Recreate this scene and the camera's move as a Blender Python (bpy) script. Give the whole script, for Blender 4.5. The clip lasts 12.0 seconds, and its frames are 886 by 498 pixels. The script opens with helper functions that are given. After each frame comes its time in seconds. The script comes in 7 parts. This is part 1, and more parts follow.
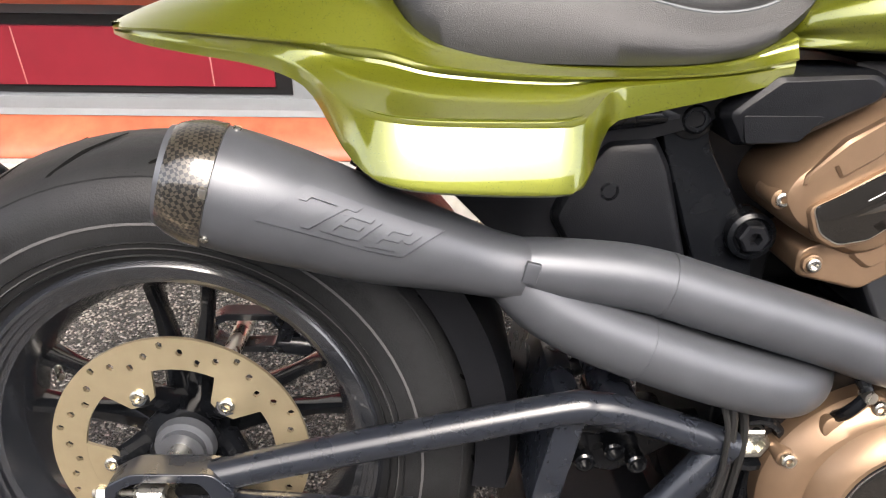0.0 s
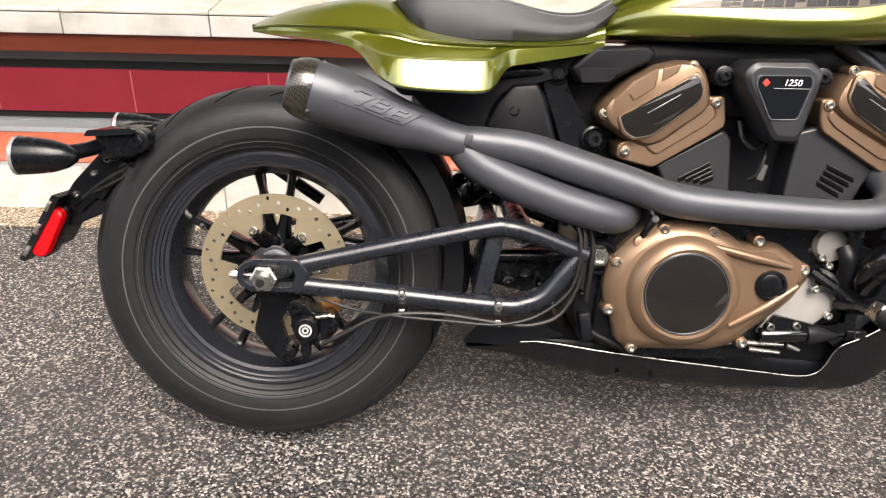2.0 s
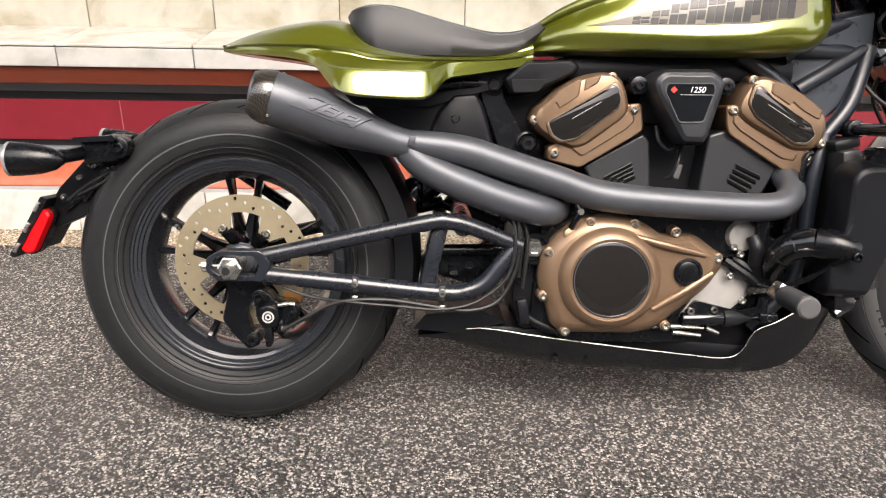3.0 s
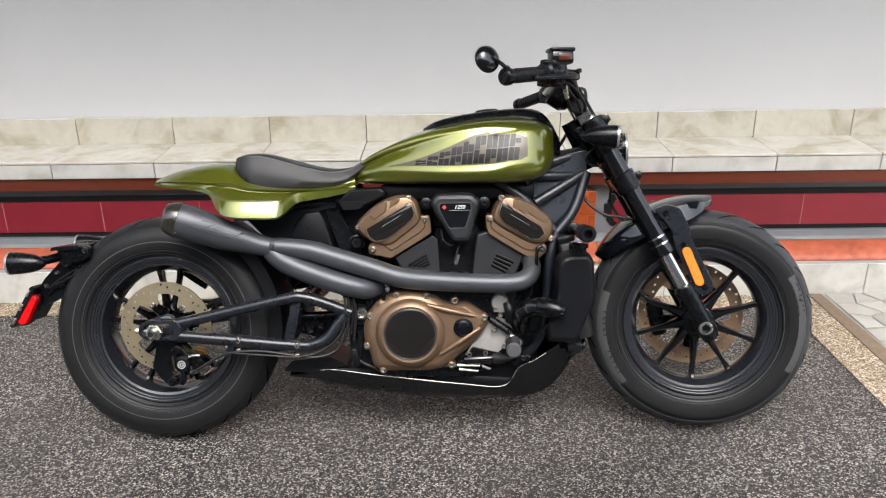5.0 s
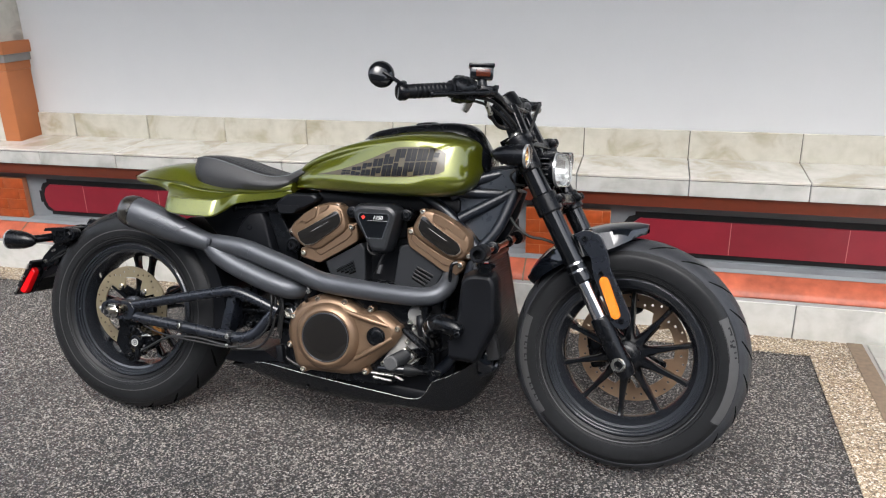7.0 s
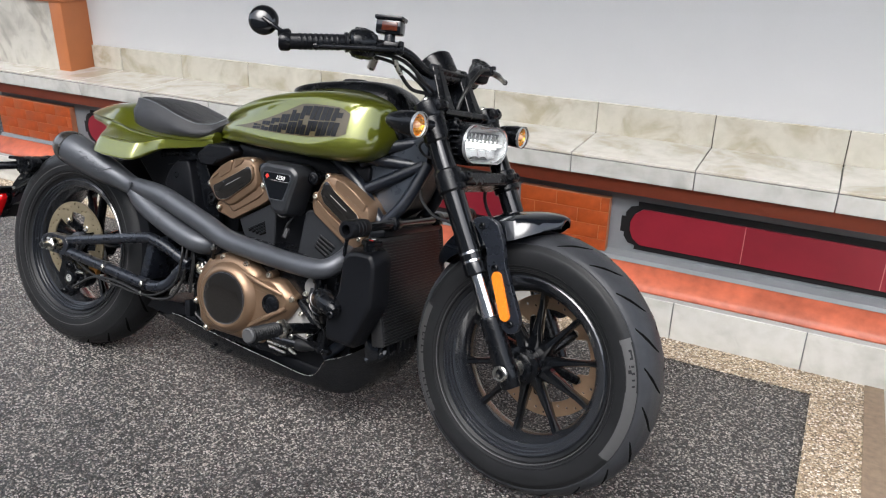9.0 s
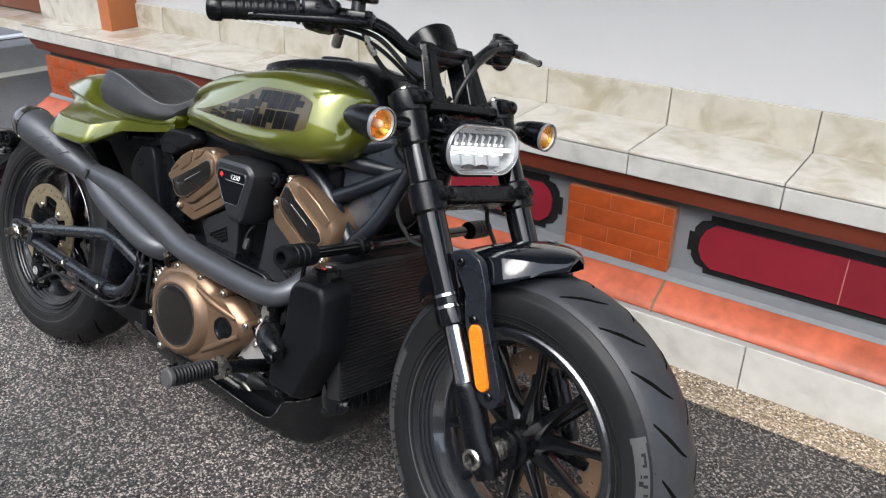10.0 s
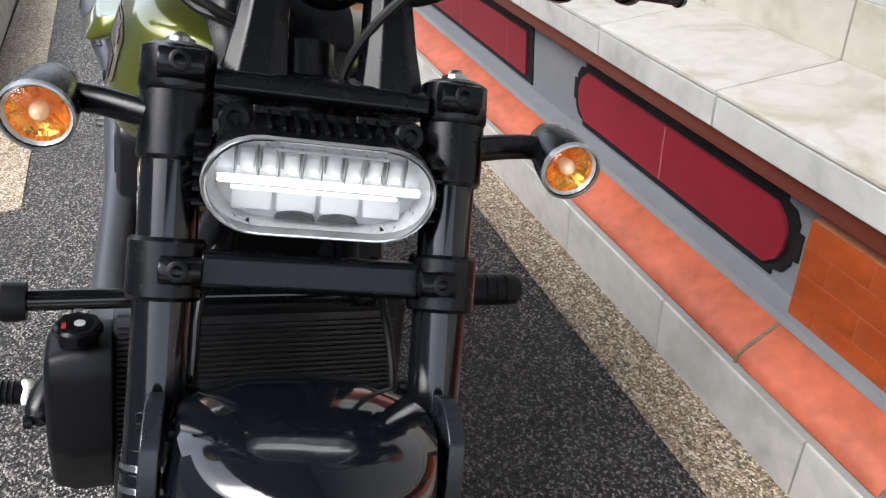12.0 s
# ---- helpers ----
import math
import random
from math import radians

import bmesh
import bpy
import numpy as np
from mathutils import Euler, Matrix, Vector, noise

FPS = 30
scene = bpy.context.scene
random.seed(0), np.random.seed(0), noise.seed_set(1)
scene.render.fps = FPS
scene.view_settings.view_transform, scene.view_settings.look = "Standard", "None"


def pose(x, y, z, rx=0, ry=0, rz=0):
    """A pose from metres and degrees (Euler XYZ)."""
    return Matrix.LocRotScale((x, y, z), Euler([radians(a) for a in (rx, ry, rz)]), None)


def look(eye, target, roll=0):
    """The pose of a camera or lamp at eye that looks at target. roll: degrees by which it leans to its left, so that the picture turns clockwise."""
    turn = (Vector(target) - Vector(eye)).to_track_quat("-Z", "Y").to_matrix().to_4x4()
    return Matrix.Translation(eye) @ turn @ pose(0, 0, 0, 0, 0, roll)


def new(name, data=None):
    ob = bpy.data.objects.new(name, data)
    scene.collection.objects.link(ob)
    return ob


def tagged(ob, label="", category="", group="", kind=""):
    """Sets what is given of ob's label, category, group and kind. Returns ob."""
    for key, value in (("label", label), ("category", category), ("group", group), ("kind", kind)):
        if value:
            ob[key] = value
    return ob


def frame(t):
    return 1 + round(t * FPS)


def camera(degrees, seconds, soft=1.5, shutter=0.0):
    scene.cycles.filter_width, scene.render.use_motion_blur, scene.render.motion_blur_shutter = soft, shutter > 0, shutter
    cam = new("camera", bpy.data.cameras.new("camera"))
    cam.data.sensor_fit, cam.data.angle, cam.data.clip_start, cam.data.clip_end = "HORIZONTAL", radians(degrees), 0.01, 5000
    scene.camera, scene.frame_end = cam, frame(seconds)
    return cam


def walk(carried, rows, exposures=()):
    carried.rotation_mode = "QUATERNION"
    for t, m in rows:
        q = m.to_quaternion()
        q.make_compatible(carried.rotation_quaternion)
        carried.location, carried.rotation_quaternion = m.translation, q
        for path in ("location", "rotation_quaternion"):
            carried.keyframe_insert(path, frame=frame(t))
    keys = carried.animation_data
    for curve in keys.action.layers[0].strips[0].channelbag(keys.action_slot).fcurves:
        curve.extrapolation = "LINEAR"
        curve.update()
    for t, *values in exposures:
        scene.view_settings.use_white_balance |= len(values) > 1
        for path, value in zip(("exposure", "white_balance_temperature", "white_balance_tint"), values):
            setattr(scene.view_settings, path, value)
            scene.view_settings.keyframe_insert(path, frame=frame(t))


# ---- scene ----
cam = camera(60.4, 12.0, soft=1.15)
EXPOSURES = [(0, 2.55, 7000, 13), (1, 2.3, 7100, 14), (2.5, 2.12, 7100, 14), (4.5, 1.72, 6650, 11), (5.2, 1.5, 6480, 10), (9, 1.5, 6300, 10), (12, 1.66, 6250, 10)]
PATH = [
    (0, (0.25, -0.589, 0.961), (0.288, 1.039, -0.201), 1.2),
    (0.5, (0.285, -0.776, 0.992), (0.275, 0.908, -0.087), 1.0),
    (1, (0.243, -0.965, 1.013), (0.229, 0.757, -0.004), 1.0),
    (1.5, (0.238, -1.15, 1.036), (0.247, 0.6, 0.067), 1.3),
    (2, (0.287, -1.252, 0.997), (0.302, 0.519, 0.067), 1.4),
    (2.5, (0.339, -1.334, 0.953), (0.352, 0.464, 0.079), 1.3),
    (2.7, (0.359, -1.359, 0.953), (0.372, 0.452, 0.104), 1.2),
    (4.3, (0.504, -1.887, 1.222), (0.577, -0.021, 0.505), 0.2),
    (4.5, (0.585, -1.942, 1.254), (0.642, -0.072, 0.548), -0.1),
    (5, (0.816, -2.045, 1.292), (0.8, -0.169, 0.6), -0.8),
    (5.5, (0.98, -1.967, 1.292), (0.858, -0.094, 0.601), -1.1),
    (6, (1.147, -1.92, 1.314), (0.893, -0.059, 0.627), -1.4),
    (6.5, (1.398, -1.964, 1.314), (1.006, -0.126, 0.632), -1.4),
    (6.7, (1.471, -1.972, 1.312), (1.033, -0.143, 0.633), -1.4),
    (8.3, (1.939, -1.695, 1.294), (1.185, 0.016, 0.586), 0.3),
    (8.5, (2.014, -1.668, 1.29), (1.234, 0.026, 0.567), 0.6),
    (9, (2.088, -1.525, 1.267), (1.233, 0.113, 0.502), 1.0),
    (9.5, (2.052, -1.266, 1.255), (1.103, 0.298, 0.447), 1.2),
    (9.6, (2.058, -1.227, 1.249), (1.085, 0.318, 0.431), 1.4),
    (10, (2.079, -1.007, 1.231), (1.013, 0.453, 0.375), 0.9),
    (10.4, (2.105, -0.79, 1.22), (0.914, 0.547, 0.33), 0.2),
    (10.5, (2.069, -0.738, 1.205), (0.87, 0.579, 0.295), 0.5),
    (11, (1.973, -0.438, 1.179), (0.634, 0.689, 0.211), -0.3),
    (11.5, (1.969, -0.146, 1.149), (0.489, 0.703, 0.106), -1.3),
    (12, (1.926, 0.06, 1.116), (0.347, 0.583, 0.005), -2.6),
]
walk(cam, [(t, look(eye, target, roll)) for t, eye, target, roll in PATH], exposures=EXPOSURES)

# ---------------- world, sun ----------------
world = bpy.data.worlds.new("sky")
scene.world = world
world.use_nodes = True
wn, wl = world.node_tree.nodes, world.node_tree.links
SUN_EL, SUN_AZ = radians(58), radians(170)
sky = wn.new("ShaderNodeTexSky")
sky.sky_type, sky.sun_disc = "NISHITA", False
sky.sun_elevation, sky.sun_rotation = SUN_EL, SUN_AZ
sky.air_density, sky.dust_density, sky.ozone_density = 1.0, 4.0, 1.0
soft_sky = wn.new("ShaderNodeHueSaturation")
soft_sky.inputs["Saturation"].default_value = 0.45
wl.new(sky.outputs[0], soft_sky.inputs["Color"])
wl.new(soft_sky.outputs[0], wn["Background"].inputs["Color"])
wn["Background"].inputs["Strength"].default_value = 0.165

sun_data = bpy.data.lights.new("sun", "SUN")
sun_data.energy, sun_data.angle, sun_data.color = 0.9, radians(40), (1.0, 0.985, 0.95)
sun = new("sun", sun_data)
sun.matrix_world = look((0, 0, 0), (-math.sin(SUN_AZ) * math.cos(SUN_EL), -math.cos(SUN_AZ) * math.cos(SUN_EL), -math.sin(SUN_EL)))


# ---------------- materials ----------------
def mat(name, colour, rough=0.5, metal=0.0, coat=0.0, scale=20.0, vary=0.12, bump=0.0, bump_scale=200.0, rvary=0.08, big=2.0, bigvary=0.1, coords="Object", per_piece=0.0, spec=0.5, coat_ior=1.5):
    """A surface with grain and stains at two scales."""
    m = bpy.data.materials.new(name)
    m.use_nodes = True
    n, l = m.node_tree.nodes, m.node_tree.links
    b = n["Principled BSDF"]
    b.inputs["Metallic"].default_value = metal
    b.inputs["Specular IOR Level"].default_value = spec
    b.inputs["Coat Weight"].default_value = coat
    b.inputs["Coat Roughness"].default_value = 0.03
    b.inputs["Coat IOR"].default_value = coat_ior
    tc = n.new("ShaderNodeTexCoord")
    fine, broad = n.new("ShaderNodeTexNoise"), n.new("ShaderNodeTexNoise")
    fine.inputs["Scale"].default_value, broad.inputs["Scale"].default_value = scale, big
    fine.inputs["Detail"].default_value, broad.inputs["Detail"].default_value = 6, 4
    l.new(tc.outputs[coords], fine.inputs["Vector"])
    l.new(tc.outputs[coords], broad.inputs["Vector"])
    total = n.new("ShaderNodeMath")
    total.operation = "MULTIPLY_ADD"
    l.new(fine.outputs["Fac"], total.inputs[0])
    total.inputs[1].default_value = 2 * vary
    total.inputs[2].default_value = 1 - vary
    total2 = n.new("ShaderNodeMath")
    total2.operation = "MULTIPLY_ADD"
    l.new(broad.outputs["Fac"], total2.inputs[0])
    total2.inputs[1].default_value = 2 * bigvary
    total2.inputs[2].default_value = -bigvary
    add = n.new("ShaderNodeMath")
    l.new(total.outputs[0], add.inputs[0])
    l.new(total2.outputs[0], add.inputs[1])
    last = add
    if per_piece:
        info, pm = n.new("ShaderNodeObjectInfo"), n.new("ShaderNodeMath")
        pm.operation = "MULTIPLY_ADD"
        l.new(info.outputs["Random"], pm.inputs[0])
        pm.inputs[1].default_value, pm.inputs[2].default_value = 2 * per_piece, -per_piece
        last = n.new("ShaderNodeMath")
        l.new(add.outputs[0], last.inputs[0])
        l.new(pm.outputs[0], last.inputs[1])
    mul = n.new("ShaderNodeVectorMath")
    mul.operation = "SCALE"
    mul.inputs[0].default_value = colour
    l.new(last.outputs[0], mul.inputs["Scale"])
    l.new(mul.outputs[0], b.inputs["Base Color"])
    rr = n.new("ShaderNodeMath")
    rr.operation = "MULTIPLY_ADD"
    l.new(fine.outputs["Fac"], rr.inputs[0])
    rr.inputs[1].default_value, rr.inputs[2].default_value = 2 * rvary, rough - rvary
    l.new(rr.outputs[0], b.inputs["Roughness"])
    if bump:
        bn, bt = n.new("ShaderNodeBump"), n.new("ShaderNodeTexNoise")
        bt.inputs["Scale"].default_value, bt.inputs["Detail"].default_value = bump_scale, 5
        l.new(tc.outputs[coords], bt.inputs["Vector"])
        l.new(bt.outputs["Fac"], bn.inputs["Height"])
        bn.inputs["Strength"].default_value, bn.inputs["Distance"].default_value = bump, 0.002
        l.new(bn.outputs[0], b.inputs["Normal"])
    return m


def ramp(n, stops):
    r = n.new("ShaderNodeValToRGB")
    e = r.color_ramp.elements
    for i, (pos, c) in enumerate(stops):
        if i > 1:
            e.new(pos)
        e[i].position, e[i].color = pos, (*c, 1)
    return r


def stones(name, stops, scale, rough, depth, spread=1.0, wash=None):
    """Aggregate: many small stones set in a binder."""
    m = bpy.data.materials.new(name)
    m.use_nodes = True
    n, l = m.node_tree.nodes, m.node_tree.links
    b = n["Principled BSDF"]
    tc = n.new("ShaderNodeTexCoord")
    v, v2, big = n.new("ShaderNodeTexVoronoi"), n.new("ShaderNodeTexVoronoi"), n.new("ShaderNodeTexNoise")
    v.inputs["Scale"].default_value, v2.inputs["Scale"].default_value, big.inputs["Scale"].default_value = scale, scale, 1.7
    v2.feature = "F1"
    big.inputs["Detail"].default_value = 6
    for x in (v, v2, big):
        l.new(tc.outputs["Object"], x.inputs["Vector"])
    sep = n.new("ShaderNodeSeparateColor")
    l.new(v.outputs["Color"], sep.inputs[0])
    r = ramp(n, stops)
    l.new(sep.outputs[0], r.inputs[0])
    edge = ramp(n, [(0.0, (1, 1, 1)), (0.45, (1, 1, 1)), (0.8, (0.35, 0.35, 0.35))])
    l.new(v2.outputs["Distance"], edge.inputs[0])
    mix = n.new("ShaderNodeMix")
    mix.data_type, mix.blend_type = "RGBA", "MULTIPLY"
    mix.inputs[0].default_value = spread
    l.new(r.outputs[0], mix.inputs[6])
    l.new(edge.outputs[0], mix.inputs[7])
    tone = ramp(n, [(0.3, (0.62, 0.62, 0.63)), (0.7, (1.28, 1.26, 1.24))])
    l.new(big.outputs["Fac"], tone.inputs[0])
    mix2 = n.new("ShaderNodeMix")
    mix2.data_type, mix2.blend_type = "RGBA", "MULTIPLY"
    mix2.inputs[0].default_value = 1
    l.new(mix.outputs[2], mix2.inputs[6])
    l.new(tone.outputs[0], mix2.inputs[7])
    l.new(mix2.outputs[2], b.inputs["Base Color"])
    b.inputs["Roughness"].default_value = rough
    bump = n.new("ShaderNodeBump")
    inv = n.new("ShaderNodeMath")
    inv.operation = "SUBTRACT"
    inv.inputs[0].default_value = 1
    l.new(v2.outputs["Distance"], inv.inputs[1])
    l.new(inv.outputs[0], bump.inputs["Height"])
    bump.inputs["Strength"].default_value, bump.inputs["Distance"].default_value = 1.0, depth
    l.new(bump.outputs[0], b.inputs["Normal"])
    return m


def marble(name, base, vein, rough=0.22, piece=0.05):
    """Cream ceramic tile with cloudy veins, each tile with its own drift."""
    m = bpy.data.materials.new(name)
    m.use_nodes = True
    n, l = m.node_tree.nodes, m.node_tree.links
    b = n["Principled BSDF"]
    tc, info = n.new("ShaderNodeTexCoord"), n.new("ShaderNodeObjectInfo")
    shift = n.new("ShaderNodeVectorMath")
    shift.operation = "MULTIPLY_ADD"
    l.new(info.outputs["Random"], shift.inputs[0])
    shift.inputs[1].default_value = (31, 17, 9)
    l.new(tc.outputs["Object"], shift.inputs[2])
    a, c = n.new("ShaderNodeTexNoise"), n.new("ShaderNodeTexNoise")
    a.inputs["Scale"].default_value, a.inputs["Detail"].default_value, a.inputs["Distortion"].default_value = 5.0, 8, 1.2
    c.inputs["Scale"].default_value, c.inputs["Detail"].default_value = 26.0, 6
    l.new(shift.outputs[0], a.inputs["Vector"])
    l.new(shift.outputs[0], c.inputs["Vector"])
    r = ramp(n, [(0.34, vein), (0.5, base), (0.75, tuple(min(1, x * 1.08) for x in base))])
    l.new(a.outputs["Fac"], r.inputs[0])
    r2 = ramp(n, [(0.3, (0.9, 0.9, 0.88)), (0.6, (1, 1, 1))])
    l.new(c.outputs["Fac"], r2.inputs[0])
    mix = n.new("ShaderNodeMix")
    mix.data_type, mix.blend_type = "RGBA", "MULTIPLY"
    mix.inputs[0].default_value = 1
    l.new(r.outputs[0], mix.inputs[6])
    l.new(r2.outputs[0], mix.inputs[7])
    l.new(mix.outputs[2], b.inputs["Base Color"])
    b.inputs["Roughness"].default_value = rough
    return m


def island_stones(name, stops, rough):
    """Loose pebbles, each with a tone of its own."""
    m = bpy.data.materials.new(name)
    m.use_nodes = True
    n, l = m.node_tree.nodes, m.node_tree.links
    geo, no, mix = n.new("ShaderNodeNewGeometry"), n.new("ShaderNodeTexNoise"), n.new("ShaderNodeMix")
    r = ramp(n, stops)
    l.new(geo.outputs["Random Per Island"], r.inputs[0])
    no.inputs["Scale"].default_value, no.inputs["Detail"].default_value = 400, 4
    tone = ramp(n, [(0.3, (0.65, 0.65, 0.65)), (0.7, (1.1, 1.1, 1.1))])
    l.new(no.outputs["Fac"], tone.inputs[0])
    mix.data_type, mix.blend_type = "RGBA", "MULTIPLY"
    mix.inputs[0].default_value = 1
    l.new(r.outputs[0], mix.inputs[6])
    l.new(tone.outputs[0], mix.inputs[7])
    l.new(mix.outputs[2], n["Principled BSDF"].inputs["Base Color"])
    n["Principled BSDF"].inputs["Roughness"].default_value = rough
    return m


PEBBLE_STONE = island_stones("loose washed pebbles", [(0.0, (0.1, 0.075, 0.05)), (0.35, (0.3, 0.22, 0.14)), (0.7, (0.5, 0.4, 0.28)), (1.0, (0.78, 0.73, 0.65))], 0.55)
GRIT_STONE = island_stones("dark loose grit", [(0.0, (0.012, 0.012, 0.013)), (0.55, (0.045, 0.044, 0.042)), (0.85, (0.18, 0.17, 0.155)), (1.0, (0.46, 0.43, 0.39))], 0.3)
ASPHALT = stones("dark aggregate paving", [(0.0, (0.008, 0.008, 0.009)), (0.46, (0.028, 0.0272, 0.0265)), (0.7, (0.115, 0.108, 0.1)), (0.96, (0.4, 0.365, 0.33))], 225, 0.27, 0.0065)
PEBBLE = stones("washed pebble", [(0.0, (0.11, 0.08, 0.05)), (0.35, (0.3, 0.22, 0.135)), (0.7, (0.5, 0.4, 0.27)), (1.0, (0.78, 0.72, 0.62))], 185, 0.6, 0.005)
TILE = marble("cream tile", (0.6, 0.565, 0.475), (0.45, 0.4, 0.29))
TILE_GREY = marble("pale grey tile", (0.53, 0.52, 0.485), (0.42, 0.41, 0.375))
TILE_TOP = marble("polished cream tile", (0.62, 0.595, 0.535), (0.5, 0.455, 0.36), 0.16)
PILLAR_TILE = marble("mottled stone tile", (0.6, 0.57, 0.5), (0.38, 0.35, 0.3), 0.3)
BRICK_MORTAR = mat("orange-brown mortar", (0.42, 0.17, 0.085), 0.85, scale=60, vary=0.2, bump=0.3)
GROUT = mat("dark grout", (0.1, 0.09, 0.075), 0.9, scale=60, bump=0.3)
PLASTER = mat("pale grey plaster", (0.64, 0.635, 0.625), 0.75, scale=9, vary=0.025, big=0.8, bigvary=0.04, bump=0.12, bump_scale=260, coords="Object")
TERRACOTTA = mat("orange-red painted concrete", (0.4, 0.096, 0.048), 0.5, scale=30, vary=0.45, big=5, bigvary=0.6, bump=0.25, bump_scale=70)
ORANGE = mat("orange paint", (0.5, 0.17, 0.06), 0.5, scale=20, vary=0.08, bump=0.1)
BRICK = mat("glazed orange tile brick", (0.32, 0.06, 0.013), 0.35, scale=30, vary=0.4, big=7, bigvary=0.5, bump=0.15, per_piece=0.08)
RED_TILE = mat("crimson glazed tile", (0.19, 0.012, 0.022), 0.38, rvary=0.0, scale=24, vary=0.08, big=4, bigvary=0.25, per_piece=0.06)
PINK_GROUT = mat("pale red grout", (0.42, 0.17, 0.15), 0.8, scale=60, vary=0.25)
RED_BROWN = mat("red-brown painted moulding", (0.2, 0.04, 0.018), 0.45, scale=30, vary=0.15, bump=0.15)
GREY_PAINT = mat("slate grey paint", (0.17, 0.18, 0.19), 0.6, scale=18, vary=0.12, big=4, bigvary=0.18, bump=0.25, bump_scale=90)
BLACK_PAINT = mat("black paint", (0.007, 0.007, 0.0075), 0.6, scale=25, vary=0.4, bump=0.2, spec=0.3)
CEMENT = mat("grey cement", (0.26, 0.25, 0.24), 0.8, scale=14, vary=0.2, big=3, bigvary=0.2, bump=0.4, bump_scale=80)
BROWN_EARTH = mat("brown mortar", (0.17, 0.125, 0.085), 0.9, scale=60, vary=0.4, bump=0.8, bump_scale=120)
FLAGSTONE = mat("pale flagstone", (0.36, 0.355, 0.32), 0.6, scale=22, vary=0.12, bump=0.3, per_piece=0.12)
PALE_LINE = mat("pale concrete edging", (0.5, 0.47, 0.38), 0.8, scale=30, vary=0.15, bump=0.3)
WOOD_DOOR = mat("red-brown stained wood", (0.17, 0.05, 0.02), 0.4, scale=12, vary=0.2)

GREEN = mat("olive green metallic paint", (0.112, 0.124, 0.0085), 0.28, metal=0.62, coat=1.0, scale=900, vary=0.05, bigvary=0.03, rvary=0.02, coat_ior=1.65)
SATIN = mat("satin black", (0.0025, 0.0029, 0.0038), 0.26, scale=60, vary=0.15, bump=0.05, bump_scale=600, spec=0.28)
MATTE = mat("textured black plastic", (0.004, 0.0044, 0.0056), 0.36, scale=80, vary=0.15, bump=0.2, bump_scale=900, spec=0.2)
GLOSS = mat("gloss black", (0.003, 0.0034, 0.0042), 0.12, coat=0.0, spec=0.6, scale=40, vary=0.15, rvary=0.04)
FENDER_PAINT = mat("gloss black-blue paint", (0.003, 0.004, 0.006), 0.1, coat=0.5, scale=40, vary=0.15, rvary=0.03)
BLUE_BLACK = mat("blue-black enamel", (0.008, 0.0096, 0.0135), 0.28, coat=0.15, spec=0.45, scale=50, vary=0.15, rvary=0.05)
BRONZE = mat("bronze coated casting", (0.185, 0.12, 0.075), 0.38, metal=0.65, scale=120, vary=0.08, bump=0.06, bump_scale=700)
FRAME_PAINT = mat("satin blue-black frame enamel", (0.006, 0.008, 0.0125), 0.34, spec=0.45, scale=50, vary=0.15, rvary=0.05)
GUSSET = mat("slate satin frame panel", (0.024, 0.029, 0.037), 0.3, spec=0.65, scale=60, vary=0.12, bump=0.05, bump_scale=700)
EXHAUST = mat("graphite ceramic coating", (0.056, 0.06, 0.068), 0.42, metal=0.45, scale=50, vary=0.12, big=7, bigvary=0.18, bump=0.04, bump_scale=900)
STEEL = mat("zinc plated steel", (0.5, 0.485, 0.44), 0.28, metal=1.0, scale=80, vary=0.15)
CHROME = mat("polished steel", (0.75, 0.75, 0.76), 0.12, metal=1.0, scale=80, vary=0.06, rvary=0.04)
DISC = mat("brake disc steel", (0.4, 0.335, 0.22), 0.38, metal=0.85, scale=60, vary=0.12, big=14, bigvary=0.12)
COPPER_DISC = mat("browned brake disc", (0.36, 0.24, 0.15), 0.42, metal=0.7, scale=60, vary=0.15, big=14, bigvary=0.15)
RUBBER = mat("tyre rubber", (0.0112, 0.0116, 0.0124), 0.42, scale=70, vary=0.25, big=9, bigvary=0.35, bump=0.2, bump_scale=500, spec=0.16)
# front tread is lighter: dust, plus sky sheen put into the base colour
TREAD = mat("slate tread rubber with dust and sheen", (0.024, 0.0255, 0.029), 0.42, scale=45, vary=0.3, big=14, bigvary=0.4, bump=0.2, bump_scale=400, spec=0.3)
RUBBER_GREY = mat("scuffed grey rubber", (0.045, 0.045, 0.046), 0.6, scale=90, vary=0.15, bump=0.15, bump_scale=500)
LEATHER = mat("black vinyl", (0.008, 0.008, 0.009), 0.45, scale=90, vary=0.12, bump=0.3, bump_scale=1300, spec=0.5)
CASE_GREY = mat("charcoal satin casing", (0.0135, 0.0145, 0.0165), 0.36, scale=80, vary=0.15, bump=0.1, bump_scale=900, spec=0.5)
GREY_PRINT = mat("grey print", (0.3, 0.3, 0.29), 0.4)
THREAD = mat("grey thread", (0.085, 0.092, 0.098), 0.6, scale=90, vary=0.3)
DARK_GLASS = mat("smoked cover", (0.009, 0.008, 0.007), 0.05, coat=0.0, spec=0.5, scale=10, vary=0.2, rvary=0.02)
AMBER_BOWL = mat("amber reflector bowl", (1.0, 0.48, 0.07), 0.14, metal=0.9, scale=160, vary=0.5, bump=1.0, bump_scale=110, spec=0.8)
AMBER_BULB = mat("pale amber bulb", (1.0, 0.62, 0.38), 0.12, coat=0.5, scale=200)
AMBER = mat("amber lens", (0.72, 0.18, 0.003), 0.25, coat=0.3, scale=420, vary=0.55, bump=1.0, bump_scale=330, spec=0.6)
RED_LENS = mat("red lens", (0.6, 0.004, 0.006), 0.2, coat=0.2, scale=180, vary=0.15)
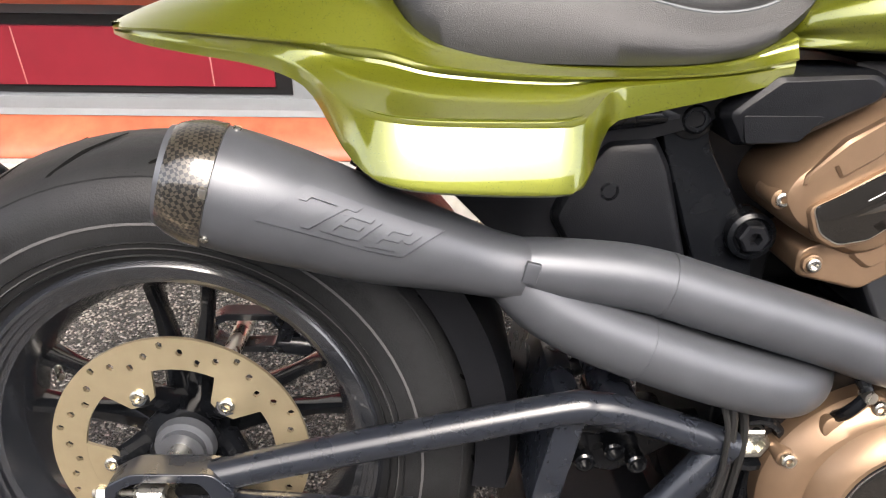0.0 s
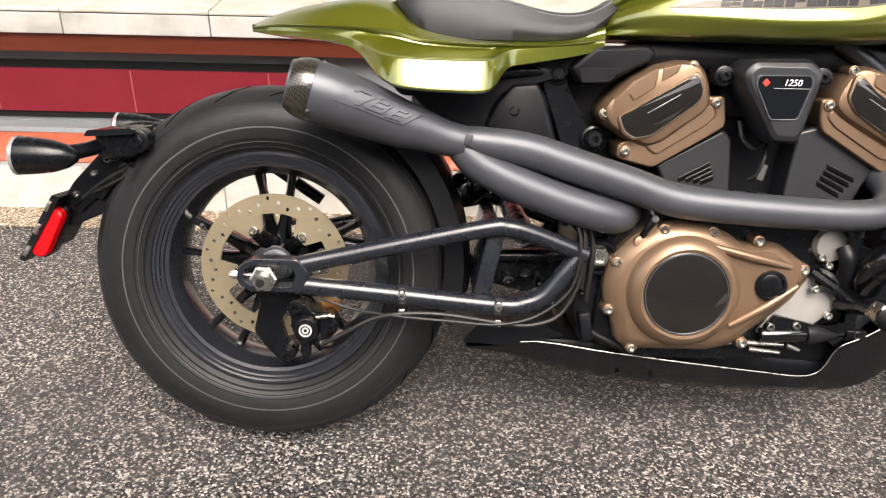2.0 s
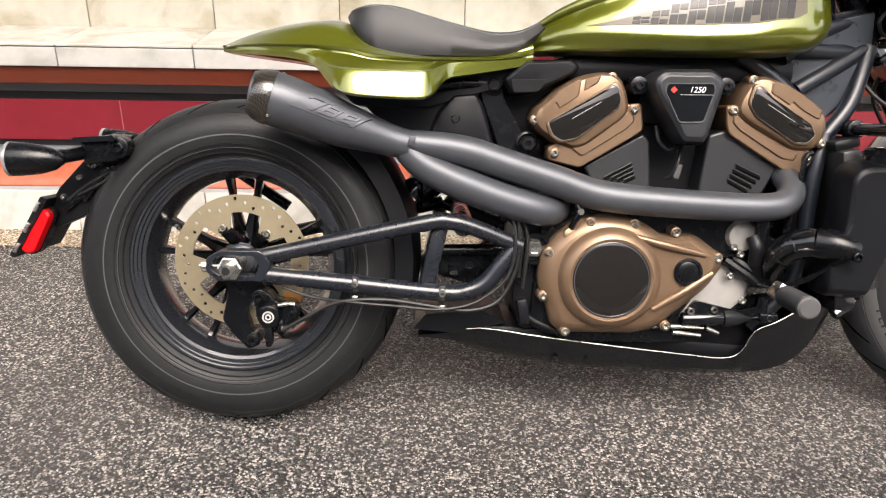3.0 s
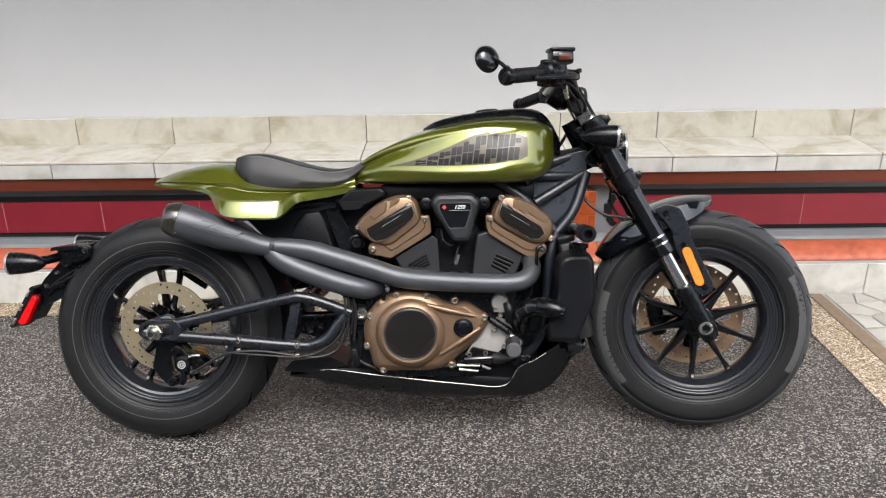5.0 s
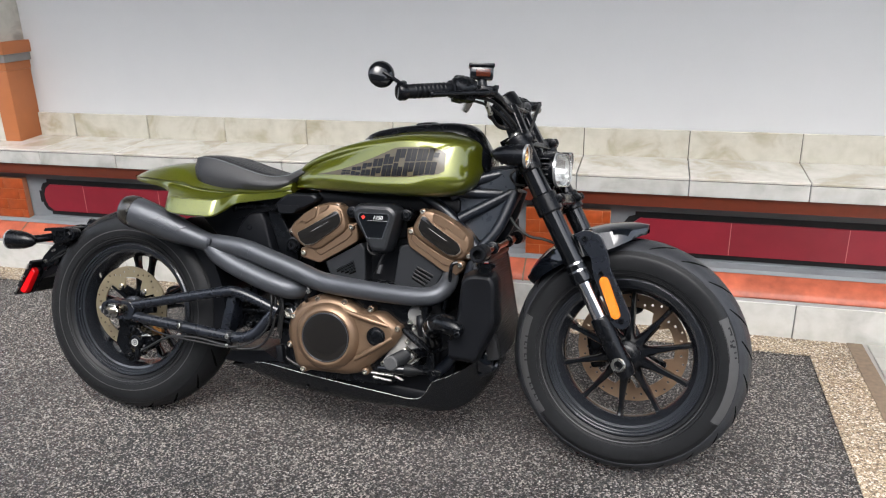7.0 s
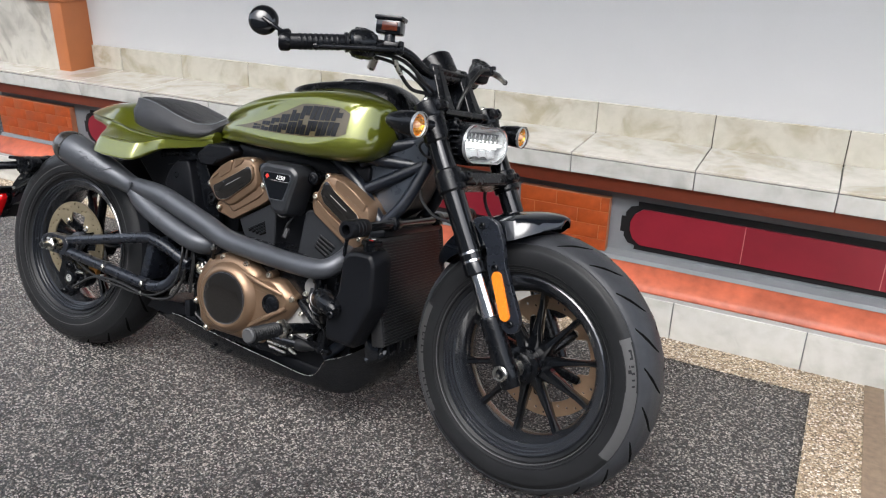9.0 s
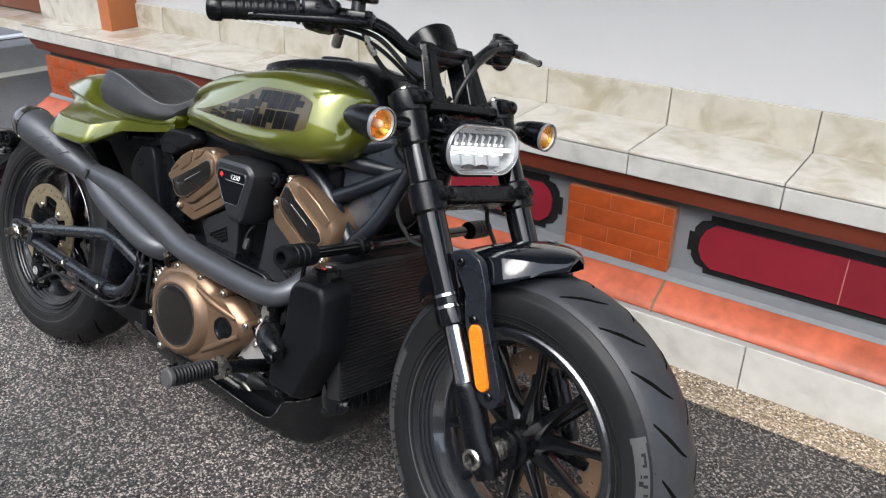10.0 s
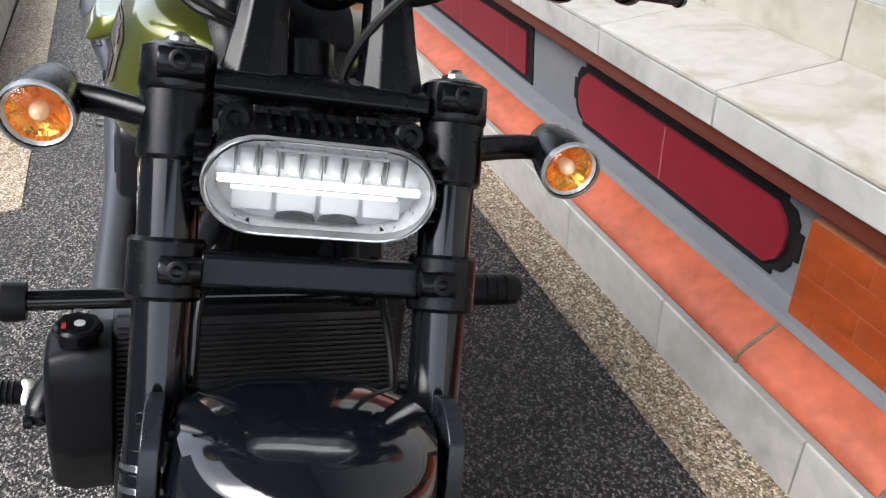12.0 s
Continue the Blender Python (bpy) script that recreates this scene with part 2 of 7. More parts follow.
RED_MARK = mat("red print", (0.6, 0.03, 0.02), 0.4)
WHITE_MARK = mat("white print", (0.75, 0.75, 0.73), 0.4)
DECAL = mat("dark decal", (0.003, 0.0027, 0.0024), 0.2, scale=40, vary=0.2, spec=0.3)
DECAL_BRONZE = mat("bronze print", (0.058, 0.045, 0.02), 0.15, scale=40, spec=0.5)
FLUID = mat("red-brown sight window", (0.06, 0.014, 0.006), 0.12, scale=60, spec=0.5)
CABLE = mat("black cable", (0.008, 0.008, 0.008), 0.45, spec=0.3)
RADIATOR = mat("radiator fins", (0.016, 0.016, 0.017), 0.35, spec=0.4)
CAST = mat("bare grey casting", (0.3, 0.29, 0.275), 0.5, metal=0.4, scale=60, vary=0.15, bump=0.1, bump_scale=500)
COPPER = mat("copper fitting", (0.55, 0.26, 0.08), 0.35, metal=0.9)


def glass(name):
    """A thin clear cover: see-through, with gloss by the angle."""
    m = bpy.data.materials.new(name)
    m.use_nodes = True
    n, l = m.node_tree.nodes, m.node_tree.links
    n.remove(n["Principled BSDF"])
    clear, shine, mix, fr = n.new("ShaderNodeBsdfTransparent"), n.new("ShaderNodeBsdfGlossy"), n.new("ShaderNodeMixShader"), n.new("ShaderNodeLayerWeight")
    rise, level = n.new("ShaderNodeMath"), n.new("ShaderNodeMath")
    shine.inputs["Roughness"].default_value = 0.03
    fr.inputs["Blend"].default_value = 0.5
    rise.operation, rise.inputs[1].default_value = "POWER", 4.0
    level.operation, level.inputs[1].default_value, level.inputs[2].default_value = "MULTIPLY_ADD", 0.55, 0.02
    l.new(fr.outputs["Facing"], rise.inputs[0])
    l.new(rise.outputs[0], level.inputs[0])
    l.new(level.outputs[0], mix.inputs[0])
    l.new(clear.outputs[0], mix.inputs[1])
    l.new(shine.outputs[0], mix.inputs[2])
    l.new(mix.outputs[0], n["Material Output"].inputs["Surface"])
    return m


def weave(name):
    """Carbon cloth under lacquer: small squares of two tones."""
    m = bpy.data.materials.new(name)
    m.use_nodes = True
    n, l = m.node_tree.nodes, m.node_tree.links
    b = n["Principled BSDF"]
    tc, ch, no = n.new("ShaderNodeTexCoord"), n.new("ShaderNodeTexChecker"), n.new("ShaderNodeTexNoise")
    turn = n.new("ShaderNodeMapping")
    turn.inputs["Rotation"].default_value = (0.4, 0.35, 0.3)
    l.new(tc.outputs["Object"], turn.inputs["Vector"])
    l.new(turn.outputs[0], ch.inputs["Vector"])
    ch.inputs["Scale"].default_value = 330
    ch.inputs["Color1"].default_value, ch.inputs["Color2"].default_value = (0.05, 0.043, 0.032, 1), (0.006, 0.0055, 0.005, 1)
    no.inputs["Scale"].default_value = 60
    l.new(ch.outputs["Color"], b.inputs["Base Color"])
    b.inputs["Metallic"].default_value, b.inputs["Roughness"].default_value = 0.5, 0.3
    b.inputs["Coat Weight"].default_value, b.inputs["Coat Roughness"].default_value = 1.0, 0.03
    return m


def lit(name, colour, power):
    m = bpy.data.materials.new(name)
    m.use_nodes = True
    b = m.node_tree.nodes["Principled BSDF"]
    b.inputs["Base Color"].default_value = (*colour, 1)
    b.inputs["Emission Color"].default_value = (*colour, 1)
    b.inputs["Emission Strength"].default_value = power
    return m


CLEAR = glass("clear lens")
# near-black colour that stands for the shade in grooves and fin gaps
GROOVE_SHADE = mat("near-black groove shade", (0.003, 0.003, 0.003), 0.9, spec=0.05)
BOWL = mat("silvered reflector", (0.54, 0.555, 0.56), 0.3, metal=0.3, scale=200, vary=0.3, spec=0.6)
SMOKED = mat("smoked grey lamp plastic", (0.06, 0.062, 0.062), 0.3, scale=60)
LAMP_EDGE = mat("frosted lens edge", (0.3, 0.305, 0.31), 0.18, metal=0.5, scale=60, vary=0.15, spec=0.7)
RIM = mat("black rim paint", (0.008, 0.0092, 0.0118), 0.26, spec=0.9, coat=0.6, coat_ior=1.7, scale=40, vary=0.08, rvary=0.03)
CARBON = weave("carbon weave")
LED_CELL = lit("lit led cell", (0.56, 0.575, 0.575), 0.035)
LED = lit("lit led strip", (1.0, 1.0, 0.97), 0.9)


# ---------------- mesh helpers ----------------
def part(name, bm, material, parent=None, label="", sharp=35, bevel=0.0, segments=2):
    """Links a bmesh as one mesh object under a thing or under a part."""
    bmesh.ops.recalc_face_normals(bm, faces=bm.faces[:])
    me = bpy.data.meshes.new(name)
    bm.to_mesh(me)
    bm.free()
    me.materials.append(material)
    me.shade_smooth()
    me.set_sharp_from_angle(angle=radians(sharp))
    ob = new(name, me)
    if bevel:
        md = ob.modifiers.new("bevel", "BEVEL")
        md.width, md.segments, md.limit_method, md.angle_limit = bevel, segments, "ANGLE", radians(28)
        md.harden_normals = True
    if parent:
        ob.parent = parent
    if label:
        ob["label"] = label
    return ob


def thing(name, label, category, group=""):
    return tagged(new(name), label, category, group)


def add_box(bm, c, s, rot=(0, 0, 0), bev=0.0):
    m = pose(*c, *rot) @ Matrix.Diagonal((*s, 1))
    r = bmesh.ops.create_cube(bm, size=1, matrix=m)
    if bev:
        ed = {e for v in r["verts"] for e in v.link_edges}
        bmesh.ops.bevel(bm, geom=list(ed), offset=bev, segments=2, affect="EDGES", profile=0.5)
    return r["verts"]


def box(c, s, rot=(0, 0, 0), bev=0.0):
    bm = bmesh.new()
    add_box(bm, c, s, rot, bev)
    return bm


def frame_of(d):
    d = Vector(d).normalized()
    return d.to_track_quat("Z", "Y").to_matrix()


def add_ring_skin(bm, rings, close=True, caps=True):
    vs = [[bm.verts.new(p) for p in r] for r in rings]
    n = len(vs[0])
    for a, b in zip(vs, vs[1:]):
        for i in range(n if close else n - 1):
            j = (i + 1) % n
            bm.faces.new((a[i], a[j], b[j], b[i]))
    if caps:
        bm.faces.new(vs[0][::-1])
        bm.faces.new(vs[-1])
    return vs


def skin(rings, close=True, caps=True):
    bm = bmesh.new()
    add_ring_skin(bm, rings, close, caps)
    return bm


def add_cyl(bm, p0, p1, r, r1=None, n=20, bev=0.0):
    p0, p1 = Vector(p0), Vector(p1)
    r1 = r if r1 is None else r1
    q = frame_of(p1 - p0)
    L = (p1 - p0).length
    prof = [(0, r), (L, r1)] if not bev else [(0, r - bev), (bev * 0.3, r - bev * 0.3), (bev, r), (L - bev, r1), (L - bev * 0.3, r1 - bev * 0.3), (L, r1 - bev)]
    rings = [[p0 + q @ Vector((rr * math.cos(2 * math.pi * i / n), rr * math.sin(2 * math.pi * i / n), z)) for i in range(n)] for z, rr in prof]
    add_ring_skin(bm, rings)


def cyl(p0, p1, r, r1=None, n=20, bev=0.0):
    bm = bmesh.new()
    add_cyl(bm, p0, p1, r, r1, n, bev)
    return bm


def add_revolve(bm, prof, origin, axis, n=48, closed=False):
    """Turns a profile of (along the axis, radius) round the axis."""
    o, q = Vector(origin), frame_of(axis)
    rings = [[o + q @ Vector((r * math.cos(2 * math.pi * i / n), r * math.sin(2 * math.pi * i / n), a)) for i in range(n)] for a, r in prof]
    vs = add_ring_skin(bm, rings, caps=False)
    if closed:
        a, b = vs[-1], vs[0]
        for i in range(n):
            j = (i + 1) % n
            bm.faces.new((a[i], a[j], b[j], b[i]))
    else:
        for ring, pr in ((vs[0], prof[0]), (vs[-1], prof[-1])):
            if pr[1] > 1e-6:
                bm.faces.new(ring)
    bmesh.ops.remove_doubles(bm, verts=bm.verts[:], dist=1e-6)


def revolve(prof, origin, axis, n=48, closed=False):
    bm = bmesh.new()
    add_revolve(bm, prof, origin, axis, n, closed)
    return bm


def spline(pts, per=8):
    """A smooth curve through points (of any dimension)."""
    P = [np.array(p, float) for p in pts]
    P = [2 * P[0] - P[1], *P, 2 * P[-1] - P[-2]]
    out = []
    for a, b, c, d in zip(P, P[1:], P[2:], P[3:]):
        for k in range(per):
            t = k / per
            out.append(0.5 * ((2 * b) + (c - a) * t + (2 * a - 5 * b + 4 * c - d) * t * t + (3 * b - a - 3 * c + d) * t ** 3))
    out.append(P[-2])
    return out


def add_tube(bm, pts, r, n=16, per=8, smooth=True):
    """A tube along points; r is one radius, or the points carry it as a fourth number."""
    rows = [(*p, r) if len(p) == 3 else p for p in pts]
    rows = spline(rows, per) if smooth and len(rows) > 2 else [np.array(p, float) for p in rows]
    rings, up = [], None
    for i, p in enumerate(rows):
        a, b = rows[max(i - 1, 0)], rows[min(i + 1, len(rows) - 1)]
        d = Vector((b - a)[:3]).normalized()
        if up is None:
            up = Vector((0, 0, 1)) if abs(d.z) < 0.9 else Vector((1, 0, 0))
        side = d.cross(up).normalized()
        up = side.cross(d).normalized()
        c = Vector(p[:3])
        rr = float(p[3])
        rings.append([c + rr * (math.cos(2 * math.pi * k / n) * side + math.sin(2 * math.pi * k / n) * up) for k in range(n)])
    add_ring_skin(bm, rings)


def tube(pts, r=0.01, n=16, per=8, smooth=True):
    bm = bmesh.new()
    add_tube(bm, pts, r, n, per, smooth)
    return bm


def add_prism(bm, pts, y0, y1, inset=0.0, depth=0.0):
    """A polygon in x and z, given depth from y0 (far) to y1 (near); the near face may step in by a chamfer."""
    c = np.mean(np.array(pts), axis=0)
    rings = [[Vector((x, y0, z)) for x, z in pts]]
    if inset:
        s = 1 if y1 > y0 else -1
        rings.append([Vector((x, y1 - s * depth, z)) for x, z in pts])
        near = []
        for x, z in pts:
            v = np.array((x, z)) - c
            k = 1 - inset / max(np.linalg.norm(v), 1e-6)
            near.append(Vector((c[0] + v[0] * k, y1, c[1] + v[1] * k)))
        rings.append(near)
    else:
        rings.append([Vector((x, y1, z)) for x, z in pts])
    add_ring_skin(bm, rings)


def prism(pts, y0, y1, inset=0.0, depth=0.0):
    bm = bmesh.new()
    add_prism(bm, pts, y0, y1, inset, depth)
    return bm


def capsule(p, q, r, n=10):
    """A pill outline round the line from p to q."""
    a = math.atan2(q[1] - p[1], q[0] - p[0])
    ends = [(q, a - math.pi / 2 + math.pi * k / n) for k in range(n + 1)] + [(p, a + math.pi / 2 + math.pi * k / n) for k in range(n + 1)]
    return [(c[0] + r * math.cos(t), c[1] + r * math.sin(t)) for c, t in ends]


def rounded(pts, r=0.01, seg=4):
    """Rounds a polygon's corners."""
    out, n = [], len(pts)
    for i in range(n):
        a, b, c = (np.array(pts[k % n], float) for k in (i - 1, i, i + 1))
        u, v = a - b, c - b
        k = min(r, 0.45 * np.linalg.norm(u), 0.45 * np.linalg.norm(v))
        p, q = b + u / np.linalg.norm(u) * k, b + v / np.linalg.norm(v) * k
        for s in range(seg + 1):
            t = s / seg
            out.append(tuple((1 - t) ** 2 * p + 2 * t * (1 - t) * b + t * t * q))
    return out


def table(xs, rows):
    """Smooth interpolation of several columns by the first, with no overshoot."""
    k = np.array([r[0] for r in rows], float)
    cols = np.array([r[1:] for r in rows], float)
    d = np.diff(cols, axis=0) / np.diff(k)[:, None]
    m = np.zeros_like(cols)
    m[1:-1] = np.where(d[1:] * d[:-1] > 0, 2 * d[1:] * d[:-1] / (d[1:] + d[:-1] + 1e-12), 0)
    m[0], m[-1] = d[0], d[-1]
    out = []
    for x in xs:
        i = int(np.clip(np.searchsorted(k, x) - 1, 0, len(k) - 2))
        h = k[i + 1] - k[i]
        t = min(max((x - k[i]) / h, 0), 1)
        v = (2 * t ** 3 - 3 * t * t + 1) * cols[i] + (t ** 3 - 2 * t * t + t) * h * m[i] + (3 * t * t - 2 * t ** 3) * cols[i + 1] + (t ** 3 - t * t) * h * m[i + 1]
        out.append([float(q) for q in v])
    return out


def writing(name, text, m, size, material, parent, label=""):
    cu = bpy.data.curves.new(name, "FONT")
    cu.body, cu.size, cu.extrude, cu.align_x, cu.align_y, cu.shear = text, size, 0.0006, "CENTER", "CENTER", 0.25
    tmp = new(name + " curve", cu)
    me = bpy.data.meshes.new_from_object(tmp)
    bpy.data.objects.remove(tmp)
    me.transform(m)
    me.materials.clear()
    me.materials.append(material)
    ob = new(name, me)
    ob.parent = parent
    if label:
        ob["label"] = label
    return ob


# ---------------- the setting ----------------
JOINT, PITCH = 1.297, 0.4155
WALL_L, WALL_R = -1.98, 3.6
GROUND_Z = -0.012


def setting(name, bm, material, label, bevel=0.0):
    return tagged(part(name, bm, material, bevel=bevel), label, name.split("_")[0], kind="structure")


g = bmesh.new()
bmesh.ops.create_grid(g, x_segments=2, y_segments=2, size=150)
bmesh.ops.translate(g, vec=(0, 0, GROUND_Z), verts=g.verts[:])
ground = setting("ground", g, ASPHALT, "dark exposed-aggregate paving with pale specks")

# strips of washed pebble round the dark paving
def strip(pts, z=0.004):
    bm = bmesh.new()
    lo, hi = [bm.verts.new((x, y, -0.05)) for x, y in pts], [bm.verts.new((x, y, z + GROUND_Z)) for x, y in pts]
    bm.faces.new(hi)
    for i in range(len(pts)):
        j = (i + 1) % len(pts)
        bm.faces.new((lo[i], lo[j], hi[j], hi[i]))
    return bm


setting("pavement_pebble", strip([(-1.98, 0.755), (2.17, 0.755), (2.17, -3.5), (2.315, -3.5), (2.315, 0.89), (-1.98, 0.89)]), PEBBLE, "beige washed-pebble border beside the tiled plinth")
setting("pavement_pebble_street", strip([(-7.0, -0.78), (-0.38, -0.74), (-0.38, -0.51), (-7.0, -0.62)]), PEBBLE, "beige washed-pebble border along the low wall")
edge = setting("trim_mortar", strip([(2.315, -3.5), (2.375, -3.5), (2.372, -1.0), (2.38, 0.0), (2.368, 0.89), (2.315, 0.89)], 0.007), BROWN_EARTH, "brown mortar edge between pebble and flagstones")
flags = setting("pavement_flagstone", strip([(2.375, -3.5), (4.6, -3.5), (4.6, 0.89), (2.368, 0.89)], 0.003), CEMENT, "bed of pale crazy-paving flagstones")

# wall body, in layers up its height
def slab(x0, x1, prof):
    """A profile of (y, z) drawn along x."""
    return skin([[Vector((x, y, z)) for y, z in prof] for x in (x0, x1)])


wall = setting("wall_north", slab(WALL_L - 3.2, WALL_R, [(1.212, 0.58), (1.4, 0.58), (1.4, 3.2), (1.212, 3.2)]), PLASTER, "pale grey plastered house wall above a tiled bench")
core = setting("wall_bench_core", slab(WALL_L, WALL_R, [(0.897, -0.05), (1.4, -0.05), (1.4, 0.575), (1.2, 0.577), (0.942, 0.568), (0.942, 0.52), (1.03, 0.51), (1.03, 0.2), (0.897, 0.128)]), GREY_PAINT, "slate grey painted base of the bench")
setting("wall_west", slab(-2.06, WALL_L - 0.001, [(0.95, 0.52), (1.4, 0.52), (1.4, 0.577), (0.95, 0.566)]), TILE_GREY, "overhanging end of the tiled bench")
sill = setting("trim_sill", slab(WALL_L - 0.02, WALL_R, [(0.893, 0.136), (0.898, 0.15), (0.91, 0.162), (0.975, 0.2), (1.031, 0.203), (1.031, 0.13)]), TERRACOTTA, "orange-red painted sloping concrete sill", bevel=0.006)
under = setting("trim_sill_lip", slab(WALL_L - 0.01, WALL_R, [(0.888, 0.126), (0.894, 0.1365), (1.0, 0.1365), (1.0, 0.126)]), CEMENT, "grey cement bed under the orange sill")
lip = setting("trim_ledge", slab(WALL_L, WALL_R, [(0.978, 0.203), (0.985, 0.216), (1.031, 0.224), (1.031, 0.2)]), GREY_PAINT, "slate grey painted ledge above the sill")
for k, xj in enumerate((-1.39, 1.1, 1.437)):
    setting("trim_sill_joint", slab(xj - 0.0035, xj + 0.0035, [(0.8915, 0.136), (0.8965, 0.1505), (0.9085, 0.1635), (0.974, 0.2012), (1.03, 0.2045), (1.03, 0.13)]), BROWN_EARTH, "dark crack across the orange sill")
crown = setting("trim_moulding", slab(WALL_L - 0.02, WALL_R, [(0.945, 0.507), (0.95, 0.488), (0.965, 0.47), (0.972, 0.452), (1.031, 0.448), (1.031, 0.51), (0.945, 0.51)]), RED_BROWN, "red-brown painted moulding below the bench", bevel=0.004)

# the bench end, the pillar and the door beyond
setting("wall_pillar", slab(-2.06, -1.415, [(1.066, 0.582), (1.3, 0.59), (1.3, 3.2), (1.066, 3.2)]), PILLAR_TILE, "mottled stone-tiled pillar with orange bands")


def band(x0, x1, y0, z0, z1, material, name, label):
    bm = box(((x0 + x1) / 2, (y0 + 1.25) / 2, (z0 + z1) / 2), (x1 - x0, 1.25 - y0, z1 - z0), bev=0.004)
    return setting(name, bm, material, label)


band(-1.5, -1.41, 1.06, 0.584, 0.925, ORANGE, "trim_pillar_corner", "orange corner band of the pillar")
band(-2.07, -1.405, 1.055, 0.925, 0.965, ORANGE, "trim_pillar_band", "orange band round the pillar")
band(-2.08, -1.395, 1.045, 0.965, 1.003, CEMENT, "trim_pillar_grey", "grey band round the pillar")
band(-2.09, -1.385, 1.035, 1.003, 1.06, ORANGE, "trim_pillar_cap", "orange upper band round the pillar")
door = setting("door_1", box((-2.75, 1.19, 1.5), (1.3, 0.05, 1.84), bev=0.01), WOOD_DOOR, "red-brown wooden door beyond the pillar")
setting("floor_porch", box((-3.2, 1.15, 0.55), (2.2, 0.36, 0.05)), TILE_TOP, "tiled bench floor beyond the pillar")

# street edge at the far end, and a low wall on the street side
kerb = setting("kerb_far", skin([[Vector((x, y, z)) for x, z in [(-3.72, -0.05), (-3.66, 0.17), (-3.7, 0.19), (-4.4, 0.2), (-4.4, -0.05)]] for y in (-3.0, 3.0)]), CEMENT, "grey cement kerb at the end of the yard", bevel=0.01)
setting("trim_kerb_line", strip([(-3.72, -3), (-3.56, -3), (-3.56, 3), (-3.72, 3)], 0.005), PALE_LINE, "pale concrete line along the kerb")
setting("trim_kerb_cap", box((-3.86, 0, 0.205), (0.1, 6.0, 0.012)), WHITE_MARK, "white painted line on the kerb")
low = setting("wall_street", box((-4.2, -0.9, 0.2), (5.6, 0.22, 0.4), (0, 0, 1.2), bev=0.01), TILE_GREY, "low pale tiled wall along the street")

# tiles, each its own piece
def tile_mesh(name, sx, sy, sz, material, bev=0.0025):
    bm = box((0, 0, 0), (sx, sy, sz), bev=bev)
    me = bpy.data.meshes.new(name)
    bm.to_mesh(me)
    bm.free()
    me.materials.append(material)
    return me


def piece(name, me, parent, c, rot=(0, 0, 0)):
    ob = new(name, me)
    ob.parent = parent
    ob.matrix_local = pose(*c, *rot)
    return ob


GAP = 0.003
t_low = tile_mesh("plinth tile", PITCH - GAP, 0.012, 0.144, TILE_GREY)
t_front = tile_mesh("bench front tile", PITCH - GAP, 0.012, 0.058, TILE_GREY)
t_top = tile_mesh("bench top tile", PITCH - GAP, 0.275, 0.01, TILE_TOP)
t_back = tile_mesh("skirting tile", PITCH - GAP, 0.012, 0.114, TILE)
TOP_TILT = math.degrees(math.atan2(0.012, 0.27))
grout_back = setting("trim_grout", slab(-1.41, WALL_R, [(1.208, 0.585), (1.212, 0.585), (1.212, 0.706), (1.208, 0.706)]), GROUT, "dark grout behind the skirting tiles")
for k in range(-8, 6):
    x = JOINT + PITCH * (k + 0.5)
    if x > WALL_L:
        piece("tile", t_low, core, (x, 0.889, 0.055))
    if x > -2.1:
        piece("tile", t_front, core, (x, 0.936, 0.5415))
        piece("tile", t_top, core, (x, 1.066, 0.5805 + 0.004), (TOP_TILT, 0, 0))
    if x > -1.45 + PITCH / 2:
        piece("tile", t_back, grout_back, (x, 1.204, 0.651))
end_tile = tile_mesh("skirting tile", -1.198 + 1.41 - GAP, 0.012, 0.114, TILE)
piece("tile", end_tile, grout_back, ((-1.198 - 1.41) / 2, 1.204, 0.651))


# unseen eaves, added to shade the wall and darken reflections from above
setting("ceiling_eaves", box((0.5, 0.35, 3.05), (9.0, 2.1, 0.1)), GREY_PAINT, "unseen slate grey eaves added above the bench to shade the wall")

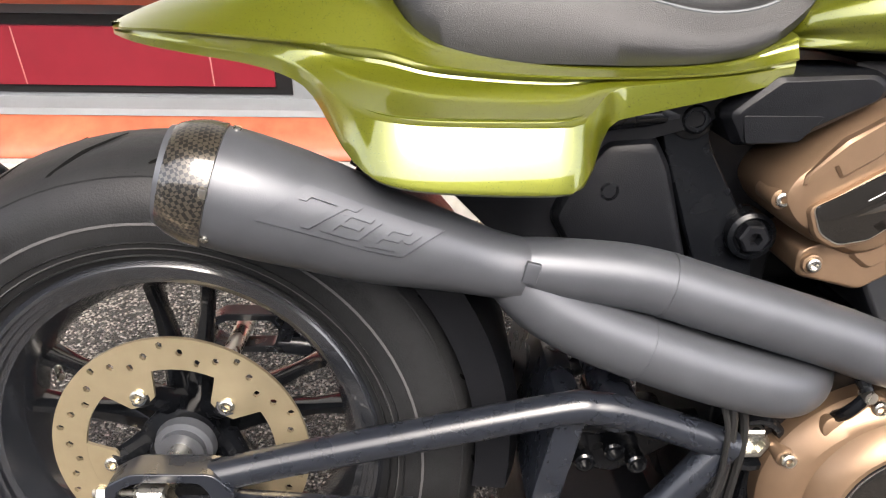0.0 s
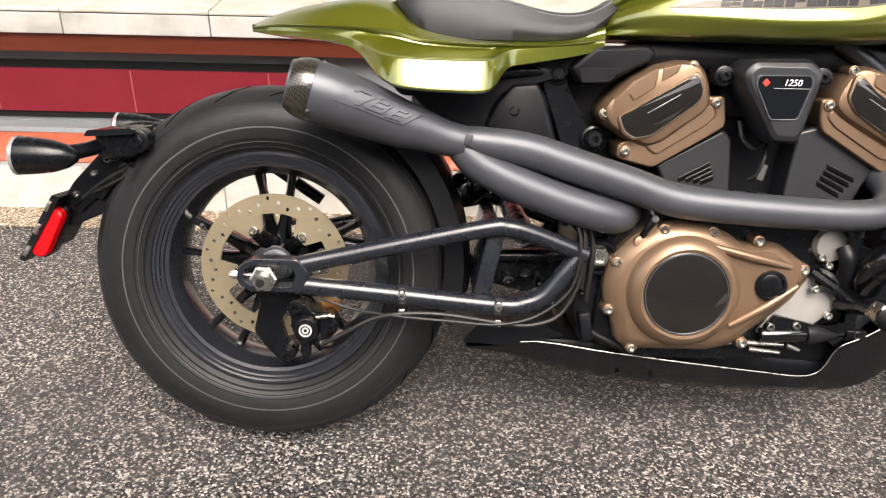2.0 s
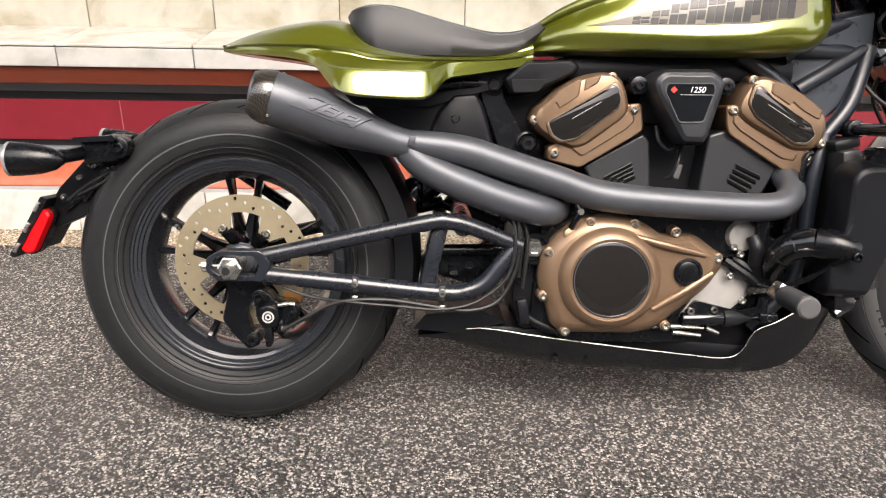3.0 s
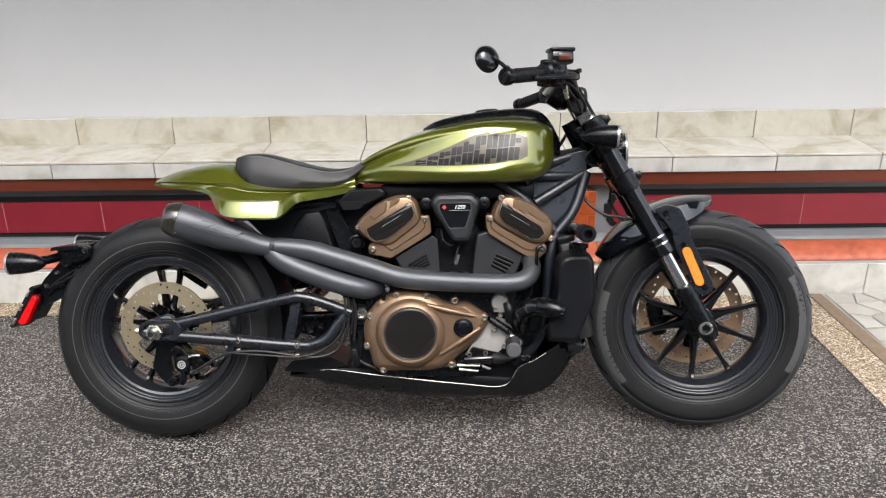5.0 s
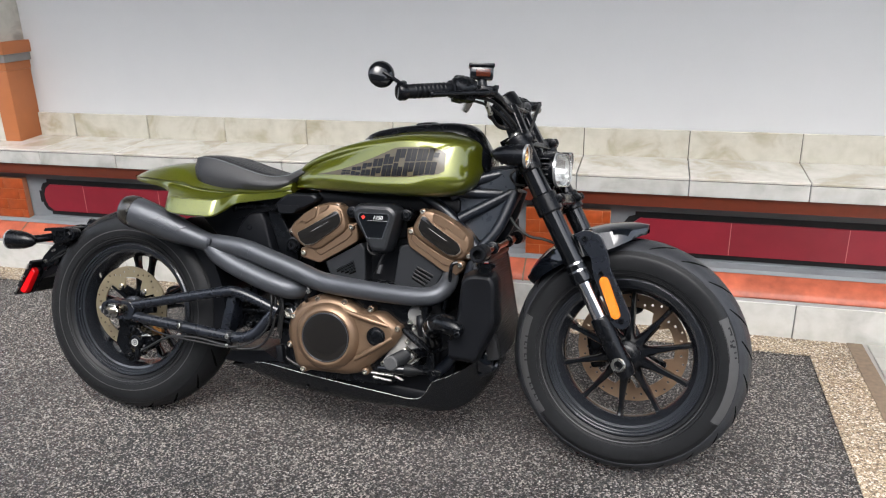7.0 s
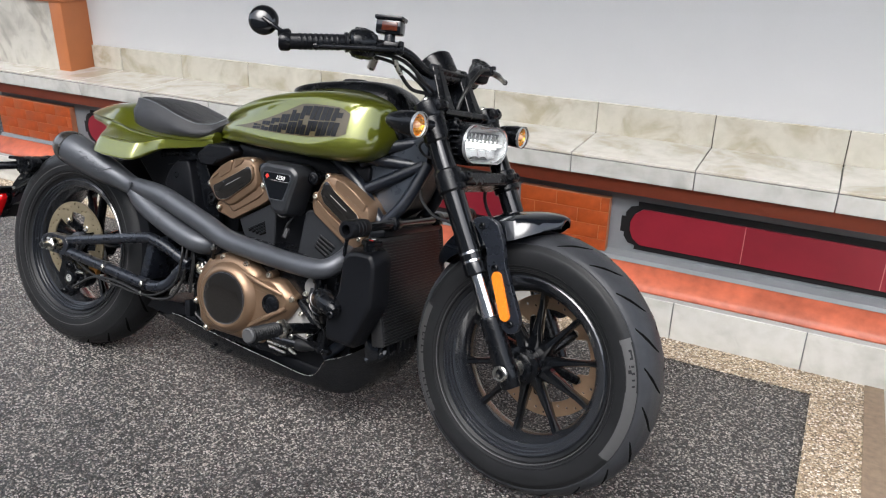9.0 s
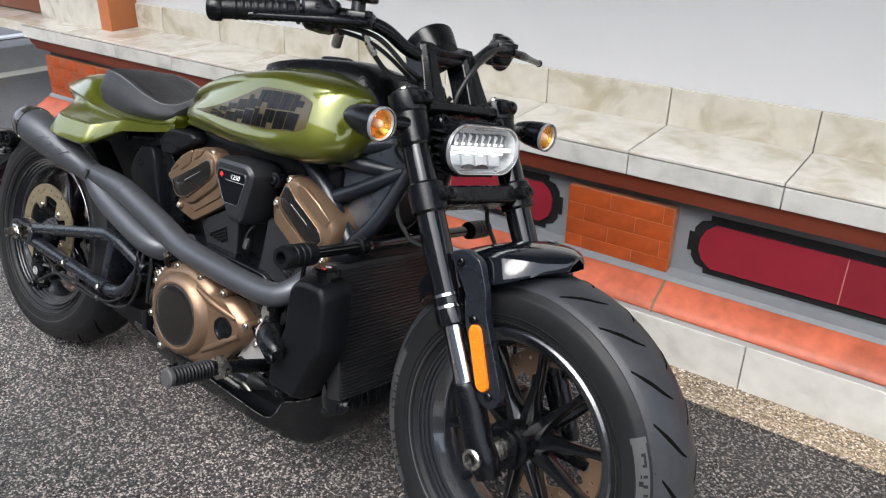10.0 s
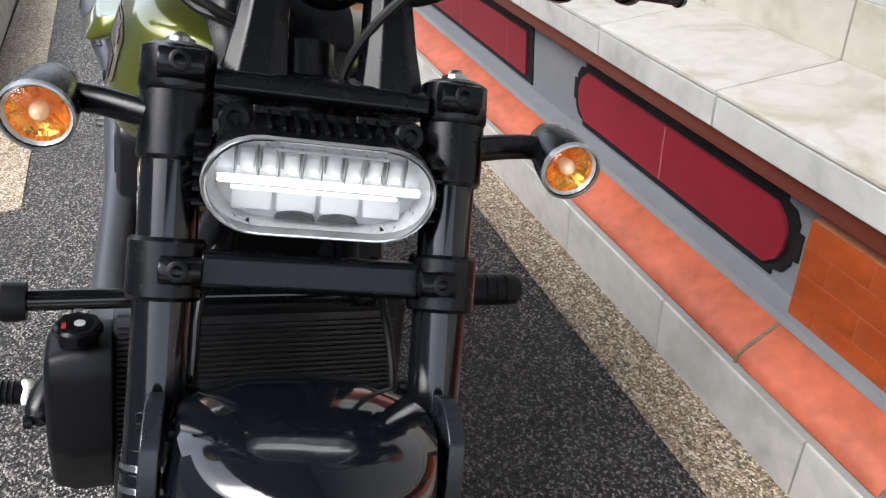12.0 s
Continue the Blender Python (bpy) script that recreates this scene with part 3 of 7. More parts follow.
# painted panels between sill and moulding
def red_panel(x0, x1, joints, left_round=True, right_round=True):
    z0, z1 = 0.236, 0.414
    def corner(cx, sx, rnd):
        if not rnd:
            return [(cx, z0), (cx, z1)]
        return [(cx + sx * 0.055, z0), (cx + sx * 0.055, z0 + 0.015), (cx + sx * 0.03, z0 + 0.022), (cx + sx * 0.014, z0 + 0.045), (cx + sx * 0.014, z0 + 0.06), (cx, z0 + 0.06), (cx, z1 - 0.06), (cx + sx * 0.014, z1 - 0.06), (cx + sx * 0.014, z1 - 0.045), (cx + sx * 0.03, z1 - 0.022), (cx + sx * 0.055, z1 - 0.015), (cx + sx * 0.055, z1)]
    pts = corner(x0, 1, left_round) + corner(x1, -1, right_round)[::-1]
    frame_ob = setting("trim_panel_frame", prism(pts, 1.033, 1.026), BLACK_PAINT, "black painted recess of a red tile panel")
    a, b, zz0, zz1 = x0 + 0.035, x1 - 0.035, 0.257, 0.39
    cuts = [a] + [j for j in joints if a + 0.05 < j < b - 0.05] + [b]
    for i, (u, v) in enumerate(zip(cuts, cuts[1:])):
        p = [(u + 0.001, zz0), (v - 0.001, zz0), (v - 0.001, zz1), (u + 0.001, zz1)]
        p2 = p
        if i == 0 and left_round:
            p2 = [(u + 0.04, zz0), (v - 0.001, zz0), (v - 0.001, zz1), (u + 0.04, zz1), (u + 0.012, zz1 - 0.022), (u, zz1 - 0.05), (u, zz0 + 0.05), (u + 0.012, zz0 + 0.022)]
        if i == len(cuts) - 2 and right_round:
            p2 = [(u + 0.001, zz0), (v - 0.04, zz0), (v - 0.012, zz0 + 0.022), (v, zz0 + 0.05), (v, zz1 - 0.05), (v - 0.012, zz1 - 0.022), (v - 0.04, zz1), (u + 0.001, zz1)]
        part("tile", prism(p2, 1.027, 1.019), RED_TILE, frame_ob)
        if i:
            part("grout_line", box((u, 1.0225, (zz0 + zz1) / 2), (0.0028, 0.008, zz1 - zz0 - 0.002)), PINK_GROUT, frame_ob)
    return frame_ob


RJ = [1.885 + 0.4155 * k for k in range(-8, 5)]
red_panel(1.47, 3.5, RJ)
red_panel(0.2, 1.06, [j - 0.01 for j in RJ])
red_panel(-1.33, -0.06, [j - 0.04 for j in RJ], right_round=False)


def brick_panel(x0, x1, rows=4):
    z0, z1 = 0.205, 0.417
    bed = setting("trim_brick_bed", box(((x0 + x1) / 2, 1.0125, (z0 + z1) / 2), (x1 - x0, 0.028, z1 - z0)), BRICK_MORTAR, "mortar bed of an orange brick panel")
    h, w = (z1 - z0) / rows, 0.165
    for r in range(rows):
        x = x0 - (w * (0.65, 0.15)[r % 2])
        while x < x1:
            a, b = max(x, x0), min(x + w, x1)
            if b - a > 0.02:
                m = box((0, 0, 0), (b - a - 0.0016, 0.012, h - 0.0016), bev=0.0008)
                part("brick", m, BRICK, bed).location = ((a + b) / 2, 1.003, z0 + h * (r + 0.5))
            x += w
    return bed


brick_panel(1.093, 1.43)
brick_panel(WALL_L, -1.392)


# crazy paving: pale stones cut by the middles between scattered points
def clip_poly(poly, p, q, gap):
    m, d = (p + q) / 2, (q - p) / np.linalg.norm(q - p)
    lim = np.dot(m, d) - gap
    out = []
    for a, b in zip(poly, poly[1:] + poly[:1]):
        fa, fb = np.dot(a, d) - lim, np.dot(b, d) - lim
        if fa <= 0:
            out.append(a)
        if fa * fb < 0:
            out.append(a + (b - a) * fa / (fa - fb))
    return out


rng = np.random.default_rng(4)
seeds = [np.array((2.42 + 0.1 * i + rng.uniform(-0.035, 0.035), 0.85 - 0.11 * j + rng.uniform(-0.04, 0.04))) for i in range(12) for j in range(19)]
for p in seeds:
    poly = [np.array(v) for v in ((2.385, -1.3), (3.7, -1.3), (3.7, 0.886), (2.385, 0.886))]
    for q in seeds:
        if q is not p and np.linalg.norm(p - q) < 0.45 and len(poly) > 2:
            poly = clip_poly(poly, p, q, 0.0035)
    if len(poly) > 2:
        bm = bmesh.new()
        c = sum(poly) / len(poly)
        h = 0.009 + rng.uniform(-0.002, 0.002)
        add_ring_skin(bm, [[Vector((*(c + (v - c) * s), z + GROUND_Z)) for v in poly] for z, s in ((0.001, 1), (h - 0.002, 1), (h, 0.94))])
        part("stone", bm, FLAGSTONE, flags)

# unseen plain walls, added to block low sky and darken the bike's reflections
setting("wall_yard_south", box((-1.0, -8.1, 2.6), (26.0, 0.2, 5.4)), GREY_PAINT, "unseen plain slate grey wall added to darken reflections")
setting("wall_yard_east", box((9.1, -3.4, 0.9), (0.2, 9.2, 2.0)), CEMENT, "unseen plain grey cement wall added to limit low skylight")
setting("wall_yard_west", box((-12.1, -4.9, 1.5), (0.2, 6.2, 3.2)), CEMENT, "unseen plain grey cement wall added to limit low skylight from the west")


# stones that stand proud of the ground, each a small faceted lump
def scatter(name, areas, count, r0, r1, z, material, label, seed):
    rng = np.random.default_rng(seed)
    base = np.array([(1, 0, 0), (0, 1, 0), (-1, 0, 0), (0, -1, 0), (0, 0, 1), (0.6, 0.6, 0.62), (-0.6, 0.6, 0.62), (-0.6, -0.6, 0.62), (0.6, -0.6, 0.62)])
    tris = [(0, 1, 5), (1, 2, 6), (2, 3, 7), (3, 0, 8), (0, 5, 8), (1, 6, 5), (2, 7, 6), (3, 8, 7), (4, 5, 6), (4, 6, 7), (4, 7, 8), (4, 8, 5)]
    size = [(b - a) * (d - c) for a, b, c, d in areas]
    verts, faces = [], []
    for k in rng.choice(len(areas), count, p=np.array(size) / sum(size)):
        x0, x1, y0, y1 = areas[k]
        a, r = rng.uniform(0, 6.283), rng.uniform(r0, r1)
        v = base * (1 + rng.uniform(-0.18, 0.18, base.shape)) * (r, r * rng.uniform(0.6, 1), r * rng.uniform(0.35, 0.6))
        v = np.column_stack([v[:, 0] * math.cos(a) - v[:, 1] * math.sin(a), v[:, 0] * math.sin(a) + v[:, 1] * math.cos(a), v[:, 2]])
        n = len(verts)
        verts += (v + (rng.uniform(x0, x1), rng.uniform(y0, y1), z + GROUND_Z - 0.0006)).tolist()
        faces += [(n + i, n + j, n + m) for i, j, m in tris]
    me = bpy.data.meshes.new(name)
    me.from_pydata(verts, [], faces)
    me.materials.append(material)
    me.shade_smooth()
    return tagged(new(name, me), label, "pebbles" if "pebble" in name else "grit", kind="stuff")


scatter("pebble_cover", [(0.6, 2.17, 0.76, 0.885), (2.175, 2.31, -1.2, 0.885), (-0.6, 0.6, 0.76, 0.885)], 9000, 0.0025, 0.0055, 0.004, PEBBLE_STONE, "beige washed pebbles set in the border", 3)
scatter("paving_grit", [(-0.8, 2.16, -1.35, 0.75)], 20000, 0.0018, 0.0038, 0.0, GRIT_STONE, "dark and pale stones of the exposed aggregate", 4)


# ---------------- the motorcycle ----------------
# built upright: x ahead, its right side at minus y; then leaned on its stand
bike = thing("motorcycle", "olive green and black cruiser motorcycle leaning on its stand", "motorcycle")
bike.matrix_world = pose(0, -0.056, 0.003, -14.5, 0, 0)
REAR, FRONT = Vector((0, 0, 0.318)), Vector((1.54, 0, 0.314))

# steering: the bars are turned a little to the right
AXIS_P, AXIS_U = Vector((1.2, 0, 0.886)), Vector((-0.462, 0, 0.887))
LEAN = bike.matrix_world.copy()
STEER = Matrix.Translation((0, 0.015, 0)) @ Matrix.Translation(AXIS_P) @ Matrix.Rotation(radians(-7.5), 4, AXIS_U) @ Matrix.Translation(-AXIS_P)


def settled(p, turn, axis, by):
    """A small turn about p and a shift, both as seen from the ground."""
    return LEAN.inverted() @ Matrix.Translation(Vector(p) + Vector(by)) @ Matrix.Rotation(radians(turn), 4, Vector(axis)) @ Matrix.Translation(-Vector(p)) @ LEAN


# the front end hangs over further than the frame, and the rear wheel stands a little outwards
STEER = settled((1.347, 0.15, 0.792), 3.93, (-0.937, -0.324, -0.137), (-0.0082, -0.0035, -0.0044)) @ STEER
REAR_SET = settled((0, 0.0236, 0.311), -2.0, (1, 0, 0), (-0.011, -0.021, -0.010))


def steered(bm):
    bmesh.ops.transform(bm, matrix=STEER, verts=bm.verts[:])
    return bm


def rear_set(bm):
    bmesh.ops.transform(bm, matrix=REAR_SET, verts=bm.verts[:])
    return bm


def same(bm):
    return bm


def bolt(parent, p, d, r=0.007, material=STEEL, turn=same, name="bolt", socket=True, length=0.006):
    """A round socket-head bolt with a dark recess."""
    p, d = Vector(p), Vector(d).normalized()
    bm = revolve([(-0.004, r), (length * 0.75, r), (length, r * 0.8), (length, r * 0.55), (length * 0.1, r * 0.5), (length * 0.1, 0)] if socket else [(-0.004, r), (length * 0.8, r), (length, r * 0.75), (length, 0)], p, d, 14)
    return part(name, turn(bm), material, parent, sharp=30)


def hexnut(parent, p, d, r, length, material=STEEL, turn=same, bore=0.45):
    p, d = Vector(p), Vector(d).normalized()
    bm = revolve([(0, r), (length * 0.85, r), (length, r * 0.85), (length, r * bore), (length * 0.3, r * bore * 0.9), (length * 0.3, 0)], p, d, 6)
    return part("nut", turn(bm), material, parent, sharp=20)


# ---- wheels ----
def wheel(c, turn, name, half, rim_r, spokes, spoke_off, label, R, phase=0.0):
    hub = part(name, turn(revolve([(-0.075, 0.0), (-0.075, 0.026), (-0.06, 0.03), (-0.055, 0.045), (-0.02, 0.04), (0.02, 0.04), (0.055, 0.045), (0.06, 0.03), (0.075, 0.026), (0.075, 0.0)], c, (0, 1, 0), 32)), SATIN, bike, label)
    h = half
    b = rim_r
    prof = [(-0.72 * h, b - 0.004), (-0.93 * h, b + 0.018), (-1.0 * h, b + 0.04), (-0.99 * h, b + 0.062), (-0.9 * h, R - 0.034), (-0.76 * h, R - 0.02), (-0.5 * h, R - 0.0075), (-0.25 * h, R - 0.0018), (0, R), (0.25 * h, R - 0.0018), (0.5 * h, R - 0.0075), (0.76 * h, R - 0.02), (0.9 * h, R - 0.034), (0.99 * h, b + 0.062), (1.0 * h, b + 0.04), (0.93 * h, b + 0.018), (0.72 * h, b - 0.004)]
    prof = [tuple(p) for p in spline(prof, 3)]
    part("tyre", turn(revolve(prof, c, (0, 1, 0), 96, closed=True)), RUBBER, hub, "black road tyre with dusty sidewalls", sharp=50)
    crown = [(f * h, R - d + 0.0014) for f, d in ((-0.86, 0.0285), (-0.76, 0.02), (-0.63, 0.0128), (-0.5, 0.0075), (-0.25, 0.0018), (0, 0), (0.25, 0.0018), (0.5, 0.0075), (0.63, 0.0128), (0.76, 0.02), (0.86, 0.0285))]
    crown = [tuple(p) for p in spline(crown, 3)]
    crown += [(f, r - 0.004) for f, r in crown[::-1]]
    part("tread", turn(revolve(crown, c, (0, 1, 0), 96, closed=True)), TREAD if name == "front_wheel" else RUBBER, hub, "slate-grey tread with dust and sky sheen in its colour" if name == "front_wheel" else "", sharp=40)
    # fine moulded rings on both sidewalls
    for k, rr in enumerate((b + 0.012, b + 0.02, b + 0.027)):
        for s in (-1, 1):
            part("sidewall_ring", turn(revolve([(s * h * (0.9 + 0.035 * k) - 0.0012 * s, rr - 0.0012), (s * h * (0.9 + 0.035 * k) + 0.002 * s, rr), (s * h * (0.9 + 0.035 * k) - 0.0012 * s, rr + 0.0012)], c, (0, 1, 0), 72, closed=True)), RUBBER, hub)
    w = 0.8 * h
    rim = [(-w, b + 0.004), (-w - 0.004, b - 0.001), (-w - 0.0035, b - 0.0045), (-w + 0.002, b - 0.0055), (-w + 0.0025, b - 0.0105), (-w + 0.0075, b - 0.0115), (-w + 0.008, b - 0.0165), (-w + 0.013, b - 0.0175), (-w + 0.015, b - 0.024), (-w * 0.5, b - 0.034), (-0.02, b - 0.04), (0.02, b - 0.04), (w * 0.5, b - 0.034), (w * 0.8, b - 0.026), (w * 0.86, b - 0.02), (w, b - 0.012), (w + 0.004, b - 0.002), (w, b + 0.004), (w * 0.7, b - 0.004), (-w * 0.7, b - 0.004)]
    part("rim", turn(revolve(rim, c, (0, 1, 0), 80, closed=True)), RIM, hub, "black cast wheel rim", sharp=40)
    for k in range(spokes):
        a = phase + 2 * math.pi * (k // 2 * 2 + 0.5) / spokes + (spoke_off if k % 2 else -spoke_off)
        d, t = Vector((math.cos(a), 0, math.sin(a))), Vector((-math.sin(a), 0, math.cos(a)))
        rings = []
        for r, wd, dp in ((0.034, 0.0165, 0.024), (0.08, 0.0105, 0.018), (0.14, 0.0065, 0.014), (b - 0.036, 0.008, 0.02), (b - 0.028, 0.013, 0.026)):
            o = c + d * r
            rings.append([o + t * sx * wd + Vector((0, sy * dp, 0)) for sx, sy in ((-1, -0.6), (-0.5, -1), (0.5, -1), (1, -0.6), (1, 0.6), (0.5, 1), (-0.5, 1), (-1, 0.6))])
        part("spoke", turn(skin(rings)), GLOSS, hub)
    va = c + Vector((-0.86, 0, 0.45)) * (b - 0.04)
    part("valve", turn(cyl(va, va + Vector((0.02, -0.03, -0.01)), 0.004, n=10)), STEEL, hub)
    return hub


def drilled_disc(c, y, r0, r1, n, turn, parent, material, lobes=5, label=""):
    """A brake disc: a drilled ring and inner lobes with their bolts."""
    bm = bmesh.new()
    def at(r, a, yy):
        return Vector((c.x + r * math.cos(a), yy, c.z + r * math.sin(a)))
    th = 0.0045
    for s, yy in ((1, y - th / 2), (-1, y + th / 2)):
        for k in range(n):
            a0, a1 = 2 * math.pi * k / n, 2 * math.pi * (k + 1) / n
            am = (a0 + a1) / 2
            rm = (r0 + r1) / 2
            outer = [at(r0, a0, yy), at(r0, am, yy), at(r0, a1, yy), at(rm, a1, yy), at(r1, a1, yy), at(r1, am, yy), at(r1, a0, yy), at(rm, a0, yy)]
            rc = r0 + (r1 - r0) * (0.28, 0.55, 0.78, 0.5)[k % 4]
            ctr = at(rc, am, yy)
            hole = []
            for p in outer:
                v = p - ctr
                hole.append(ctr + v.normalized() * 0.0038)
            vo, vh = [bm.verts.new(p) for p in outer], [bm.verts.new(p) for p in hole]
            vi = [bm.verts.new(p + Vector((0, s * th, 0))) for p in hole] if s == 1 else None
            for i in range(8):
                j = (i + 1) % 8
                bm.faces.new((vo[i], vo[j], vh[j], vh[i]))
                if vi:
                    bm.faces.new((vh[i], vh[j], vi[j], vi[i]))
    for rr in (r0, r1):
        ring = [[bm.verts.new(at(rr, 2 * math.pi * k / (2 * n), yy)) for k in range(2 * n)] for yy in (y - th / 2, y + th / 2)]
        for k in range(2 * n):
            j = (k + 1) % (2 * n)
            bm.faces.new((ring[0][k], ring[0][j], ring[1][j], ring[1][k]))
    bmesh.ops.remove_doubles(bm, verts=bm.verts[:], dist=1e-5)
    disc = part("brake_disc", turn(bm), material, parent, label, sharp=30)
    return disc


rear = wheel(REAR, rear_set, "rear_wheel", 0.086, 0.211, 10, 0.18, "black cast rear wheel with a drilled brake disc", 0.326)
front = wheel(FRONT, steered, "front_wheel", 0.077, 0.214, 10, 0.31, "black cast front wheel with a browned brake disc", 0.3195, -0.39)
drilled_disc(REAR, -0.098, 0.096, 0.13, 40, same, rear, DISC, label="gold-tinted drilled steel disc")
drilled_disc(FRONT, 0.085, 0.118, 0.155, 40, steered, front, COPPER_DISC, label="browned drilled steel disc")
for k in range(5):
    a = 2 * math.pi * k / 5 + 0.83
    for c, y, r0, turn, par, m, rb in ((REAR, -0.098, 0.099, same, rear, DISC, 0.074), (FRONT, 0.085, 0.121, steered, front, COPPER_DISC, 0.1)):
        d, t = Vector((math.cos(a), 0, math.sin(a))), Vector((-math.sin(a), 0, math.cos(a)))
        pts = [d * (r0 + 0.002) + t * 0.035, d * (r0 - 0.012) + t * 0.026, d * (rb - 0.008) + t * 0.014, d * (rb - 0.012), d * (rb - 0.008) - t * 0.014, d * (r0 - 0.012) - t * 0.026, d * (r0 + 0.002) - t * 0.035]
        part("disc_lobe", turn(prism([(c.x + p.x, c.z + p.z) for p in pts], y + 0.002, y - 0.002)), m, par)
        bp = c + d * rb + Vector((0, y, 0))
        bolt(par, bp, (0, -1, 0), 0.008, STEEL, turn)
        bm = bmesh.new()
        add_cyl(bm, bp, c + d * 0.035 + Vector((0, y * 0.55, 0)), 0.011, 0.016, 10)
        part("carrier_arm", turn(bm), SATIN, par)
# the front wheel's other disc carrier and hub flange
part("hub_flange", steered(revolve([(0, 0.0), (0, 0.036), (0.008, 0.038), (0.012, 0.03), (0.012, 0)], FRONT + Vector((0, -0.068, 0)), (0, -1, 0), 32)), SATIN, front)
part("hub_ring", same(revolve([(0, 0.0), (0, 0.032), (0.01, 0.03), (0.012, 0.024), (0.02, 0.024), (0.02, 0)], REAR + Vector((0, -0.085, 0)), (0, -1, 0), 28)), EXHAUST, rear, "dark steel wheel bearing ring")


def arc_patch(c, turn, parent, material, y, r0, r1, a0, a1, name, label="", lift=0.0008, n=14):
    """A thin moulded patch on a tyre's sidewall."""
    bm = bmesh.new()
    rows = []
    for r in (r0, (r0 + r1) / 2, r1):
        bulge = y(r)
        rows.append([bm.verts.new((c.x + r * math.cos(a), bulge - lift, c.z + r * math.sin(a))) for a in np.linspace(a0, a1, n)])
    for p, q in zip(rows, rows[1:]):
        for i in range(n - 1):
            bm.faces.new((p[i], p[i + 1], q[i + 1], q[i]))
    return part(name, turn(bm), material, parent, label)


def side_y(half, b, R):
    def f(r):
        return -half * float(np.interp(r, [b - 0.004, b + 0.018, b + 0.04, b + 0.062, R - 0.034, R - 0.02], [0.72, 0.93, 1.0, 0.99, 0.9, 0.76])) - 0.0006
    return f


sf, sr = side_y(0.077, 0.214, 0.3195), side_y(0.086, 0.211, 0.326)
arc_patch(FRONT, steered, front, RUBBER_GREY, sf, 0.2665, 0.2895, radians(-31), radians(28), "sidewall_patch", "grey moulded sidewall patch", 0.0012)
arc_patch(FRONT, steered, front, RUBBER_GREY, sf, 0.2665, 0.2895, radians(160), radians(219), "sidewall_patch", "grey moulded sidewall patch", 0.0012)
# plain strokes where the tyre's name is moulded
for a0, a1, r0, r1 in ((6, 7, 0.28, 0.2855), (2.6, 3.5, 0.28, 0.2855), (-0.8, 0.1, 0.28, 0.2855), (-4, -3, 0.28, 0.2855), (-6.8, -6, 0.28, 0.2855), (-9.6, -8.8, 0.28, 0.2855), (-1, 0.2, 0.2765, 0.2785), (2.8, 5, 0.2825, 0.2855), (5, 6.6, 0.2825, 0.2855), (-3.5, -1.8, 0.28, 0.2735)):
    arc_patch(FRONT, steered, front, RUBBER, sf, r0, r1, radians(a0 + 16), radians(a1 + 16), "moulded_bar", "", 0.002, 4)
for r0, r1 in ((0.288, 0.29), (0.267, 0.2685)):
    arc_patch(FRONT, steered, front, RUBBER, sf, r0, r1, radians(4), radians(26), "moulded_bar", "", 0.002, 8)
for base, count in ((172, 5), (197, 5)):
    for k in range(count):
        a = base + 3.6 * k
        arc_patch(FRONT, steered, front, RUBBER, sf, 0.2625, 0.2735, radians(a), radians(a + 0.8), "moulded_bar", "", 0.0022, 3)
        arc_patch(FRONT, steered, front, RUBBER, sf, 0.2715 if k % 2 else 0.2625, 0.2735 if k % 2 else 0.2645, radians(a), radians(a + 2.3), "moulded_bar", "", 0.0022, 3)
for base in (40, 118, 228, 305):
    for k in range(6):
        arc_patch(REAR, rear_set, rear, RUBBER, sr, 0.263, 0.274, radians(base + 4.2 * k), radians(base + 3.0 + 4.2 * k), "moulded_bar", "", 0.0022, 4)
for base in (140, 300):
    for k in range(3):
        arc_patch(REAR, rear_set, rear, RUBBER, sr, 0.282, 0.303, radians(base + 2.6 * k), radians(base + 1.2 + 2.6 * k), "moulded_bar", "", 0.0022, 4)


arc_patch(REAR, rear_set, rear, RUBBER_GREY, sr, 0.2555, 0.2582, 0, 2 * math.pi, "sidewall_line", "", 0.0012, 90)
arc_patch(REAR, rear_set, rear, RUBBER_GREY, sr, 0.2315, 0.2325, 0, 2 * math.pi, "sidewall_line", "", 0.0012, 90)
arc_patch(FRONT, steered, front, RUBBER_GREY, sf, 0.2295, 0.231, 0, 2 * math.pi, "sidewall_line", "", 0.0012, 90)

# tread grooves: near-black curved strips laid on the crown, their shade in the colour
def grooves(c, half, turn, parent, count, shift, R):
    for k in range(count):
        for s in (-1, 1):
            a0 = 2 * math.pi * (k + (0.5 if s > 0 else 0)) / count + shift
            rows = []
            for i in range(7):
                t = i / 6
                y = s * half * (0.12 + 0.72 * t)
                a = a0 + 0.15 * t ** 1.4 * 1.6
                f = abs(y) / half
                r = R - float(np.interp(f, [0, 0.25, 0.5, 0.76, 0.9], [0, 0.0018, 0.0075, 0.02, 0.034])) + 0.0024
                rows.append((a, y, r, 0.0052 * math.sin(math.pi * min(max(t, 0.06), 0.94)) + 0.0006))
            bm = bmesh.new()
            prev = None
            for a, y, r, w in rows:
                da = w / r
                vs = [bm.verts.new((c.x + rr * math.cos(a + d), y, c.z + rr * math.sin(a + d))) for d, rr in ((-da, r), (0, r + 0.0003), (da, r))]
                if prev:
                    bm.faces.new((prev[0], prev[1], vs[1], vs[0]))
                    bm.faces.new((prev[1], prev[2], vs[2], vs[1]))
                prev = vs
            part("tread_groove_shade", turn(bm), GROOVE_SHADE, parent)


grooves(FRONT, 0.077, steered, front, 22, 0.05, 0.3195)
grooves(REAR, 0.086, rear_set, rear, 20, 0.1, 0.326)

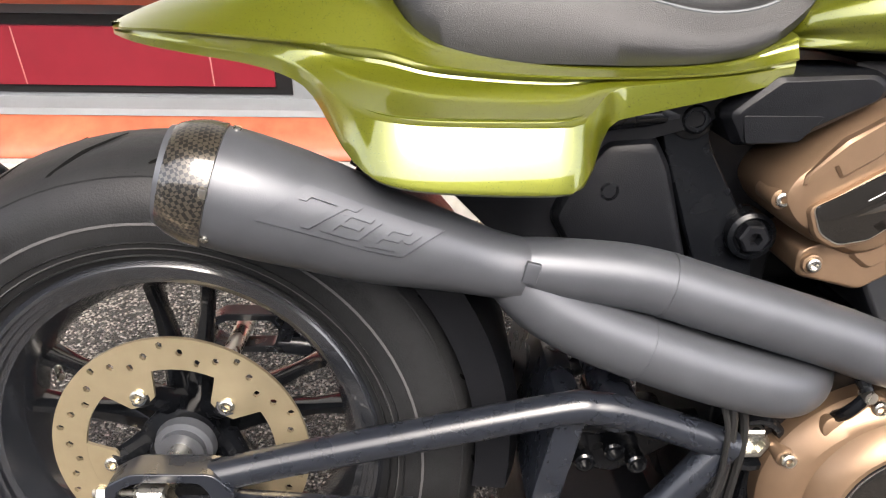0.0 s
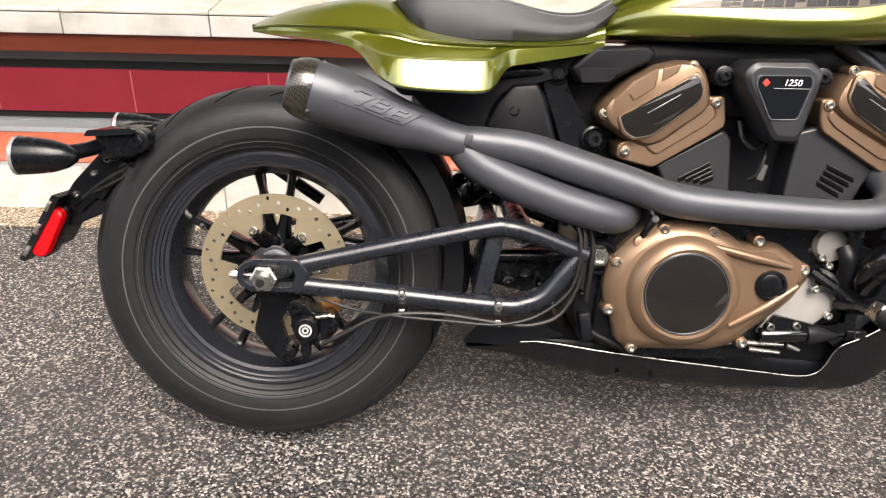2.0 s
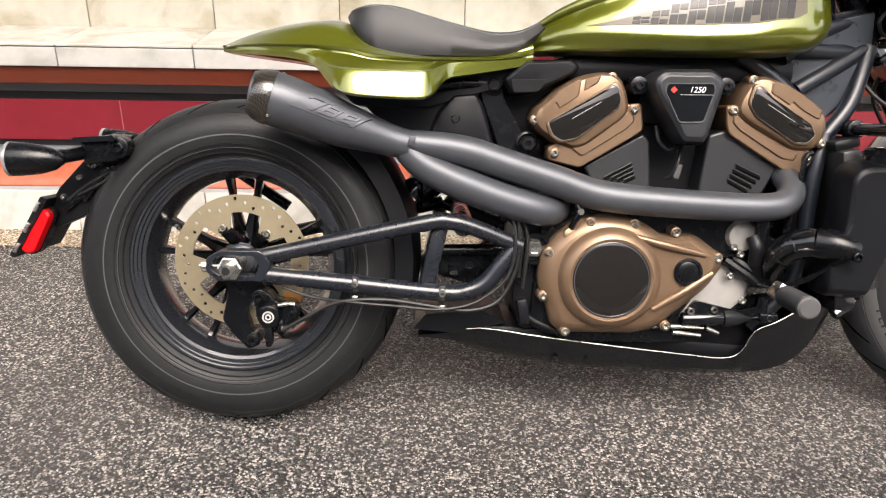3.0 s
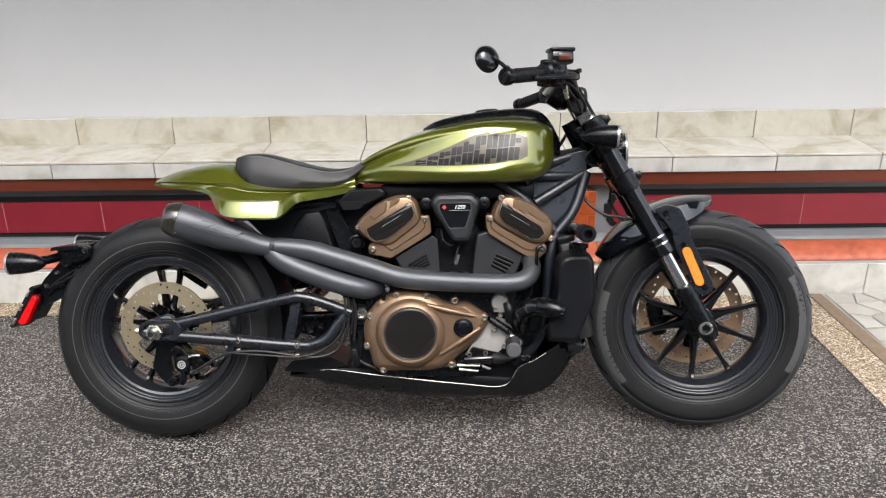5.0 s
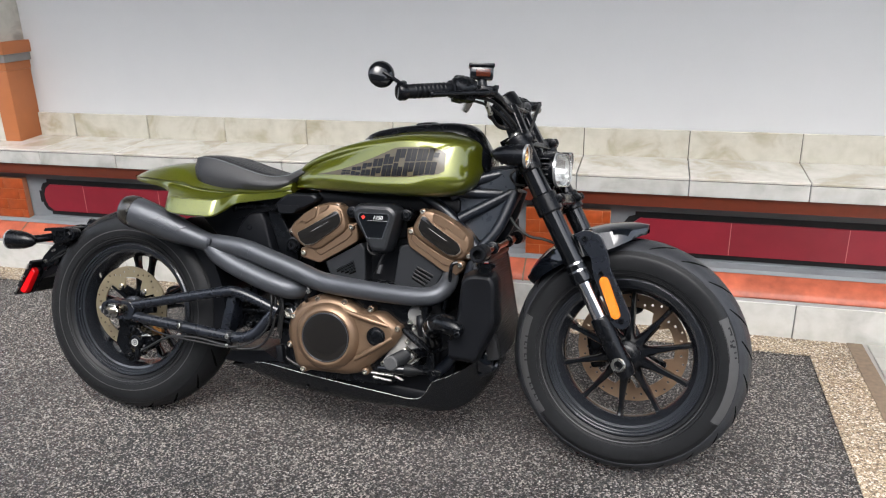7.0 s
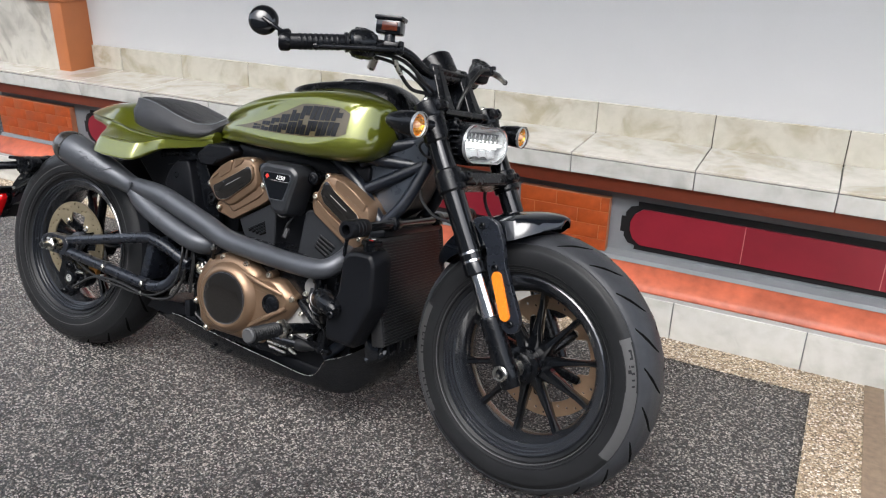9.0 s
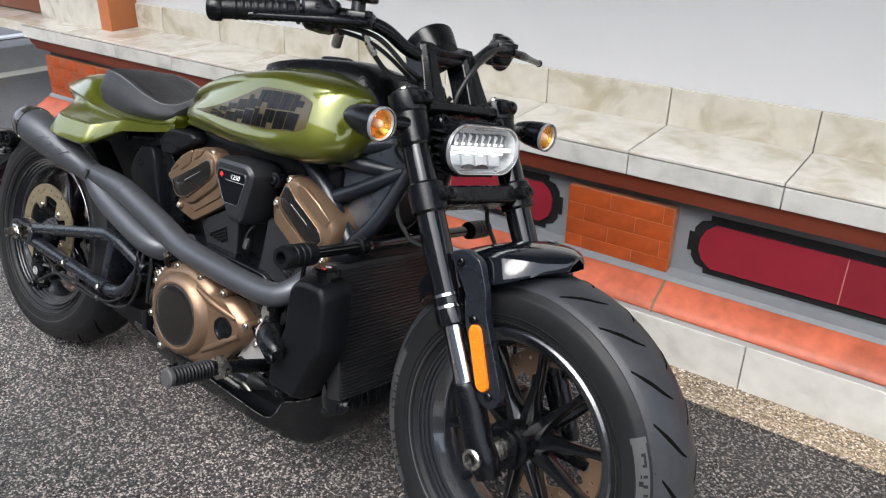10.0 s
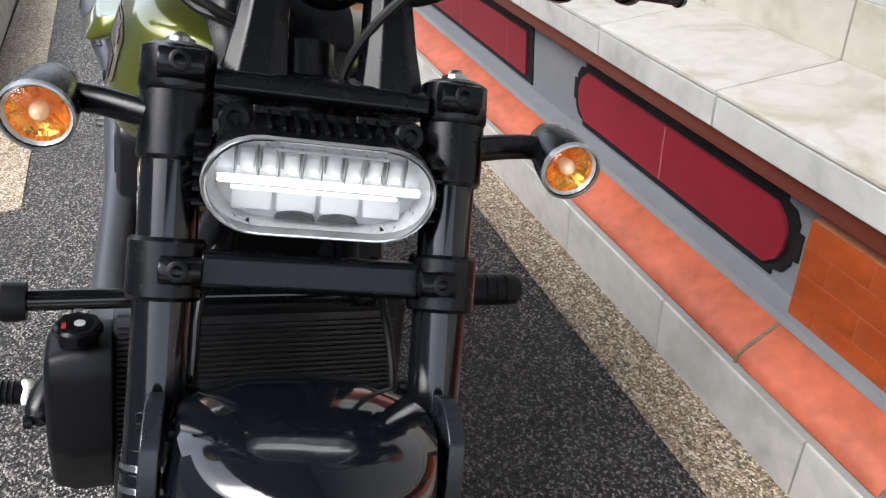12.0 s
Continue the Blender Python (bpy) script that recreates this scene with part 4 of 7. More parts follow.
# ---- rear axle, swingarm, caliper ----
swing = part("swingarm", tube([(0.05, -0.165, 0.338), (0.14, -0.16, 0.357), (0.36, -0.158, 0.405), (0.405, -0.157, 0.408), (0.45, -0.155, 0.397), (0.54, -0.15, 0.362)], 0.0155, 18), BLUE_BLACK, bike, "blue-black tubular steel swingarm")
part("lower_tube", tube([(0.05, -0.165, 0.305), (0.2, -0.163, 0.291), (0.39, -0.158, 0.272), (0.44, -0.157, 0.276), (0.475, -0.155, 0.293), (0.505, -0.153, 0.33), (0.53, -0.15, 0.36)], 0.0165, 18), BLUE_BLACK, swing)
part("upper_tube", tube([(0.05, 0.165, 0.338), (0.36, 0.158, 0.405), (0.405, 0.157, 0.408), (0.54, 0.15, 0.362)], 0.0155, 14), BLUE_BLACK, swing)
part("lower_tube", tube([(0.05, 0.165, 0.305), (0.39, 0.158, 0.272), (0.475, 0.155, 0.293), (0.53, 0.15, 0.36)], 0.0165, 14), BLUE_BLACK, swing)
for s in (-1, 1):
    ring = rounded([(-0.045, 0.338), (-0.02, 0.352), (0.055, 0.352), (0.075, 0.33), (0.06, 0.295), (-0.025, 0.295), (-0.047, 0.312)], 0.008)
    inner = rounded([(-0.034, 0.333), (-0.014, 0.342), (0.042, 0.342), (0.052, 0.327), (0.045, 0.305), (-0.02, 0.305), (-0.036, 0.316)], 0.006)
    bm = bmesh.new()
    n = len(ring)
    y0, y1 = s * 0.182, s * 0.15
    rows = [[bm.verts.new((x, y, z)) for x, z in p] for p, y in ((ring, y1), (ring, y0), (inner, y0), (inner, y1))]
    for a, b in zip(rows, rows[1:] + rows[:1]):
        for i in range(n):
            j = (i + 1) % n
            bm.faces.new((a[i], a[j], b[j], b[i]))
    part("dropout", bm, BLUE_BLACK, swing, bevel=0.002)
part("axle", cyl((0, -0.215, 0.32), (0, 0.2, 0.32), 0.0115, n=20), STEEL, swing, "hollow plated axle")
hexnut(swing, (0, -0.178, 0.32), (0, -1, 0), 0.023, 0.016, STEEL, bore=0.55)
# black disc on the solid axle's end, painting the dark of its bore
part("axle_bore_shade", cyl((0, -0.2165, 0.32), (0, -0.212, 0.32), 0.0075, n=16), CABLE, swing)
part("adjuster", cyl((-0.062, -0.168, 0.321), (-0.01, -0.168, 0.321), 0.0035, n=10), STEEL, swing)
hexnut(swing, (-0.046, -0.168, 0.321), (-1, 0, 0), 0.008, 0.012, STEEL)
part("cross_brace", cyl((0.43, -0.155, 0.4), (0.43, 0.155, 0.4), 0.02, n=14), BLUE_BLACK, swing)
part("cross_plate", box((0.375, 0, 0.34), (0.03, 0.3, 0.12), (0, 12, 0), 0.006), BLUE_BLACK, swing)
for x, z in ((0.229, 0.288), (0.392, 0.272)):
    cl = part("hose_clamp", revolve([(-0.006, 0.0168), (-0.006, 0.0188), (0.006, 0.0188), (0.006, 0.0168)], (x, -0.161, z), (1, 0, -0.08), 20, closed=True), CASE_GREY, swing, "dark hose clamp")
    part("clamp_tab", box((x, -0.1795, z + 0.008), (0.011, 0.003, 0.02), bev=0.001), CASE_GREY, swing)
    part("clamp_tab", box((x, -0.18, z - 0.024), (0.011, 0.008, 0.012), bev=0.002), STEEL, swing)
    bolt(swing, (x, -0.181, z + 0.009), (0, -1, 0), 0.0045, STEEL, length=0.003)
    bolt(swing, (x, -0.18, z + 0.004), (0, -1, 0), 0.0065)
part("brake_hose", tube([(0.09, -0.17, 0.198), (0.13, -0.176, 0.222), (0.18, -0.178, 0.25), (0.229, -0.183, 0.262), (0.3, -0.182, 0.262), (0.392, -0.178, 0.248), (0.45, -0.172, 0.243), (0.5, -0.165, 0.262), (0.53, -0.16, 0.32), (0.535, -0.158, 0.39), (0.53, -0.15, 0.42)], 0.004, 8), CABLE, swing)
part("speed_sensor_wire", tube([(0.09, -0.16, 0.28), (0.15, -0.165, 0.262), (0.229, -0.186, 0.258), (0.31, -0.186, 0.252), (0.392, -0.182, 0.246), (0.46, -0.176, 0.262), (0.515, -0.172, 0.31), (0.527, -0.168, 0.38), (0.52, -0.16, 0.42)], 0.003, 8), CABLE, swing)

bracket = part("caliper_bracket", prism(rounded([(-0.03, 0.3), (0.045, 0.298), (0.048, 0.27), (0.035, 0.259), (0.012, 0.227), (0.022, 0.19), (0.042, 0.172), (0.036, 0.154), (0.014, 0.148), (-0.018, 0.181), (-0.034, 0.207), (-0.022, 0.26)], 0.006), -0.105, -0.128, 0.003, 0.003), SATIN, bike, "black rear brake caliper bracket", bevel=0.0015)
part("caliper_body", prism(rounded([(0.03, 0.268), (0.058, 0.268), (0.075, 0.25), (0.106, 0.248), (0.12, 0.226), (0.106, 0.202), (0.078, 0.186), (0.05, 0.19), (0.036, 0.212)], 0.008), -0.105, -0.146, 0.004, 0.005), SATIN, bracket, bevel=0.002)
part("caliper_lobe", cyl((0.044, -0.11, 0.257), (0.044, -0.15, 0.257), 0.0145, n=22, bev=0.002), SATIN, bracket)
part("caliper_lobe", cyl((0.029, -0.11, 0.172), (0.029, -0.145, 0.172), 0.0135, n=22, bev=0.002), SATIN, bracket)
part("caliper_cylinder", cyl((0.06, -0.143, 0.204), (0.061, -0.147, 0.172), 0.0095, n=18, bev=0.002), SATIN, bracket)
part("caliper_cylinder", cyl((0.082, -0.143, 0.214), (0.083, -0.147, 0.19), 0.0085, n=18, bev=0.002), SATIN, bracket)
part("caliper_cylinder", cyl((0.078, -0.14, 0.242), (0.104, -0.142, 0.244), 0.0075, n=18, bev=0.002), SATIN, bracket)
part("piston_housing", cyl((0.063, -0.15, 0.222), (0.063, -0.164, 0.222), 0.024, 0.022, 24, 0.003), SATIN, bracket)
part("piston_mark", revolve([(0, 0.0085), (0.0012, 0.0085), (0.0012, 0.0115), (0, 0.0115)], (0.063, -0.164, 0.222), (0, -1, 0), 28, closed=True), GREY_PRINT, bracket, "pale ring mark")
part("piston_mark", revolve([(0, 0.003), (0.0012, 0.003), (0.0012, 0.006), (0, 0.006)], (0.063, -0.164, 0.222), (0, -1, 0), 22, closed=True), GREY_PRINT, bracket)
for x, z, r in ((0.044, 0.257, 0.0105), (0.029, 0.172, 0.0095), (0.061, 0.168, 0.007), (0.106, 0.224, 0.007), (0.086, 0.188, 0.006)):
    bolt(bracket, (x, -0.148, z), (0, -1, 0), r, SATIN, length=0.01)
part("bleed_nipple", tube([(0.08, -0.15, 0.242), (0.1, -0.152, 0.246), (0.112, -0.152, 0.245)], 0.0045, 10), STEEL, bracket)
part("banjo", cyl((0.09, -0.165, 0.2), (0.11, -0.17, 0.205), 0.0055, n=10), STEEL, bracket)
part("brake_pad", box((0.1, -0.1, 0.25), (0.035, 0.016, 0.02), (0, 20, 0), 0.002), COPPER, bracket)

# hugger behind the engine and tyre shadow parts
part("hugger", skin([[Vector((REAR.x + r * math.cos(a), y, REAR.z + r * math.sin(a))) for y, r in ((-0.1, 0.3), (-0.098, 0.335), (-0.06, 0.348), (0.06, 0.348), (0.098, 0.335), (0.1, 0.3), (0.092, 0.3), (0.09, 0.33), (0.055, 0.343), (-0.055, 0.343), (-0.09, 0.33), (-0.092, 0.3))] for a in np.linspace(radians(-8), radians(58), 14)]), MATTE, bike, "black plastic rear tyre hugger")

part("inner_fender", prism(rounded([(0.205, 0.655), (0.25, 0.69), (0.42, 0.69), (0.42, 0.55), (0.36, 0.5), (0.3, 0.56)], 0.015), 0.085, -0.08), MATTE, bike, "black plastic inner fender under the seat", bevel=0.004)

# ---- tail arm with signals, lamp and plate holder ----
arm = part("tail_arm", tube([(-0.16, -0.02, 0.52), (-0.24, -0.02, 0.545), (-0.3, -0.02, 0.53)], 0.018, 14), SATIN, bike, "black side-mounted tail bracket")
part("arm_tube", tube([(0.05, 0.13, 0.4), (-0.1, 0.12, 0.5), (-0.2, 0.05, 0.545), (-0.27, 0, 0.545)], 0.012, 12), SATIN, arm)
part("arm_tube", tube([(-0.17, -0.01, 0.46), (-0.24, 0.0, 0.52)], 0.011, 10, smooth=False), SATIN, arm)
part("head_block", box((-0.262, -0.06, 0.53), (0.07, 0.1, 0.052), (0, -8, 0), 0.01), SATIN, arm)
part("head_cover", prism(rounded([(-0.225, 0.558), (-0.3, 0.553), (-0.305, 0.543), (-0.222, 0.548)], 0.003), 0.04, -0.13), GLOSS, arm)
part("lower_bracket", prism(rounded([(-0.235, 0.515), (-0.305, 0.512), (-0.36, 0.455), (-0.4, 0.39), (-0.37, 0.375), (-0.29, 0.41), (-0.24, 0.46)], 0.008), -0.015, -0.07), MATTE, arm, bevel=0.004)
part("lower_bracket", prism(rounded([(-0.25, 0.44), (-0.2, 0.448), (-0.2, 0.38), (-0.23, 0.372), (-0.255, 0.385)], 0.008), 0.03, -0.03), MATTE, arm, bevel=0.004)
for x, z in ((-0.245, 0.552), (-0.285, 0.548), (-0.26, 0.505), (-0.235, 0.495)):
    bolt(arm, (x, -0.112, z), (0, -1, 0), 0.005, SATIN)
part("wire_loom", tube([(-0.2, -0.06, 0.52), (-0.25, -0.075, 0.49), (-0.3, -0.078, 0.46), (-0.34, -0.078, 0.43)], 0.004, 8), CABLE, arm)
part("wire_loom", tube([(-0.22, -0.08, 0.505), (-0.262, -0.085, 0.47), (-0.32, -0.08, 0.44)], 0.003, 8), CABLE, arm)
part("bracket_rib", box((-0.285, -0.074, 0.462), (0.012, 0.012, 0.085), (0, 38, 0), 0.003), SATIN, arm)
part("bracket_rib", box((-0.33, -0.074, 0.427), (0.06, 0.01, 0.014), (0, -38, 0), 0.003), SATIN, arm)
part("arm_clamp", cyl((-0.225, -0.075, 0.535), (-0.225, -0.112, 0.535), 0.021, n=20, bev=0.003), SATIN, arm)
hexnut(arm, (-0.225, -0.112, 0.535), (0, -1, 0), 0.012, 0.007, SATIN)
for x, z, r in ((-0.292, 0.5, 0.008), (-0.318, 0.474, 0.006), (-0.352, 0.436, 0.006), (-0.215, 0.42, 0.007), (-0.232, 0.4, 0.006)):
    bolt(arm, (x, -0.07 if x < -0.25 else -0.03, z), (0, -1, 0), r, STEEL, length=0.008)
# number plate seen edge-on, turned away
plate = part("plate_holder", prism(rounded([(-0.365, 0.435), (-0.378, 0.44), (-0.445, 0.325), (-0.435, 0.32)], 0.002), 0.07, -0.11), MATTE, arm, "black plate holder seen edge-on")
for k in range(3):
    part("plate_clip", box((-0.385 - 0.022 * k, -0.112, 0.42 - 0.04 * k), (0.007, 0.006, 0.02), (0, 30, 0), 0.001), STEEL, arm)


def signal(p, d, turn, name, label, stalk_to=None, r=0.03):
    """A bullet turn signal with a clear lens over amber."""
    p, d = Vector(p), Vector(d).normalized()
    body = part(name, turn(revolve([(-0.095, 0.0), (-0.09, r * 0.3), (-0.075, r * 0.62), (-0.05, r * 0.86), (-0.02, r * 0.98), (0.0, r), (0.004, r), (0.004, r * 0.92), (-0.012, r * 0.86), (-0.02, r * 0.55), (-0.02, 0)], p, d, 32)), SATIN, bike, label)
    part("reflector_rim", turn(revolve([(-0.005, r * 0.74), (-0.001, r * 0.83), (0.003, r * 0.93), (0.001, r * 0.94), (-0.009, r * 0.74)], p, d, 24, closed=True)), BOWL, body, "silvered reflector rim")
    part("reflector", turn(revolve([(-0.018, 0.0), (-0.016, r * 0.3), (-0.011, r * 0.52), (-0.005, r * 0.74), (-0.0005, r * 0.82), (-0.002, r * 0.83), (-0.0195, r * 0.5), (-0.0195, 0)], p, d, 15)), AMBER_BOWL, body, "faceted amber reflector", sharp=8)
    part("bulb", turn(revolve([(-0.018, 0.006), (-0.01, 0.008), (-0.004, 0.008), (0.001, 0.006), (0.004, 0.003), (0.0045, 0)], p, d, 18)), AMBER_BULB, body, "pale amber bulb")
    ln = part("lens", turn(revolve([(0.002, r * 0.98), (0.008, r * 0.93), (0.014, r * 0.7), (0.017, r * 0.35), (0.018, 0)], p, d, 28)), CLEAR, body, "clear lens")
    ln.visible_shadow = False
    part("bezel", turn(revolve([(0.0, r * 1.02), (0.006, r * 1.02), (0.007, r * 0.95), (0.0, r * 0.95)], p, d, 32, closed=True)), LAMP_EDGE, body)
    if stalk_to:
        q = Vector(stalk_to)
        part("stalk", turn(tube([tuple(p - d * 0.05), tuple(p * 0.5 + q * 0.5 - d * 0.03), tuple(q)], 0.013, 12)), SATIN, body)
    return body


signal((-0.39, -0.17, 0.514), (-1, 0, 0), same, "turn_signal", "black bullet turn signal on the tail bracket", (-0.29, -0.09, 0.525), 0.031)
signal((-0.36, 0.16, 0.535), (-1, 0, 0), same, "turn_signal", "black bullet turn signal on the tail bracket", (-0.28, 0.02, 0.535), 0.031)
lamp_pts = capsule((-0.384, 0.4), (-0.412, 0.344), 0.0165)
lamp = part("side_reflector", prism(lamp_pts, -0.08, -0.105, 0.004, 0.004), RED_LENS, bike, "oblong red side reflector")
part("backing", prism([(x * 1.0 + (x + 0.398) * 0.18, z + (z - 0.372) * 0.1) for x, z in lamp_pts], -0.06, -0.085), SATIN, lamp)

# ---- tail cowl ----
# columns: half width at the shoulder, at the crease, at the bottom; heights of top, shoulder, crease, pod, bottom
cowl_rows = [
    (-0.045, 0.01, 0.018, 0.016, 0.735, 0.732, 0.729, 0.726, 0.722),
    (-0.02, 0.028, 0.046, 0.042, 0.746, 0.74, 0.731, 0.725, 0.718),
    (0.03, 0.048, 0.078, 0.072, 0.763, 0.752, 0.733, 0.722, 0.713),
    (0.10, 0.07, 0.108, 0.1, 0.778, 0.765, 0.731, 0.717, 0.706),
    (0.15, 0.085, 0.123, 0.125, 0.784, 0.77, 0.729, 0.708, 0.692),
    (0.183, 0.095, 0.131, 0.19, 0.786, 0.766, 0.727, 0.688, 0.656),
    (0.212, 0.104, 0.136, 0.225, 0.777, 0.755, 0.725, 0.683, 0.638),
    (0.25, 0.112, 0.14, 0.229, 0.742, 0.73, 0.714, 0.68, 0.632),
    (0.335, 0.113, 0.142, 0.226, 0.716, 0.714, 0.707, 0.679, 0.629),
    (0.372, 0.113, 0.142, 0.222, 0.714, 0.712, 0.706, 0.681, 0.632),
    (0.386, 0.113, 0.14, 0.155, 0.714, 0.712, 0.706, 0.696, 0.668),
    (0.415, 0.112, 0.138, 0.144, 0.714, 0.712, 0.706, 0.699, 0.673),
    (0.5, 0.108, 0.128, 0.125, 0.718, 0.716, 0.71, 0.706, 0.688),
    (0.555, 0.105, 0.118, 0.112, 0.742, 0.738, 0.72, 0.713, 0.7),
]


def eased(x, rows, spread):
    """The table's columns, averaged over a short stretch, so that no kink stays."""
    taps = np.linspace(-1, 1, 9) * spread
    w = np.exp(-2.2 * (taps / spread) ** 2)
    lo, hi = rows[0][0], rows[-1][0]
    reach = min(1.0, (x - lo) / spread, (hi - x) / spread)
    vals = np.array(table([x + t * max(reach, 0.0) for t in taps], rows))
    return [float(v) for v in (vals * w[:, None]).sum(axis=0) / w.sum()]


rings = []
for x in np.linspace(-0.045, 0.555, 64):
    ws, wc, wb, zt, zs, zc, zp, zb = eased(x, cowl_rows, 0.022)
    flare = min(max((wb - wc + 0.012) / 0.05, 0.0), 1.0)
    upper_side = spline([(0, zt), (ws * 0.5, zt - 0.18 * (zt - zs)), (ws, zs), (ws + 0.55 * (wc - ws), zs + 0.5 * (zc - zs)), (wc, zc)], 4)
    low_side = spline([(wc - 0.0005, zc - 0.002), (wc - 0.004 - 0.004 * flare, zc - 0.3 * (zc - zp)), (wc + 0.3 * (wb - wc) - 0.003, zp + 0.3 * (zc - zp)), (wc + 0.7 * (wb - wc), zp)], 4)
    right = [tuple(p) for p in upper_side] + [tuple(p) for p in low_side] + [(wc + 0.74 * (wb - wc), zp - 0.002), (wb - 0.001, zb + 0.12 * (zp - zb)), (wb - 0.001, zb + 0.06 * (zp - zb)), (wb - 0.006, zb)] + [(wb - 0.028, zb + 0.004), (wb - 0.03, zp + 0.002), (0.02, zp + 0.008)]
    rings.append([Vector((x, -y, z)) for y, z in right] + [Vector((x, y, z)) for y, z in right[::-1]])
cowl = part("tail_cowl", skin(rings), GREEN, bike, "olive green metallic painted tail cowl", sharp=30)

# ---- seat ----
seat_rows = [  # half width, height of rim, of shoulder, of the middle
    (0.205, 0.05, 0.782, 0.79, 0.793), (0.222, 0.09, 0.752, 0.796, 0.803), (0.25, 0.111, 0.72, 0.8, 0.811), (0.3, 0.117, 0.711, 0.797, 0.808),
    (0.36, 0.119, 0.709, 0.782, 0.792), (0.42, 0.12, 0.709, 0.765, 0.776), (0.48, 0.115, 0.711, 0.753, 0.765), (0.53, 0.105, 0.721, 0.758, 0.768),
    (0.565, 0.09, 0.745, 0.776, 0.782), (0.585, 0.07, 0.765, 0.788, 0.792)]
sx = spline([r for r in seat_rows], 6)
rings = []
for x, w, z0, z1, z2 in sx:
    right = [(0, z2), (w * 0.4, z2 - 0.002), (w * 0.72, z2 - 0.35 * (z2 - z1)), (w * 0.86, z1 + 0.002), (w * 0.885, z1 - 0.003), (w * 0.91, z1), (w * 0.98, z1 - 0.3 * (z1 - z0)), (w + 0.006, z0 + 0.4 * (z1 - z0)), (w + 0.002, z0 + 0.004), (w - 0.01, z0), (0, z0)]
    rings.append([Vector((x, -y, z)) for y, z in right] + [Vector((x, y, z)) for y, z in right[::-1]])
seat = part("seat", skin(rings), LEATHER, bike, "black vinyl solo seat with a stitched seam", sharp=60)
for s in (-1, 1):
    part("stitching", tube([(x, s * w * 0.9, z1 + 0.0012) for x, w, z0, z1, z2 in sx[3:-2]], 0.0017, 6, 1), THREAD, seat)
for k, (y0, xa, xb) in enumerate(((0.06, 0.28, 0.45), (0.035, 0.3, 0.47), (0.012, 0.3, 0.48))):
    for s in (-1, 1):
        pts = []
        for x in np.linspace(xa, xb, 8):
            w, z0, z1, z2 = (float(np.interp(x, [r[0] for r in sx], [r[i] for r in sx])) for i in (1, 2, 3, 4))
            pts.append((x, s * (y0 + 0.01 * math.sin((x - xa) / (xb - xa) * math.pi)), z2 - 0.0035 + 0.002 * (1 - y0 / 0.06)))
        part("seam", tube(pts, 0.0014, 6, 2), LEATHER, seat)

# ---- fuel tank ----
# columns: half width low, half width at panel, at shoulder; heights of bottom, low ridge, panel bottom, panel top, shoulder, top
tank_rows = [
    (0.553, 0.075, 0.078, 0.05, 0.72, 0.732, 0.745, 0.752, 0.756, 0.76),
    (0.575, 0.0944, 0.102, 0.082, 0.719, 0.735, 0.755, 0.768, 0.775, 0.782),
    (0.64, 0.1198, 0.134, 0.109, 0.718, 0.737, 0.764, 0.795, 0.808, 0.826),
    (0.73, 0.1392, 0.158, 0.124, 0.717, 0.737, 0.761, 0.824, 0.84, 0.866),
    (0.83, 0.1552, 0.175, 0.1325, 0.716, 0.736, 0.757, 0.848, 0.862, 0.893),
    (0.93, 0.162, 0.183, 0.136, 0.716, 0.737, 0.759, 0.862, 0.876, 0.906),
    (0.99, 0.1596, 0.182, 0.1345, 0.716, 0.741, 0.769, 0.862, 0.877, 0.91),
]


NOSE = 0.985


def tank_cols(x):
    """Half widths and heights of the tank's section; the nose closes as a rounded bulb."""
    cols = eased(min(x, NOSE), tank_rows, 0.03)
    u = max(0.0, (x - NOSE) / 0.138)
    k = max(0.0, 1 - u ** 2.7) ** (1 / 2.7)
    return [v * k for v in cols[:3]] + [0.832 + (v - 0.832) * k for v in cols[3:]]


def tank_half(x):
    wl, wp, ws, zb, zl, z0, z1, zs, zt = tank_cols(x)
    low = [(0, zb), (wl - 0.045, zb), (wl - 0.014, zb + 0.004), (wl + 0.003, zb + 0.45 * (zl - zb)), (wp - 0.008, zl), (wp - 0.001, z0 - 0.012), (wp - 0.0015, z0 - 0.003)]
    side = [(wp - 0.004, z0 + 0.003), (wp - 0.01, (z0 + z1) / 2), (wp - 0.022, z1 - 0.003)]
    top = [(wp - 0.0255, z1 + 0.004), ((wp - 0.0255 + ws) / 2 + 0.006, (z1 + zs) / 2 + 0.006), (ws, zs + 0.012), (ws * 0.8, zs + 0.55 * (zt - zs)), (ws * 0.5, zs + 0.86 * (zt - zs)), (0, zt)]
    line = np.array([tuple(p) for p in spline(low, 3)] + [tuple(p) for p in spline(side, 3)] + [tuple(p) for p in spline(top, 3)])
    b = min(max((x - 0.92) / 0.12, 0.0), 1.0)
    b = b * b * (3 - 2 * b)
    round_off = line.copy()
    for _ in range(14):
        round_off[1:-1] = 0.5 * round_off[1:-1] + 0.25 * (round_off[:-2] + round_off[2:])
    return [(float(y), float(z)) for y, z in (1 - b) * line + b * round_off]


rings = []
for x in np.concatenate([np.linspace(0.553, 0.98, 28), 0.985 + 0.1355 * np.sin(np.linspace(0.05, math.pi / 2, 24))]):
    right = tank_half(x)
    rings.append([Vector((x, -y, z)) for y, z in right] + [Vector((x, y, z)) for y, z in right[-2:0:-1]])
tank = part("fuel_tank", skin(rings), GREEN, bike, "olive green metallic painted fuel tank", sharp=55)

